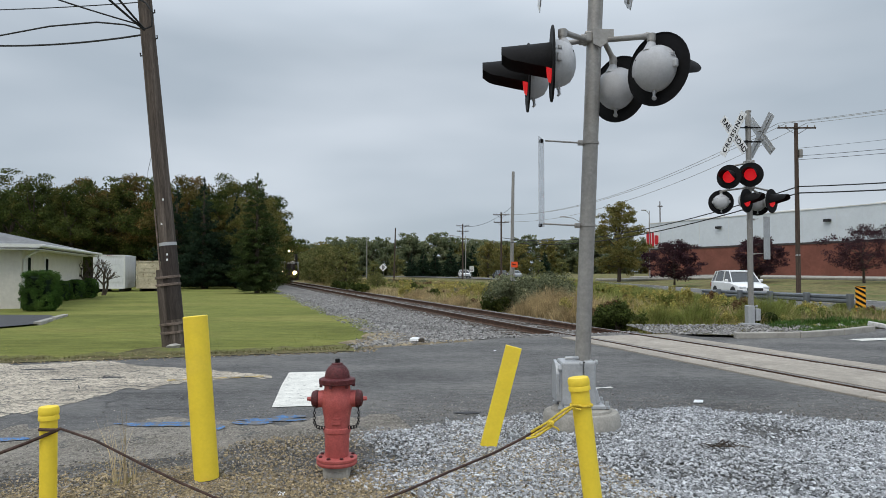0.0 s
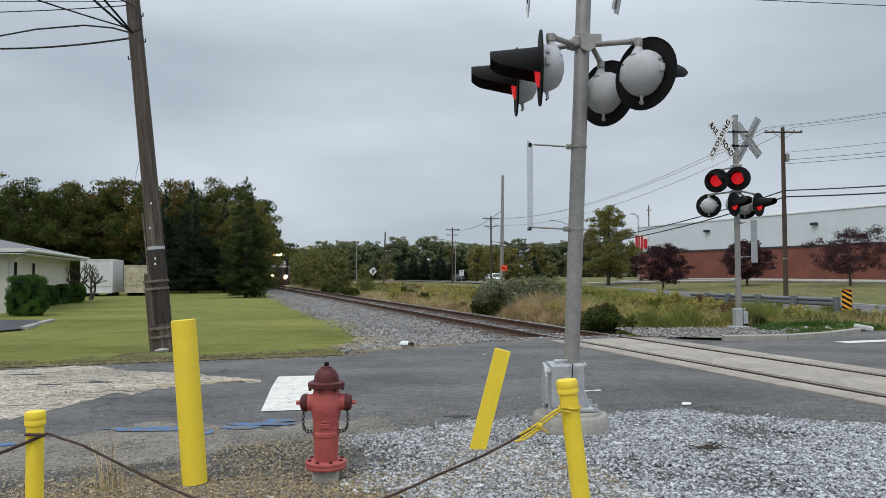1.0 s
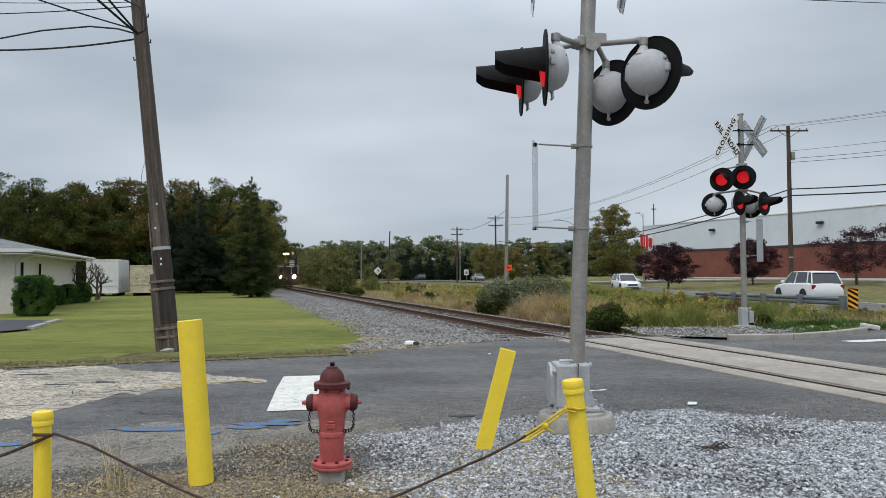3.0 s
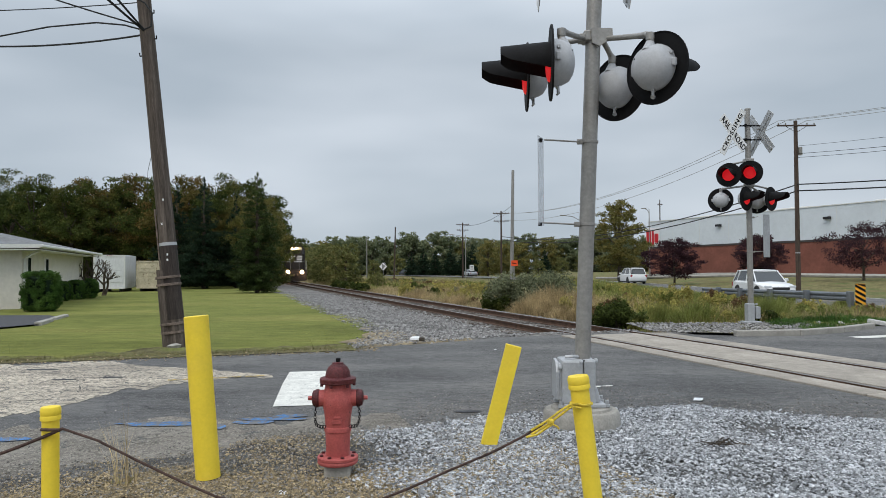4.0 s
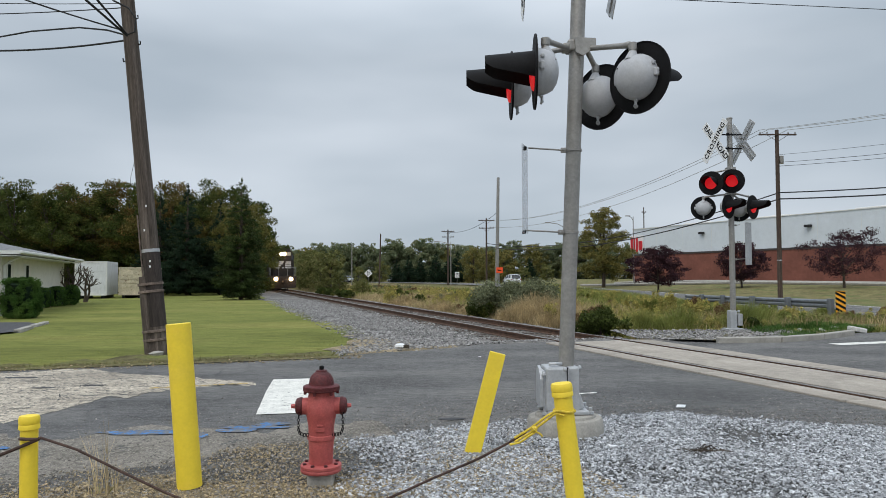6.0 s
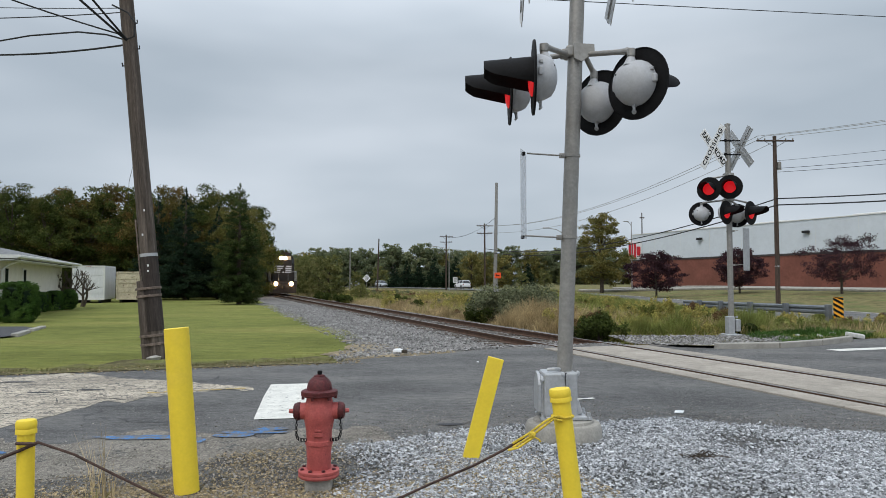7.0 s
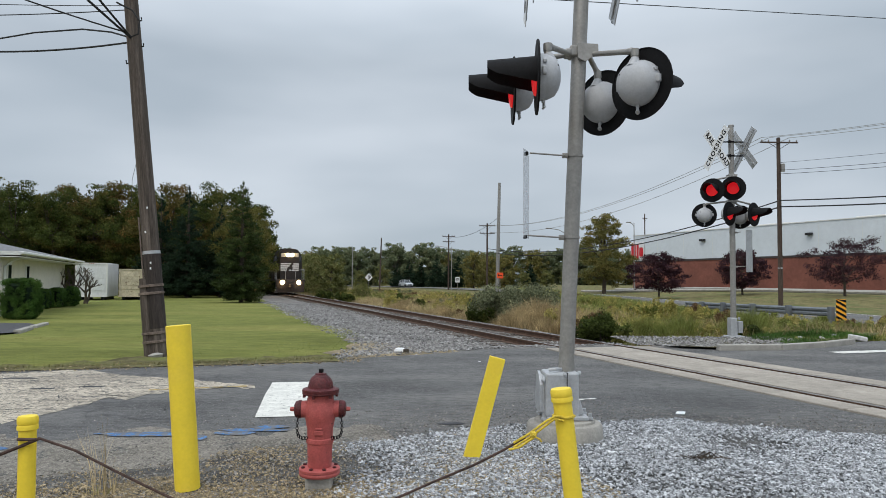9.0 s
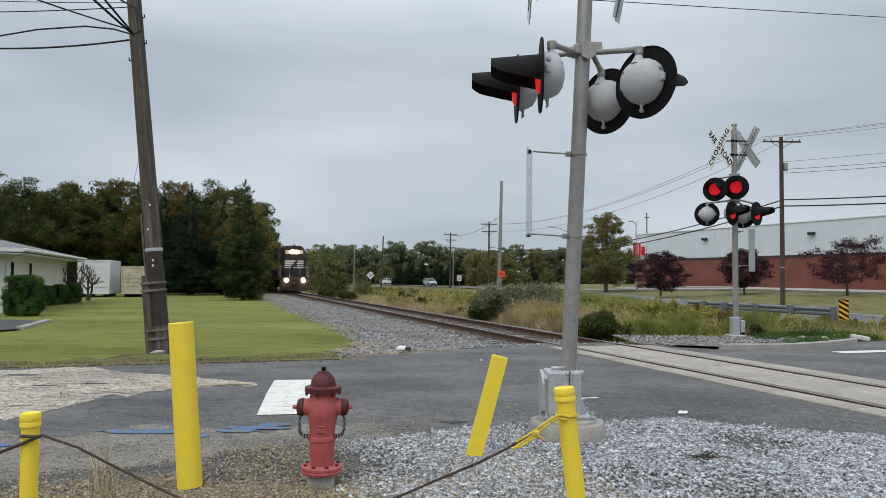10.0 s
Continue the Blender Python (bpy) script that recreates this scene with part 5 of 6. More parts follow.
for (x0, y0), (x1, y1) in zip(GP, GP[1:]):
    d = math.hypot(x1 - x0, y1 - y0)
    for k in range(max(1, round(d / 2.1))):
        q = k / max(1, round(d / 2.1))
        x, y = x0 + (x1 - x0) * q, y0 + (y1 - y0) * q
        part("post", post, None, guard, "", pose(x, y, hill(x, y) - 0.06, 0, 0, 15))
hz = thing("hazard_marker", "black and yellow striped hazard marker on a post", "road sign", pose(14.95, 25.1, hill(14.95, 25.1) - 0.06, 0, 0, -28))
part("post", Shape().box(0, 0.03, 0.5, 0.05, 0.03, 1.1), GALVANISED, hz)
ORANGE = material("amber reflective sheeting", (0.80, 0.36, 0.02), 0.5, vary=0.05, bump=0)
plate = part("plate", Shape().box(0, 0, 0.72, 0.32, 0.006, 0.90, None, 0.002), ORANGE, hz, "amber plate")
for k in range(-1, 6):
    z = 0.33 + k * 0.19
    cut = [(-0.16, z + 0.16), (0.16, z - 0.04), (0.16, z + 0.055), (-0.16, z + 0.255)]
    cut = [(x, min(1.168, max(0.272, zz))) for x, zz in cut]
    if max(c[1] for c in cut) - min(c[1] for c in cut) > 0.03:
        part("stripe", Shape().prism(cut, 0.004, pose(0, -0.005, 0)), BLACK, plate, "slanting black stripe")


# ---- house and its yard ----
CREAM = material("cream painted brick", (0.62, 0.59, 0.53), 0.85, vary=0.06, scale=2, fine=30, bump=0.2)
SHINGLE = material("grey shingles", (0.17, 0.175, 0.18), 0.95, vary=0.18, scale=1.5, fine=20, bump=0.5)
FASCIA = material("white fascia", (0.66, 0.66, 0.64), 0.6, vary=0.05, bump=0.05)
HG = (-16.1, 26.6)
HDIR = math.degrees(math.atan2(-4.3, 13.4))
house = thing("house", "low cream painted building with a grey hip roof", "house", pose(HG[0], HG[1], 0, 0, 0, -HDIR) @ Matrix.Diagonal((1, 0.9, 1, 1)))
walls = Shape().box(-8.0, 0.1, 1.15, 16.0, 0.2, 2.5).box(-0.1, 7.0, 1.15, 0.2, 13.6, 2.5).box(-8, 13.9, 1.15, 16, 0.2, 2.5).box(-15.9, 7.0, 1.15, 0.2, 13.6, 2.5)
part("wall", walls, CREAM, house, "cream painted brick wall")
o, zr, ze = 0.75, 3.95, 2.42
roof = [(-16.7, -o, ze), (o, -o, ze), (o, 14 + o, ze), (-16.7, 14 + o, ze), (-10.0, 7, zr), (-5.8, 7, zr)]
roof += [(x, y, z - 0.16) for x, y, z in roof[:4]]
part("roof", Shape().add(roof, [(0, 1, 5, 4), (1, 2, 5), (2, 3, 4, 5), (3, 0, 4), (6, 9, 8, 7)]), SHINGLE, house, "low grey shingle hip roof")
part("fascia", Shape().box(-8, -o, ze - 0.06, 17.5, 0.04, 0.14).box(o, 7, ze - 0.06, 0.04, 15.5, 0.14).box(0.3, 7, ze - 0.19, 0.9, 15.4, 0.03).box(-8, -0.35, ze - 0.19, 17.3, 0.8, 0.03), FASCIA, house, "white fascia and soffit")
part("gutter", Shape().box(o + 0.06, 7, ze - 0.05, 0.12, 15.6, 0.11, None, 0.03), FASCIA, house, "white gutter")
part("downspout", Shape().tube([(o, 0.6, ze - 0.1), (0.25, 0.35, ze - 0.35), (0.06, 0.2, ze - 0.55), (0.06, 0.2, 0.05)], 0.045, 8), FASCIA, house, "white downspout")
for y in (1.0, 4.3):
    w = part("window", Shape().box(0.02, y, 1.45, 0.08, 0.62, 1.12, None, 0.01), FASCIA, house, "narrow tall window")
    part("pane", Shape().box(0.065, y, 1.45, 0.01, 0.48, 0.98), CAR_GLASS, w, "dark pane")
part("step", Shape().box(0.35, 0.6, 0.05, 0.9, 1.0, 0.16, None, 0.02), FASCIA, house, "white step")


def clipped_hedge(x, y, w, d, h, seed, count, label, square=5.0):
    """A clipped bush: a rounded block (square: how boxy) of small leaves over a solid core coloured dark for inner
    shade.
    """
    t = thing("hedge", label, "hedge", pose(x, y, 0), "clipped hedges by the house")
    rng = np.random.default_rng(seed)

    def block(p, grow):
        q = (np.abs(p) ** square).sum(1) ** (-1 / square)
        return p * q[:, None] * np.array([w / 2, d / 2, h / 2]) * grow + np.array([0, 0, h / 2])

    n = 14
    ring = np.array([(math.cos(2 * math.pi * i / n) * math.sin(math.pi * (j + 0.5) / 9), math.sin(2 * math.pi * i / n) * math.sin(math.pi * (j + 0.5) / 9), -math.cos(math.pi * (j + 0.5) / 9)) for j in range(9) for i in range(n)])
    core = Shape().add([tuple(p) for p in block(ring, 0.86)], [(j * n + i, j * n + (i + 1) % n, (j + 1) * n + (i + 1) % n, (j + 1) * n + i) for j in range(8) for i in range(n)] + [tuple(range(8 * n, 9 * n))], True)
    # solid core in the dark needle colour, painting the shade between leaves
    part("core", core, LEAF_CONIFER, t, "solid inner core with shade put into its dark colour")
    p = rng.normal(size=(260, 3))
    c = block(p / np.linalg.norm(p, axis=1)[:, None], 0.93 + 0.05 * rng.random((260, 1)))
    c[:, 2] = np.maximum(c[:, 2], 0.08)
    part("leaves", leaf_cloud("leaves", c, np.full(260, 0.09 * (w + h) / 2), count, 0.026, LEAF_HEDGE, seed, 0, 0.2), LEAF_HEDGE, t)


clipped_hedge(-14.58, 25.3, 1.15, 0.85, 1.36, 1, 26000, "square clipped green hedge in front of the house", 6.0)
clipped_hedge(-18.2, 33.4, 0.55, 0.9, 0.92, 2, 8000, "low clipped green hedge along the house")
clipped_hedge(-18.55, 35.2, 0.65, 0.8, 0.95, 3, 8000, "low clipped green hedge along the house")
clipped_hedge(-18.75, 37.0, 0.8, 0.8, 1.0, 4, 9000, "round clipped green shrub along the house", 2.6)


def branches(shape, start, direction, length, radius, depth, spread_, rng):
    """Forking limbs."""
    d = Vector(direction).normalized()
    mid = Vector(start) + d * length * 0.5 + Vector([rng.uniform(-0.06, 0.06) * length for _ in range(3)])
    end = Vector(start) + d * length
    shape.tube([start, mid, end], [radius, radius * 0.85, radius * 0.65], 7 if radius > 0.03 else 5, False)
    tips = [end]
    if depth:
        for k in range(rng.choice((2, 3))):
            nd = d + Vector([rng.uniform(-spread_, spread_) for _ in range(3)]) + Vector((0, 0, 0.18))
            tips += branches(shape, end - d * 0.05 * length, nd, length * rng.uniform(0.6, 0.85), radius * 0.62, depth - 1, spread_, rng)
    return tips


def bare_shrub(x, y, h, seed, label):
    t = thing("bare_shrub", label, "shrub", pose(x, y, 0), "bare shrubs by the house")
    s, rng = Shape(), random.Random(seed)
    for k in range(3):
        branches(s, (0.05 * k, 0, -0.05), (rng.uniform(-0.25, 0.25), rng.uniform(-0.2, 0.2), 1), h * 0.36, 0.085, 4, 0.7, rng)
    part("trunk", s, BARK, t)


bare_shrub(-20.25, 41.5, 1.95, 5, "bare pruned shrub with knotty dark limbs")
bare_shrub(-19.35, 38.0, 2.2, 6, "bare twiggy shrub against the house wall")

TRAILER_WHITE = material("white trailer panel", (0.62, 0.63, 0.64), 0.5, vary=0.07, scale=2, fine=20, bump=0.05, stretch=(1, 1, 0.3))
TAN_BOX = material("faded tan container", (0.46, 0.41, 0.30), 0.75, vary=0.15, scale=2, fine=20, wear=((0.20, 0.15, 0.10), 0.42, 3.0))


def box_trailer(x, y, w, d, h, mat, label, name, rz):
    t = thing(name, label, name.replace("_", " "), pose(x, y, 0, 0, 0, rz))
    part("body", Shape().box(0, 0, 0.2 + (h - 0.2) / 2, w, d, h - 0.2, None, 0.04), mat, t)
    part("frame", Shape().box(0, -d / 2 - 0.015, 0.25, w, 0.03, 0.12).box(0, -d / 2 - 0.015, h - 0.05, w, 0.03, 0.10).box(-w / 2 + 0.05, -d / 2 - 0.015, h / 2 + 0.15, 0.09, 0.03, h - 0.5).box(w / 2 - 0.05, -d / 2 - 0.015, h / 2 + 0.15, 0.09, 0.03, h - 0.5), FASCIA if mat is TRAILER_WHITE else mat, t, "raised edge frame")
    for k in range(4):
        part("door_slat", Shape().box(0, -d / 2 - 0.012, 0.75 + k * (h - 0.95) / 4 + 0.1, w - 0.24, 0.022, (h - 0.95) / 4 - 0.03, None, 0.006), mat, t)
    for s in (-1, 1):
        part("skid", Shape().box(s * w * 0.34, 0, 0.09, 0.18, d * 0.9, 0.26), PLASTIC, t)
    if mat is TRAILER_WHITE:
        part("marker_lamp", Shape().box(-0.12, -d / 2 - 0.035, h - 0.05, 0.05, 0.02, 0.04).box(0, -d / 2 - 0.035, h - 0.05, 0.05, 0.02, 0.04).box(0.12, -d / 2 - 0.035, h - 0.05, 0.05, 0.02, 0.04), TAIL_RED, t)


box_trailer(-23.75, 50.5, 2.05, 4.0, 2.55, TRAILER_WHITE, "white box trailer parked at the edge of trees", "box_trailer", 14)
box_trailer(-21.05, 51.5, 1.6, 4.0, 2.15, TAN_BOX, "faded tan storage container with rusty scrapes", "storage_container", 2)


# ---- trees ----
def broad_tree_meshes(h, w, leaf, seed, count, size, crown_from=0.22, thin=0.3, lobes=8):
    rng = random.Random(seed)
    s = Shape()
    s.tube([(0, 0, -0.3), (0.04 * h * 0.3, 0, h * 0.2), (0, 0.02 * h, h * 0.42), (0.01 * h, 0, h * 0.62)], [h * 0.026, h * 0.02, h * 0.016, h * 0.008], 9)
    centres, radii = [], []
    for k in range(16):
        a = k * 2.399
        q = (k + 0.5) / 16
        z = h * (crown_from + 0.05 + (0.90 - crown_from) * q)
        prof = math.sin(math.pi * min(1, (0.12 + 0.83 * q))) ** 0.75
        r = w * 0.34 * prof * rng.uniform(0.7, 1.15)
        tip = (r * math.cos(a), r * math.sin(a), z)
        z0 = h * (0.16 + 0.42 * q)
        s.tube([(0, 0, z0), (tip[0] * 0.5, tip[1] * 0.5, (z0 + z) / 2 - 0.02 * h), tip], [h * 0.008, h * 0.006, h * 0.002], 5, False)
        for j in range(lobes):
            centres.append([tip[0] + rng.uniform(-0.17, 0.17) * w, tip[1] + rng.uniform(-0.17, 0.17) * w, tip[2] + rng.uniform(-0.09, 0.06) * h])
            radii.append((w * rng.uniform(0.05, 0.115), w * rng.uniform(0.05, 0.115), w * rng.uniform(0.03, 0.07)))
    return s.mesh("trunk"), leaf_cloud("crown", centres, radii, count, size, leaf, seed, 0.0, thin)


def conifer_meshes(h, w, leaf, seed, count, size, belly=0.9):
    """A conifer in sprays that rise or droop from the stem; belly under 0.9 makes it ovate rather than a strict cone."""
    rng = random.Random(seed)
    s = Shape().tube([(0, 0, -0.3), (0, 0, h * 0.5), (0, 0, h * 0.99)], [h * 0.02, h * 0.013, h * 0.002], 8)
    centres, radii = [], []
    layers = 34
    for k in range(layers):
        q = k / (layers - 1)
        z = h * (0.04 + 0.95 * q)
        reach = w * 0.5 * (1 - q) ** belly * min(1.0, 0.72 + 2.2 * q) + 0.012 * w
        for j in range(max(3, int(20 * (1 - q)))):
            a = rng.uniform(0, 6.28)
            r = reach * rng.uniform(0.45, 1.12)
            rise = 0.035 * h * rng.uniform(-0.6, 1.0)
            for e in (0.55, 0.8, 1.0):
                centres.append((r * e * math.cos(a), r * e * math.sin(a), z + rise * e))
                radii.append((0.015 * w + 0.13 * reach, 0.015 * w + 0.13 * reach, h * 0.02))
            s.tube([(0, 0, z - 0.02 * h), (r * math.cos(a), r * math.sin(a), z + rise)], [0.02, 0.005], 4, False)
    return s.mesh("trunk"), leaf_cloud("crown", centres, radii, count, size, leaf, seed, 0.01 * h, 0.1)


def tree(kind, meshes, x, y, label, group, scale=1.0, rz=0.0, z=None, name="tree"):
    t = thing(name, label, kind, pose(x, y, (hill(x, y) - 0.05) if z is None else z, 0, 0, rz), group)
    for nm, me, mat in (("trunk", meshes[0], BARK), ("crown", meshes[1], None)):
        ob = part(nm, me, mat, t)
        ob.matrix_basis = Matrix.Diagonal((scale, scale, scale * 1.0, 1))
    return t


WOOD = [broad_tree_meshes(11.0, 10.5, LEAF_WOOD, 11, 27000, 0.10, 0.0), broad_tree_meshes(11.8, 9.8, LEAF_WOOD, 12, 27000, 0.10, 0.0), broad_tree_meshes(11.0, 9.8, LEAF_WARM, 13, 22000, 0.10, 0.1), broad_tree_meshes(10.6, 8.6, LEAF_CEDAR, 14, 22000, 0.10, 0.0)]
DEEP = [broad_tree_meshes(11.0, 10.5, LEAF_WOOD, 15, 5500, 0.22, 0.0), broad_tree_meshes(11.4, 9.8, LEAF_WOOD, 16, 5500, 0.22, 0.0)]
rng = random.Random(3)
for row, (depth, n) in enumerate(((66, 12), (74, 13), (83, 17), (92, 17))):
    for k in range(n):
        x = -19.5 - 1.5 * row - k * (4.1 + 0.25 * row) + rng.uniform(-1, 1)
        y = depth + rng.uniform(-2.5, 2.5) - 0.10 * (x + 20)
        pick = rng.choice((0, 1, 0, 3, 1, 2))
        meshes = WOOD[pick] if row < 1 or (row == 1 and k % 2 == 0) else DEEP[k % 2]
        tree("tree", meshes, x, y, "broad tree turning brown at the wood's edge" if meshes is WOOD[2] else "leafy dark green tree at the edge of a wood", "trees of the wood", rng.uniform(0.82, 0.97), rng.uniform(0, 360))
for x, y, sc in ((-32.2, 70, 1.0), (-35.8, 71, 0.97), (-24.6, 66, 0.93)):
    tree("tree", WOOD[2], x, y, "broad tree turning brown at the wood's edge", "trees of the wood", sc, x * 40)
spruce = conifer_meshes(8.9, 5.2, LEAF_CONIFER, 21, 34000, 0.065)
cedar = conifer_meshes(7.75, 3.5, LEAF_CEDAR, 22, 62000, 0.042, 0.58)
tree("conifer", spruce, -19.6, 57, "dense dark green spruce at the lawn's end", "conifers on the lawn", 1.0, 20)
tree("conifer", spruce, -22.4, 58.5, "dense dark green spruce at the lawn's end", "conifers on the lawn", 0.95, 140)
tree("conifer", spruce, -17.4, 58.5, "dense dark green spruce at the lawn's end", "conifers on the lawn", 0.86, 250)
tree("conifer", cedar, -12.2, 45.6, "bushy green cedar beside the railway", "conifers on the lawn", 1.0, 60)
BROAD = broad_tree_meshes(11.0, 10.5, LEAF_OLIVE, 18, 26000, 0.09, 0.0)
tree("tree", BROAD, -17.9, 64.0, "broad olive green tree beside the railway", "trees of the wood", 0.78, 10)
HIGH = broad_tree_meshes(9.6, 6.4, LEAF_OLIVE, 17, 16000, 0.08, 0.42)
tree("tree", HIGH, -15.1, 56.5, "leafy olive tree with a high crown beside the railway", "trees of the wood", 0.76, 80)

SCRUB = [broad_tree_meshes(6.2, 6.0, LEAF_SCRUB, 31, 6500, 0.12, 0.0, 0.2), broad_tree_meshes(5.6, 6.0, LEAF_SCRUB, 32, 6000, 0.11, 0.0, 0.2), broad_tree_meshes(12, 10, LEAF_FAR_HAZE, 33, 7500, 0.27, 0.0, 0.3, 14), broad_tree_meshes(11, 9, LEAF_AUTUMN, 34, 6000, 0.20, 0.05, 0.2, 14)]
darkc = conifer_meshes(8.5, 6.5, LEAF_CONIFER, 35, 4500, 0.22)
for k in range(12):
    u = 84 + k * 6.5
    x, y, _ = uv(u, 13.2 + rng.uniform(-0.3, 2.0) + 0.02 * k * k)
    tree("tree", SCRUB[k % 2], x, y, "scrubby olive green tree beside the railway", "trackside scrub", rng.uniform(0.8, 1.05), rng.uniform(0, 360))
for k in range(6):
    x, y, _ = uv(70 + k * 5, 14.5 + rng.uniform(0, 2.5))
    tree("shrub", SCRUB[1], x, y, "brownish twiggy bush beside the railway", "trackside scrub", rng.uniform(0.22, 0.34), rng.uniform(0, 360), None, "bush")
# far tree line, mostly in the leaf colour paled to paint haze
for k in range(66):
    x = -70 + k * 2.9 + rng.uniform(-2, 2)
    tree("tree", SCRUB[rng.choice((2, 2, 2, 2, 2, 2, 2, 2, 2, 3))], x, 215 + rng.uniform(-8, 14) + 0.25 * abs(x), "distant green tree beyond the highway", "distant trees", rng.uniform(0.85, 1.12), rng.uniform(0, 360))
for px, dep, sc in ((722, 165, 0.62), (745, 170, 0.75), (768, 172, 0.7), (797, 168, 0.80), (822, 170, 0.75), (838, 172, 0.85), (975, 180, 0.7)):
    tree("conifer", darkc, (px - 784) / 1231 * dep, dep + 14, "dark green conifer beyond the highway", "distant conifers", sc * 1.15, px)
for px, dep, sc in ((862, 150, 0.74), (885, 155, 0.68), (915, 150, 0.70)):
    tree("tree", SCRUB[3], (px - 784) / 1231 * dep, dep, "thin autumn tree turning brown beyond the highway", "autumn trees", sc, px)
for px, dep, sc in ((950, 190, 0.55), (990, 185, 0.6), (1025, 190, 0.6), (660, 150, 0.5), (700, 200, 0.8)):
    tree("tree", SCRUB[0], (px - 784) / 1231 * dep, dep, "round green bush beyond the highway", "distant trees", sc * 1.2, px)
locust = broad_tree_meshes(11.6, 8.2, LEAF_AUTUMN, 41, 20000, 0.12, 0.10, 0.1, 15)
tree("tree", locust, 25.0, 100, "thin-leaved tree turning yellow-brown beside the highway", "autumn trees", 1.0, 30)
plum = broad_tree_meshes(5.0, 6.4, LEAF_PURPLE, 42, 11000, 0.09, 0.20, 0.2)
plum_open = broad_tree_meshes(5.6, 8.0, LEAF_PURPLE, 43, 9000, 0.08, 0.26, 0.1)
tree("tree", plum, 25.0, 76, "small purple-leaved tree in front of the store", "purple trees", 1.0, 10)
tree("tree", plum, 33.8, 75, "small purple-leaved tree in front of the store", "purple trees", 0.98, 130)
tree("tree", plum_open, 38.7, 64.5, "purple-leaved tree with thin open crown", "purple trees", 0.95, 70)


# ---- trackside weeds ----
def strew(n, seed, inside):
    """Random places x, y inside a stretch of track coordinates, thinned by clumps."""
    r = np.random.default_rng(seed)
    u0, u1, v0, v1, clump = inside
    out = []
    while len(out) < n:
        u, v = r.uniform(u0, u1), r.uniform(v0, v1)
        if noise.noise((u * clump, v * clump, seed)) + r.uniform(-0.5, 0.5) > -0.05:
            x, y, _ = uv(u, v)
            out.append((x, y, hill(x, y) - 0.06))
    return np.array(out)


def weeds(label, mat, height, width, lean, seed, n, inside):
    me = blades("weeds", strew(n, seed, inside), height, width, lean, mat, seed)
    return tagged(part("weeds", me, mat), label, "weeds", "", "stuff")


weeds("tall dry tan grass along the railway", GRASS_DRY, 0.50, 0.007, 0.8, 51, 20000, (14.8, 60, 10.9, 19, 0.35))
weeds("yellow-green weeds in the ditch", GRASS_GREEN, 0.42, 0.009, 0.9, 52, 22000, (15.0, 45, 11.5, 24, 0.3))
weeds("low dry grass beyond the railway", GRASS_DRY, 0.40, 0.012, 0.7, 53, 16000, (40, 120, 11, 30, 0.15))
weeds("green weeds beyond the railway", GRASS_GREEN, 0.35, 0.014, 0.8, 54, 14000, (40, 110, 12, 32, 0.13))
rr = np.random.default_rng(58)
vy = 30 + 55 * rr.random(16000) ** 1.3
vx = np.array([lane_at(q)[0] for q in vy]) - 3.4 - 2.6 * rr.random(16000) ** 1.5
verge_at = np.stack([vx, vy, np.array([hill(a, b) - 0.06 for a, b in zip(vx, vy)])], -1)
tagged(part("weeds", blades("weeds", verge_at, 0.92, 0.013, 0.8, GRASS_GREEN, 58), GRASS_GREEN), "rank green grass along the highway verge", "weeds", "", "stuff")
weeds("grass by the highway kerb", GRASS_GREEN, 0.16, 0.007, 0.9, 55, 9000, (13.6, 20, 12.5, 22, 0.6))
rv = np.random.default_rng(59)
vx = rv.uniform(8.0, 11.6, 9000)
vy = 15.2 + 0.75 * (vx - 8.0) + 2.6 * rv.random(9000)
tuft = np.array([noise.noise((a * 1.3, b * 1.3, 2)) + c for a, b, c in zip(vx, vy, rv.uniform(-0.3, 0.3, 9000))]) > 0.0
tagged(part("weeds", blades("weeds", np.stack([vx, vy, np.full(9000, 0.0)], -1)[tuft], 0.13, 0.008, 1.2, LEAF_HEDGE, 59), LEAF_HEDGE), "low green weeds on the verge behind the kerb", "weeds", "", "stuff")


def clump(x, y, w, h, mat, seed, n, label, width=0.007, lean=0.6):
    r = np.random.default_rng(seed)
    a, q = r.uniform(0, 6.28, n), np.sqrt(r.uniform(0, 1, n)) * w / 2
    pos = np.stack([x + q * np.cos(a), y + q * np.sin(a), np.full(n, hill(x, y) - 0.08)], -1)
    hh = h * np.cos(np.clip(q / (w / 2), 0, 1) * 1.1)
    ob = part("grass_clump", blades("grass_clump", pos, hh, width, lean, mat, seed), mat)
    return tagged(ob, label, "grass clump", "grass clumps")


for k, (x, y, w, h) in enumerate(((3.5, 27.0, 1.9, 1.15), (4.3, 26.3, 1.7, 1.1), (4.2, 27.8, 1.8, 1.25), (5.0, 25.8, 1.6, 1.1), (4.6, 25.0, 1.8, 1.0), (7.0, 19.6, 1.3, 0.95), (8.9, 20.0, 1.5, 1.05), (6.2, 20.6, 1.5, 0.95), (9.7, 21.0, 1.3, 1.1), (0.6, 36, 2.0, 0.8), (2.0, 32, 1.8, 0.85), (-1.6, 44, 2.2, 0.85))):
    clump(x, y, w, h, GRASS_DRY if k in (0, 1, 2, 3, 4, 9, 10, 11) else GRASS_GREEN, 60 + k, 3200, "tall feathery tan grass clump by the track" if k in (0, 1, 2, 3, 4, 9, 10, 11) else "tall yellow-green weed clump by the ditch")
clump(-2.08, 4.55, 0.20, 0.60, GRASS_DRY, 90, 36, "sparse dry grass tuft in the gravel", 0.0022, 0.35)
clump(0.12, 5.62, 0.75, 0.10, LEAF_BROWN, 92, 260, "low dead brown weeds in the gravel", 0.004, 1.4)
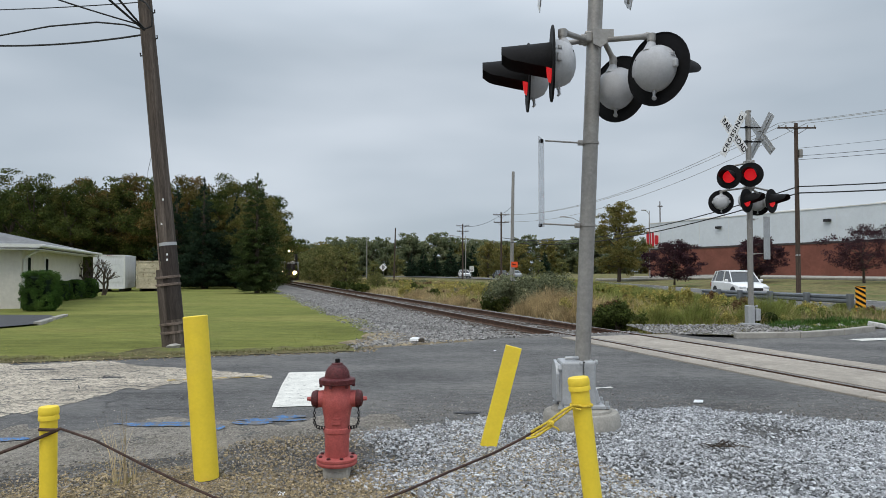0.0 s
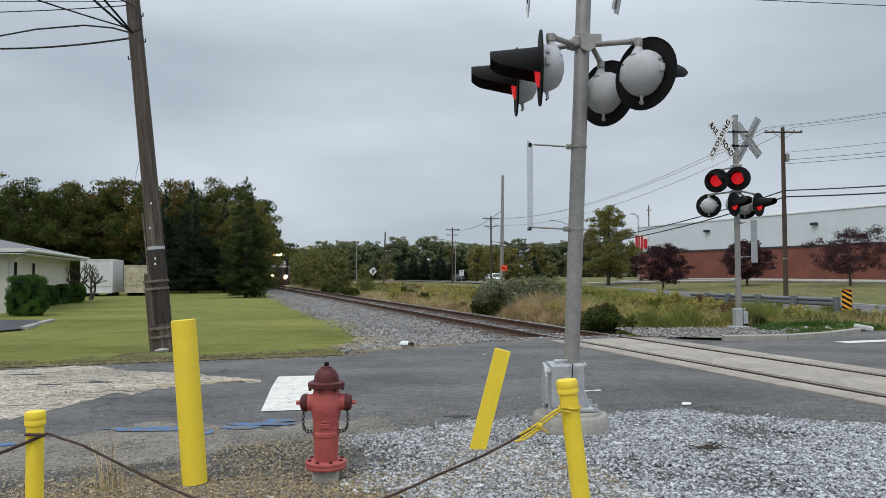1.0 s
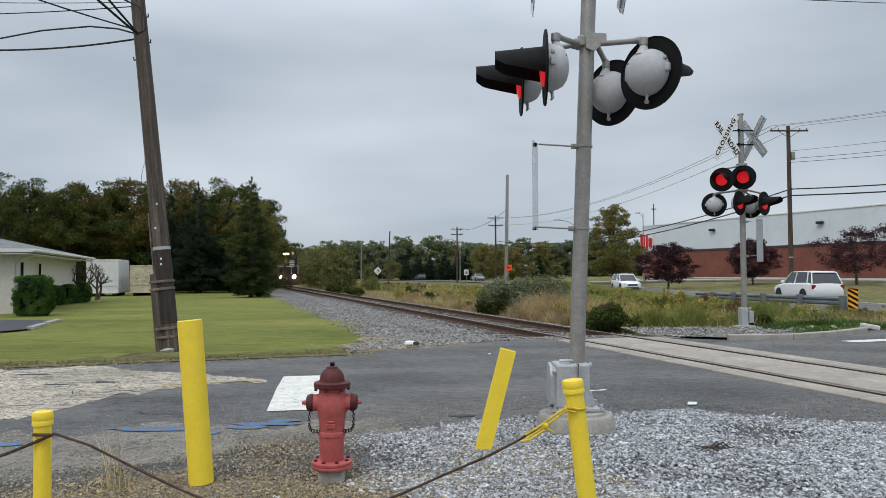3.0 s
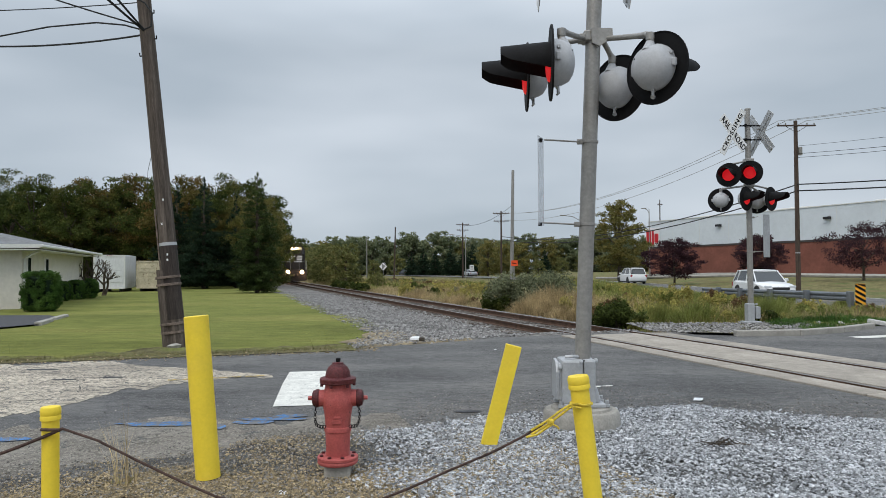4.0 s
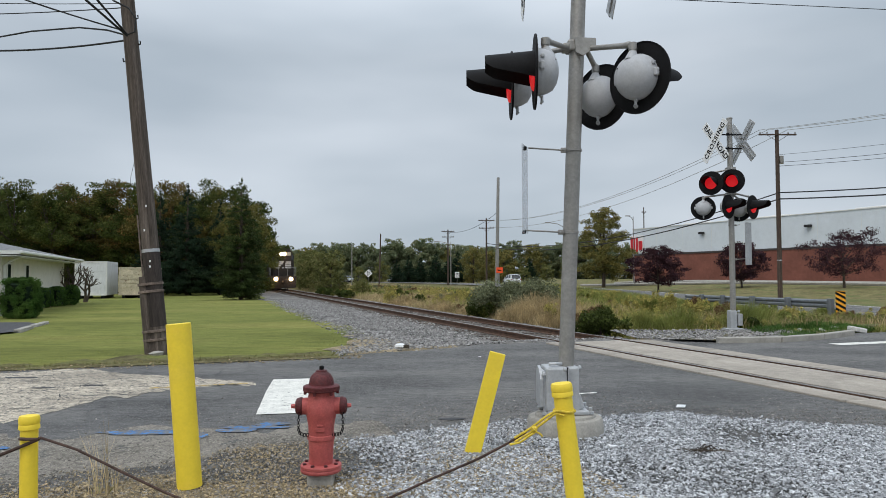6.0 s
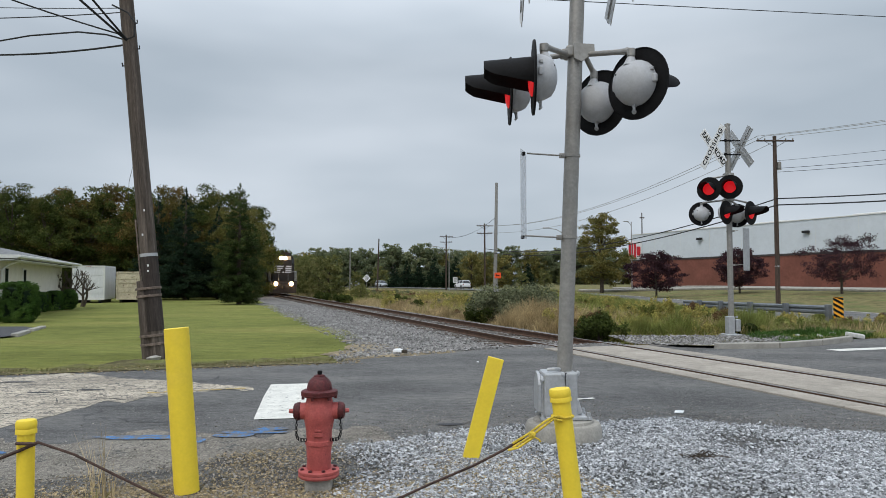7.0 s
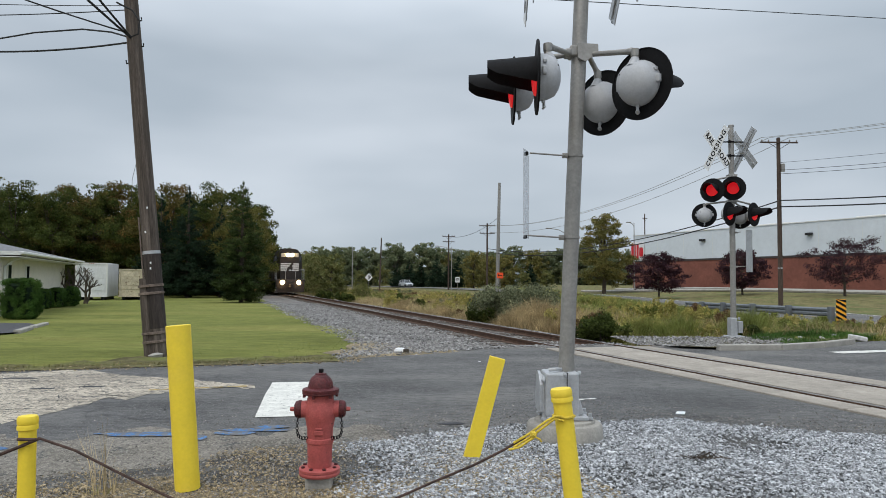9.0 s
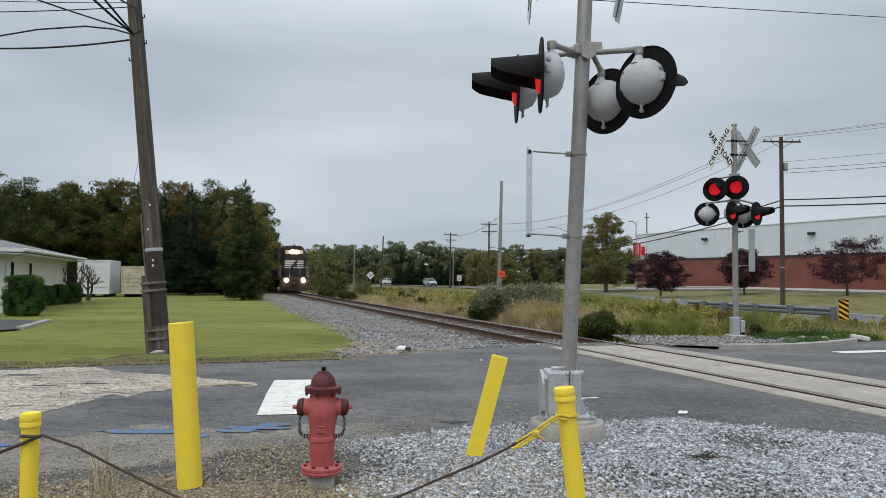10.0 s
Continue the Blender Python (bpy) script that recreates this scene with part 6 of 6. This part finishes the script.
clump(0.3, 5.42, 0.45, 0.07, GRASS_DRY, 93, 110, "low dry grass in the gravel", 0.003, 1.4)
clump(-2.10, 4.55, 0.22, 0.16, GRASS_GREEN, 91, 90, "short green tuft in the gravel", 0.003, 0.7)


def bush(x, y, w, h, mat, seed, count, label, size=0.05):
    t = thing("bush", label, "bush", pose(x, y, hill(x, y) - 0.05), "bushes by the track")
    r = random.Random(seed)
    s, c, rad = Shape(), [], []
    for k in range(22):
        a, q = r.uniform(0, 6.28), r.uniform(0.1, 0.42)
        tip = (w * q * math.cos(a), w * q * math.sin(a), h * r.uniform(0.3, 0.85) * (1 - 0.7 * q * q * 4 * 0.5))
        s.tube([(0, 0, 0), (tip[0] * 0.4, tip[1] * 0.4, tip[2] * 0.6), tip], [0.02, 0.012, 0.005], 5, False)
        c.append(tip)
        rad.append(0.17 * w * r.uniform(0.6, 1.1))
    part("stems", s, BARK, t)
    part("leaves", leaf_cloud("leaves", c, rad, count, size, mat, seed, 0, 0.2), mat, t)


bush(4.75, 19.0, 1.5, 1.12, LEAF_WOOD, 71, 8000, "low dense dark green bush by the track", 0.04)
bush(3.0, 29.8, 3.0, 1.95, LEAF_SAGE, 72, 9000, "grey-green sage-like bush by the track")
bush(4.5, 31.0, 3.0, 2.05, LEAF_SAGE, 73, 9000, "grey-green sage-like bush by the track")
bush(2.1, 29.6, 1.3, 1.0, LEAF_WOOD, 74, 2500, "dark green bush by the track")
for k, (px, dep) in enumerate(((597, 66), (612, 64), (628, 62), (643, 60), (735, 58), (605, 69), (640, 57))):
    bush((px - 784) / 1231 * dep, dep, 1.2, 0.95, LEAF_WOOD, 80 + k, 1500, "small dark bush beside the ballast", 0.07)


# ---- poles, signs and wires in the distance ----
def far_pole(x, y, h, r, arms, label, lean=0.0, mat=None):
    t = thing("utility_pole", label, "utility pole", pose(x, y, hill(x, y) - 0.3, 0, lean, 0), "utility poles in the distance")
    part("pole", Shape().tube([(0, 0, 0), (0, 0, h * 0.5), (0, 0, h)], [r, r * 0.9, r * 0.75], 12), mat or FAR_POLE, t)
    for z, w in arms:
        arm = part("crossarm", Shape().box(0, -0.12, z, w, 0.10, 0.12, None, 0.01), mat or FAR_POLE, t)
        for k in range(6):
            if k not in (2, 3):
                xx = -w / 2 + 0.1 + k * (w - 0.2) / 5
                pin = Shape().lathe([(0.03, z + 0.06), (0.06, z + 0.12), (0.04, z + 0.22)], 8, pose(xx, -0.12, 0))
                part("insulator", pin, GALVANISED, arm)
        for s in (-1, 1):
            part("brace", Shape().tube([(s * w * 0.3, -0.12, z), (0, -0.1, z - 0.55)], 0.02, 5), mat or FAR_POLE, arm)
    return t


p1 = far_pole(27.6, 54.5, 13.6, 0.19, ((13.2, 3.0),), "tall brown utility pole with one crossarm")
part("transformer", Shape().lathe([(0.17, 10.9), (0.17, 11.5), (0.1, 11.55)], 14, pose(0.32, 0, 0)), GALVANISED, p1, "small grey transformer")
part("pole_band", Shape().lathe([(0.18, 3.2), (0.18, 3.3)], 14), ALUMINIUM, p1)
far_pole((817 - 784) / 1231 * 130, 130, 10.6, 0.16, ((10.2, 2.4), (9.2, 2.2)), "brown utility pole with two crossarms")
far_pole((885 - 784) / 1231 * 112, 112, 11.2, 0.16, ((10.8, 2.6), (9.6, 2.4)), "brown utility pole with two crossarms")
far_pole((696 - 784) / 1231 * 120, 120, 9.2, 0.14, (), "plain leaning brown pole", 1.5)
far_pole((648 - 784) / 1231 * 120, 120, 7.5, 0.10, (), "slim pale metal pole", 0, GALVANISED)
far_pole((903 - 784) / 1231 * 110, 110, 17.5, 0.30, (), "tall grey steel transmission pole", 1.0, GALVANISED)
far_pole((1165 - 784) / 1231 * 140, 140, 15.0, 0.13, ((14.0, 1.0),), "slim distant utility pole")


def street_lamp(x, y, h, reach, label):
    t = thing("street_lamp", label, "street lamp", pose(x, y, hill(x, y) - 0.1), "street lamps")
    part("pole", Shape().tube([(0, 0, 0), (0, 0, h)], [0.1, 0.06], 10), GALVANISED, t)
    part("arm", Shape().tube([(0, 0, h - 0.6), (reach * 0.4, 0, h - 0.1), (reach, 0, h + 0.1)], 0.045, 8), GALVANISED, t)
    part("lamp_head", Shape().box(reach, 0, h + 0.08, 0.75, 0.3, 0.14, None, 0.05), GALVANISED, t)


street_lamp((822 - 784) / 1231 * 128, 128, 8.0, -2.6, "grey street lamp reaching over the highway")
street_lamp((1024 - 784) / 1231 * 90, 90, 8.6, -2.2, "grey street lamp reaching over the highway")
street_lamp((1146 - 784) / 1231 * 105, 105, 10.4, -0.8, "grey street lamp at the store drive")

ORANGE_SIGN = material("orange sign", (0.85, 0.09, 0.02), 0.5, vary=0.03, bump=0, glow=None)


def road_sign(px, py, dep, w, h, mat, label, diamond=False, bars=(), name="road_sign"):
    x, z = (px - 784) / 1231 * dep, 1.4 + (480 - py) / 1231 * dep
    g = hill(x, dep) - 0.1
    t = thing(name, label, "road sign", pose(x, dep, g), "road signs")
    part("post", Shape().tube([(0, 0.03, 0), (0, 0.03, z - g)], 0.035, 8), GALVANISED, t)
    p = part("plate", Shape().box(0, 0, 0, w, 0.01, h, None, 0.003), mat, t, "", pose(0, 0, z - g, 0, 45 if diamond else 0, 0))
    for (bx, bz, bw, bh) in bars:
        part("mark", Shape().box(bx, -0.009, bz, bw, 0.006, bh), BLACK, p, "", Matrix.Rotation(radians(-45), 4, "Y") if diamond else None)


road_sign(677, 473, 95, 0.76, 0.76, SIGN_WHITE, "white diamond road sign with plain black marks", True, ((-0.08, 0, 0.07, 0.7), (0.08, 0.0, 0.10, 0.5), (0.22, 0.05, 0.07, 0.25)))
road_sign(908, 468, 92, 0.85, 0.75, ORANGE_SIGN, "bright orange sign with plain dark marks", False, ((0, -0.02, 0.5, 0.1), (-0.2, 0.1, 0.1, 0.1)))
road_sign(833, 476, 120, 0.75, 0.95, SIGN_WHITE, "small white road sign with plain dark bars", False, ((0, 0.2, 0.5, 0.1), (0, 0.0, 0.5, 0.1), (0, -0.2, 0.5, 0.1)))
# wires of the far pole line
TOP = Vector((27.6, 54.4, 13.0))
ENDS = ((9.2, 112, 10.6), (9.2, 112, 10.6), (9.2, 112, 9.4))
for k, (dx, e) in enumerate(zip((-1.4, -0.8, 0.8), ENDS)):
    cable(sag(TOP + Vector((dx, 0, 0)), Vector(e) + Vector((dx * 0.6, 0, 0)), 2.2), 0.020, "overhead_wire", "thin grey overhead wire between poles", GALVANISED)
    cable(sag(TOP + Vector((dx, 0, 0)), (46 + dx, 30, 13.4), 0.6), 0.016, "overhead_wire", "thin grey overhead wire between poles", GALVANISED)
for z, r, low in ((8.0, 0.045, 0.5), (7.5, 0.05, 0.5), (10.4, 0.016, 0.5), (10.1, 0.016, 0.5), (11.0, 0.012, 0.4)):
    cable(sag((27.6, 54.3, z), (46, 30, z * 1.0), low), r)
    if r > 0.03:
        cable(sag((27.6, 54.3, z), (9.2, 112, z - 1.2), 1.9), r)
cable(sag((10.6, 110, 11.5), (3.5, 130, 9.8), 1.0), 0.03)
far_pole(46, 30, 13.9, 0.18, ((13.5, 3.0),), "tall brown utility pole with one crossarm")
cable(sag((-5.75, 13.1, 7.2), (46, 30, 12.3), 0.1), 0.010)

# ---- the store ----
METAL_WALL = material("pale blue-grey metal wall", (0.60, 0.645, 0.69), 0.6, vary=0.04, scale=0.3, fine=10, bump=0.03)
BRICK_FAR = material("red brick wall", (0.20, 0.075, 0.055), 0.9, vary=0.15, scale=0.4, fine=12, bump=0.2)
COPING = material("dark coping", (0.06, 0.05, 0.048), 0.8)
SIGN_RED = material("red sign letters", (0.55, 0.02, 0.03), 0.5, vary=0.03, bump=0)
S0, S1 = Vector((36.4, 124.5, 0)), Vector((62.0, 70.5, 0))
SL = (S1 - S0).length
store = thing("store_building", "large store with red brick base and pale metal upper wall", "building", pose(S0.x, S0.y, 0, 0, 0, math.degrees(math.atan2(S1.y - S0.y, S1.x - S0.x))))
part("brick_base", Shape().box(SL / 2, 15, 2.6, SL, 30, 5.2), BRICK_FAR, store, "red brick lower wall")
part("coping", Shape().box(SL / 2, 14.95, 5.25, SL + 0.06, 30.1, 0.28), COPING, store, "dark band above the brick")
part("upper_wall", Shape().box(SL / 2, 15.1, 7.6, SL, 30, 4.5), METAL_WALL, store, "pale metal upper wall")
part("roof_edge", Shape().box(SL / 2, 15.1, 9.88, SL + 0.2, 30.2, 0.12), FASCIA, store, "pale roof edge")
for k in range(1, 10):
    part("panel_joint", Shape().box(SL * k / 10, 0.085, 7.6, 0.03, 0.02, 4.4), FASCIA, store)
for q in (0.14, 0.40, 0.66):
    part("rooftop_unit", Shape().box(SL * q, 8, 10.3, 5.5, 2.5, 0.9, None, 0.05), FASCIA, store, "pale rooftop unit")
for q, z in ((0.27, 8.3), (0.58, 8.2)):
    part("wall_lamp", Shape().box(SL * q, -0.2, z, 0.9, 0.5, 0.35, None, 0.05), PLASTIC, store, "dark wall lamp")
sgn = part("sign_board", Shape().box(1.2, -0.05, 7.2, 3.4, 0.1, 3.1, None, 0.02), SIGN_WHITE, store, "white sign with plain red shapes")
part("sign_shape", Shape().box(0.35, -0.16, 7.2, 0.95, 0.12, 2.4, None, 0.2).box(1.35, -0.16, 7.0, 0.45, 0.12, 2.5, None, 0.1).box(2.3, -0.16, 6.9, 0.75, 0.12, 1.6, None, 0.2), SIGN_RED, sgn, "plain red sign shapes")
drv = [(24.5 + 27.5 * k / 24 + 4.5 * e, 112 - 57 * k / 24 + 2 * e) for k in range(25) for e in (0, 1)]
setting("pavement", Shape().add([(x, y, hill(x, y) + 0.14) for x, y in drv], [(2 * k, 2 * k + 2, 2 * k + 3, 2 * k + 1) for k in range(24)]), CONCRETE, "pale drive in front of the store", "pavement")
for a, b in (((24.4, 112), (51.9, 55)), ((30.5, 114.5), (57.5, 57.5))):
    line = [(a[0] + (b[0] - a[0]) * k / 24, a[1] + (b[1] - a[1]) * k / 24) for k in range(25)]
    tagged(part("kerb", Shape().tube([(x, y, hill(x, y) + 0.12) for x, y in line], 0.2, 6), CONCRETE), "pale kerb of the store drive", "kerb", "", "structure")

# ---- loose stone and grass, last ----
def gravel_place(lo, hi, left, right, keep, ymin=3.9):
    def place(r, n):
        out = []
        while len(out) < n:
            v, u = r.uniform(left, right), r.uniform(lo, hi)
            edge = near_edge(v) + 0.12 * noise.noise((u * 4, v * 4, 1)) + r.normal() * 0.06
            if u < edge and r.random() < keep(u, v):
                x, y, _ = uv(u, v)
                if y > ymin:
                    out.append((x, y, 0.019 + 0.015 * noise.noise((x * 2, y * 2, 3))))
        return np.array(out)
    return place


def grey_keep(u, v):
    return smooth((v - 0.9 + 0.6 * noise.noise((u * 1.2, v * 1.2, 5))) / 0.9) * (1 - 0.8 * math.exp(-((u - 4.91) / 0.30) ** 2 - ((v - 4.51) / 0.42) ** 2)) * (0.5 + 0.5 * smooth(0.75 + 1.3 * noise.noise((u * 0.9, v * 0.9, 9))))


def tan_keep(u, v):
    return smooth(0.35 + (5.2 - u) * 0.45 + 0.9 * noise.noise((u * 1.1, v * 1.1, 21))) * smooth((v + 1.9) / 0.7)


tagged(part("gravel", stones("gravel", 78000, gravel_place(2.6, 6.6, 0.2, 8.6, grey_keep), 0.011, 0.034, STONE, 101), STONE), "loose blue-grey crushed gravel", "gravel", "", "stuff")
tagged(part("gravel", stones("gravel", 30000, gravel_place(2.6, 6.2, -1.9, 2.6, tan_keep), 0.007, 0.021, TAN_STONE, 102), TAN_STONE), "loose tan pebbles and grit", "gravel", "", "stuff")
tagged(part("gravel", stones("gravel", 16000, gravel_place(2.6, 6.4, -2.6, 2.6, lambda u, v: 0.95), 0.007, 0.024, GRIT_STONE, 103), GRIT_STONE), "loose grey pebbles among grit", "gravel", "", "stuff")


tagged(part("gravel", stones("gravel", 9000, gravel_place(-7.5, 4.2, -3.2, 11.5, lambda u, v: 0.9, -8), 0.02, 0.06, STONE, 108), STONE), "loose grey gravel spread thinly", "gravel", "", "stuff")


def ballast_place(r, n):
    u = 12.2 + 36 * r.random(n) ** 1.5
    v = np.where(r.random(n) < 0.72, r.uniform(2.2, 7.0, n), r.uniform(7.0, 10.8, n))
    keep = (v > 3.0 + 0.7 * r.random(n) - 1.2 * np.clip(1 - (u - 12.4) / 3.2, 0, 1)) & (u > 12.3 + 0.31 * (np.clip(v, 1.6, 6) - 1.6) + 0.15 * r.normal(size=n))
    u, v = u[keep], v[keep]
    z = np.array([0.014 + bed_height(a, b) for a, b in zip(u, v)])
    return np.stack([v * TC - u * TS, v * TS + u * TC, z], -1)


tagged(part("ballast", stones("ballast", 42000, ballast_place, 0.03, 0.080, BALLAST_STONE, 104), BALLAST_STONE), "loose grey ballast stones along the track", "ballast", "", "stuff")
kerbside = lambda r, n: np.array([(x, y, 0.045) for x, y in zip(r.uniform(4.6, 8.9, n), 14.7 + 3.0 * r.random(n) ** 1.3) if y > 14.85 + 0.42 * max(0, x - 7.2) + 0.3 * max(0, 6.0 - x)])
tagged(part("gravel", stones("gravel", 5200, kerbside, 0.025, 0.075, BALLAST_STONE, 105), BALLAST_STONE), "loose gravel round the far signal", "gravel", "", "stuff")


def lawn_places(n, seed):
    r = np.random.default_rng(seed)
    u = 12.25 + 7 * r.random(n) ** 1.6
    v = 3.4 - 1.5 * np.clip(1 - (u - 12) / 3, 0, 1) - 17 * r.random(n)
    x, y = v * TC - u * TS, v * TS + u * TC
    keep = (x > -10.2) | (y < 15.5) | (y > 23.5)
    return np.stack([x, y, np.full(n, -0.025)], -1)[keep]


tagged(part("lawn_grass", blades("lawn_grass", lawn_places(26000, 5), 0.016, 0.004, 1.6, GRASS_LAWN, 6), GRASS_LAWN), "short mown lawn grass", "grass", "", "stuff")
r9 = np.random.default_rng(9)
eu = LAWN_EDGE - 0.05 + np.abs(r9.normal(size=5000)) * 0.25
ev = 2.4 - 17 * r9.random(5000)
tagged(part("edge_grass", blades("edge_grass", np.stack([ev * TC - eu * TS, ev * TS + eu * TC, np.full(5000, -0.01)], -1), 0.06, 0.004, 1.2, GRASS_EDGE, 7), GRASS_EDGE), "dry straggling grass along the road edge", "grass", "", "stuff")


def grit_place(r, n):
    v = r.uniform(-3.5, 9.0, n)
    u = np.array([near_edge(a) for a in v]) + np.abs(r.normal(size=n)) * 0.8 - 0.1
    keep = (u < 9) & (v < 6.5)
    u, v = u[keep], v[keep]
    return np.stack([v * TC - u * TS, v * TS + u * TC, np.full(len(u), 0.0)], -1)


tagged(part("grit", stones("grit", 17000, grit_place, 0.006, 0.022, GRIT_STONE, 106), GRIT_STONE), "loose grit scattered over the asphalt edge", "gravel", "", "stuff")
edge_place = lambda r, n: np.stack([(vv := 2.6 - 18 * r.random(n)) * TC - (uu := 12.25 + 0.18 * r.normal(size=n)) * TS, vv * TS + uu * TC, np.full(n, 0.0)], -1)
tagged(part("grit", stones("grit", 5000, edge_place, 0.01, 0.045, TAN_STONE, 107), TAN_STONE), "tan grit along the lawn edge", "gravel", "", "stuff")
# herbs of the ditch, in four kinds that repeat
HERBS = []
for k, (mat, w, h, size) in enumerate(((LEAF_HERB, 1.2, 0.85, 0.032), (LEAF_BROWN, 1.0, 0.8, 0.03), (GRASS_GREEN, 1.2, 0.6, 0.036), (LEAF_WOOD, 0.9, 0.6, 0.036))):
    r = random.Random(200 + k)
    c = [(w * r.uniform(-0.4, 0.4), w * r.uniform(-0.4, 0.4), h * r.uniform(0.1, 0.9)) for _ in range(26)]
    HERBS.append((leaf_cloud("leaves", c, [0.13 * w * r.uniform(0.5, 1.2) for _ in c], 2600, size, mat, 200 + k, 0, 0.1), ("yellowing bushy herb in the ditch", "dead brown herb in the ditch", "green leafy weed in the ditch", "dark green weed in the ditch")[k]))
r = random.Random(77)
for k in range(150):
    u, v = 15.5 + 34 * r.random() ** 1.4, r.uniform(11.6, 25)
    n_ = noise.noise((u * 0.25, v * 0.25, 4)) + r.uniform(-0.25, 0.25)
    pick = 2 if n_ < -0.15 else 0 if n_ < 0.12 else 1 if r.random() < 0.6 else 0
    if r.random() < 0.07:
        pick = 3
    x, y, _ = uv(u, v)
    s_ = r.uniform(0.5, 1.1) * (0.75 if v > 18 else 1.0)
    t = thing("weed", HERBS[pick][1], "weed", pose(x, y, hill(x, y) - 0.06, 0, 0, r.uniform(0, 360)), "weeds of the ditch")
    part("leaves", HERBS[pick][0], None, t).matrix_basis = Matrix.Diagonal((s_, s_, s_ * r.uniform(0.7, 1.3), 1))
# herbs farther along the ditch
FAR_HERBS = []
for k, (mat, w, h) in enumerate(((LEAF_HERB, 1.6, 0.8), (LEAF_BROWN, 1.5, 0.75), (GRASS_GREEN, 1.8, 0.7), (LEAF_SAGE, 1.7, 0.8))):
    q = random.Random(300 + k)
    c = [(w * q.uniform(-0.45, 0.45), w * q.uniform(-0.45, 0.45), h * q.uniform(0.1, 0.9)) for _ in range(22)]
    FAR_HERBS.append((leaf_cloud("leaves", c, [0.12 * w * q.uniform(0.5, 1.2) for _ in c], 900, 0.065, mat, 300 + k, 0, 0.1), ("yellowing herb beyond the railway", "dead brown herb beyond the railway", "green weed beyond the railway", "grey-green weed beyond the railway")[k]))
for k in range(110):
    u, v = 44 + 62 * r.random(), r.uniform(13.2, 27)
    n_ = noise.noise((u * 0.1, v * 0.15, 8)) + r.uniform(-0.3, 0.3)
    pick = 2 if n_ < -0.12 else 3 if n_ < 0.02 else 1 if n_ < 0.18 else 0
    x, y, _ = uv(u, v)
    s_ = r.uniform(0.5, 0.95)
    t = thing("weed", FAR_HERBS[pick][1], "weed", pose(x, y, hill(x, y) - 0.08, 0, 0, r.uniform(0, 360)), "weeds beyond the railway")
    part("leaves", FAR_HERBS[pick][0], None, t).matrix_basis = Matrix.Diagonal((s_ * 1.2, s_ * 1.2, s_ * r.uniform(0.6, 1.1), 1))
# a taller fringe of herbs on the highway verge
for k in range(70):
    y = r.uniform(46, 80)
    x = lane_at(y)[0] - r.uniform(3.9, 5.6)
    pick = r.choice((0, 0, 2, 2, 3, 1))
    s_ = r.uniform(0.75, 1.2)
    t = thing("weed", HERBS[pick][1].replace("in the ditch", "on the highway verge"), "weed", pose(x, y, hill(x, y) - 0.08, 0, 0, r.uniform(0, 360)), "weeds of the verge")
    part("leaves", HERBS[pick][0], None, t).matrix_basis = Matrix.Diagonal((s_ * 1.3, s_ * 1.3, s_, 1))


def motions():
    rows = []
    for t in (0.0, 2.5, 5.0, 7.5, 10.0):
        u = 94.5 - 2.33 * t
        x, y, _ = uv(u, 7.93)
        rows.append((t, pose(x, y, 0.03, 0, 0, TURN)))
    walk(loco, rows)
    turn = math.degrees(2.33 / 0.51)
    for w, at in LOCO_WHEELS:
        walk(w, [(t, at @ pose(0, 0, 0, turn * t, 0, 0)) for t in [0.5 * k for k in range(21)]])
    # cars by the place they have reached along the highway: (seconds, y)
    for (car, wheels), shift, way, rows in (
            (suv_white, 0.0, 1, ((0, 42), (0.3, 34.3), (0.6, 26.5), (1.0, 16), (3, -36), (10, -210))),
            (suv_small, 0.0, 1, ((0, 143), (1.0, 117), (2.5, 78), (3.8, 44), (4.1, 36), (4.4, 28), (5.0, 12), (7, -40), (10, -118))),
            (car_far, 0.0, 1, ((0, 268), (5.5, 216), (7.0, 181), (8.0, 177.5), (8.8, 171), (9.6, 162.5), (10.0, 155))),
            (car_dark, 4.0, -1, ((0, 133), (1.0, 151), (2.0, 163), (4, 186), (7, 218), (10, 250))),
            (car_grey, 4.0, -1, ((0, 125), (2.5, 141), (4.0, 150), (5.5, 174), (7.0, 206), (10, 255))),
            (suv_far, 4.0, -1, ((0, -60), (2.6, 22), (3.8, 72), (4.5, 85), (5.5, 104), (7.0, 145.5), (7.6, 157), (8.36, 172), (9.2, 183.5), (10.0, 189)))):
        keys = []
        for t, y in rows:
            x, a = lane_at(y, shift)
            keys.append((t, pose(x, y, road_height(y) + 0.01, 0, 0, -math.degrees(a) + (0 if way > 0 else 180))))
        walk(car, keys)


motions()
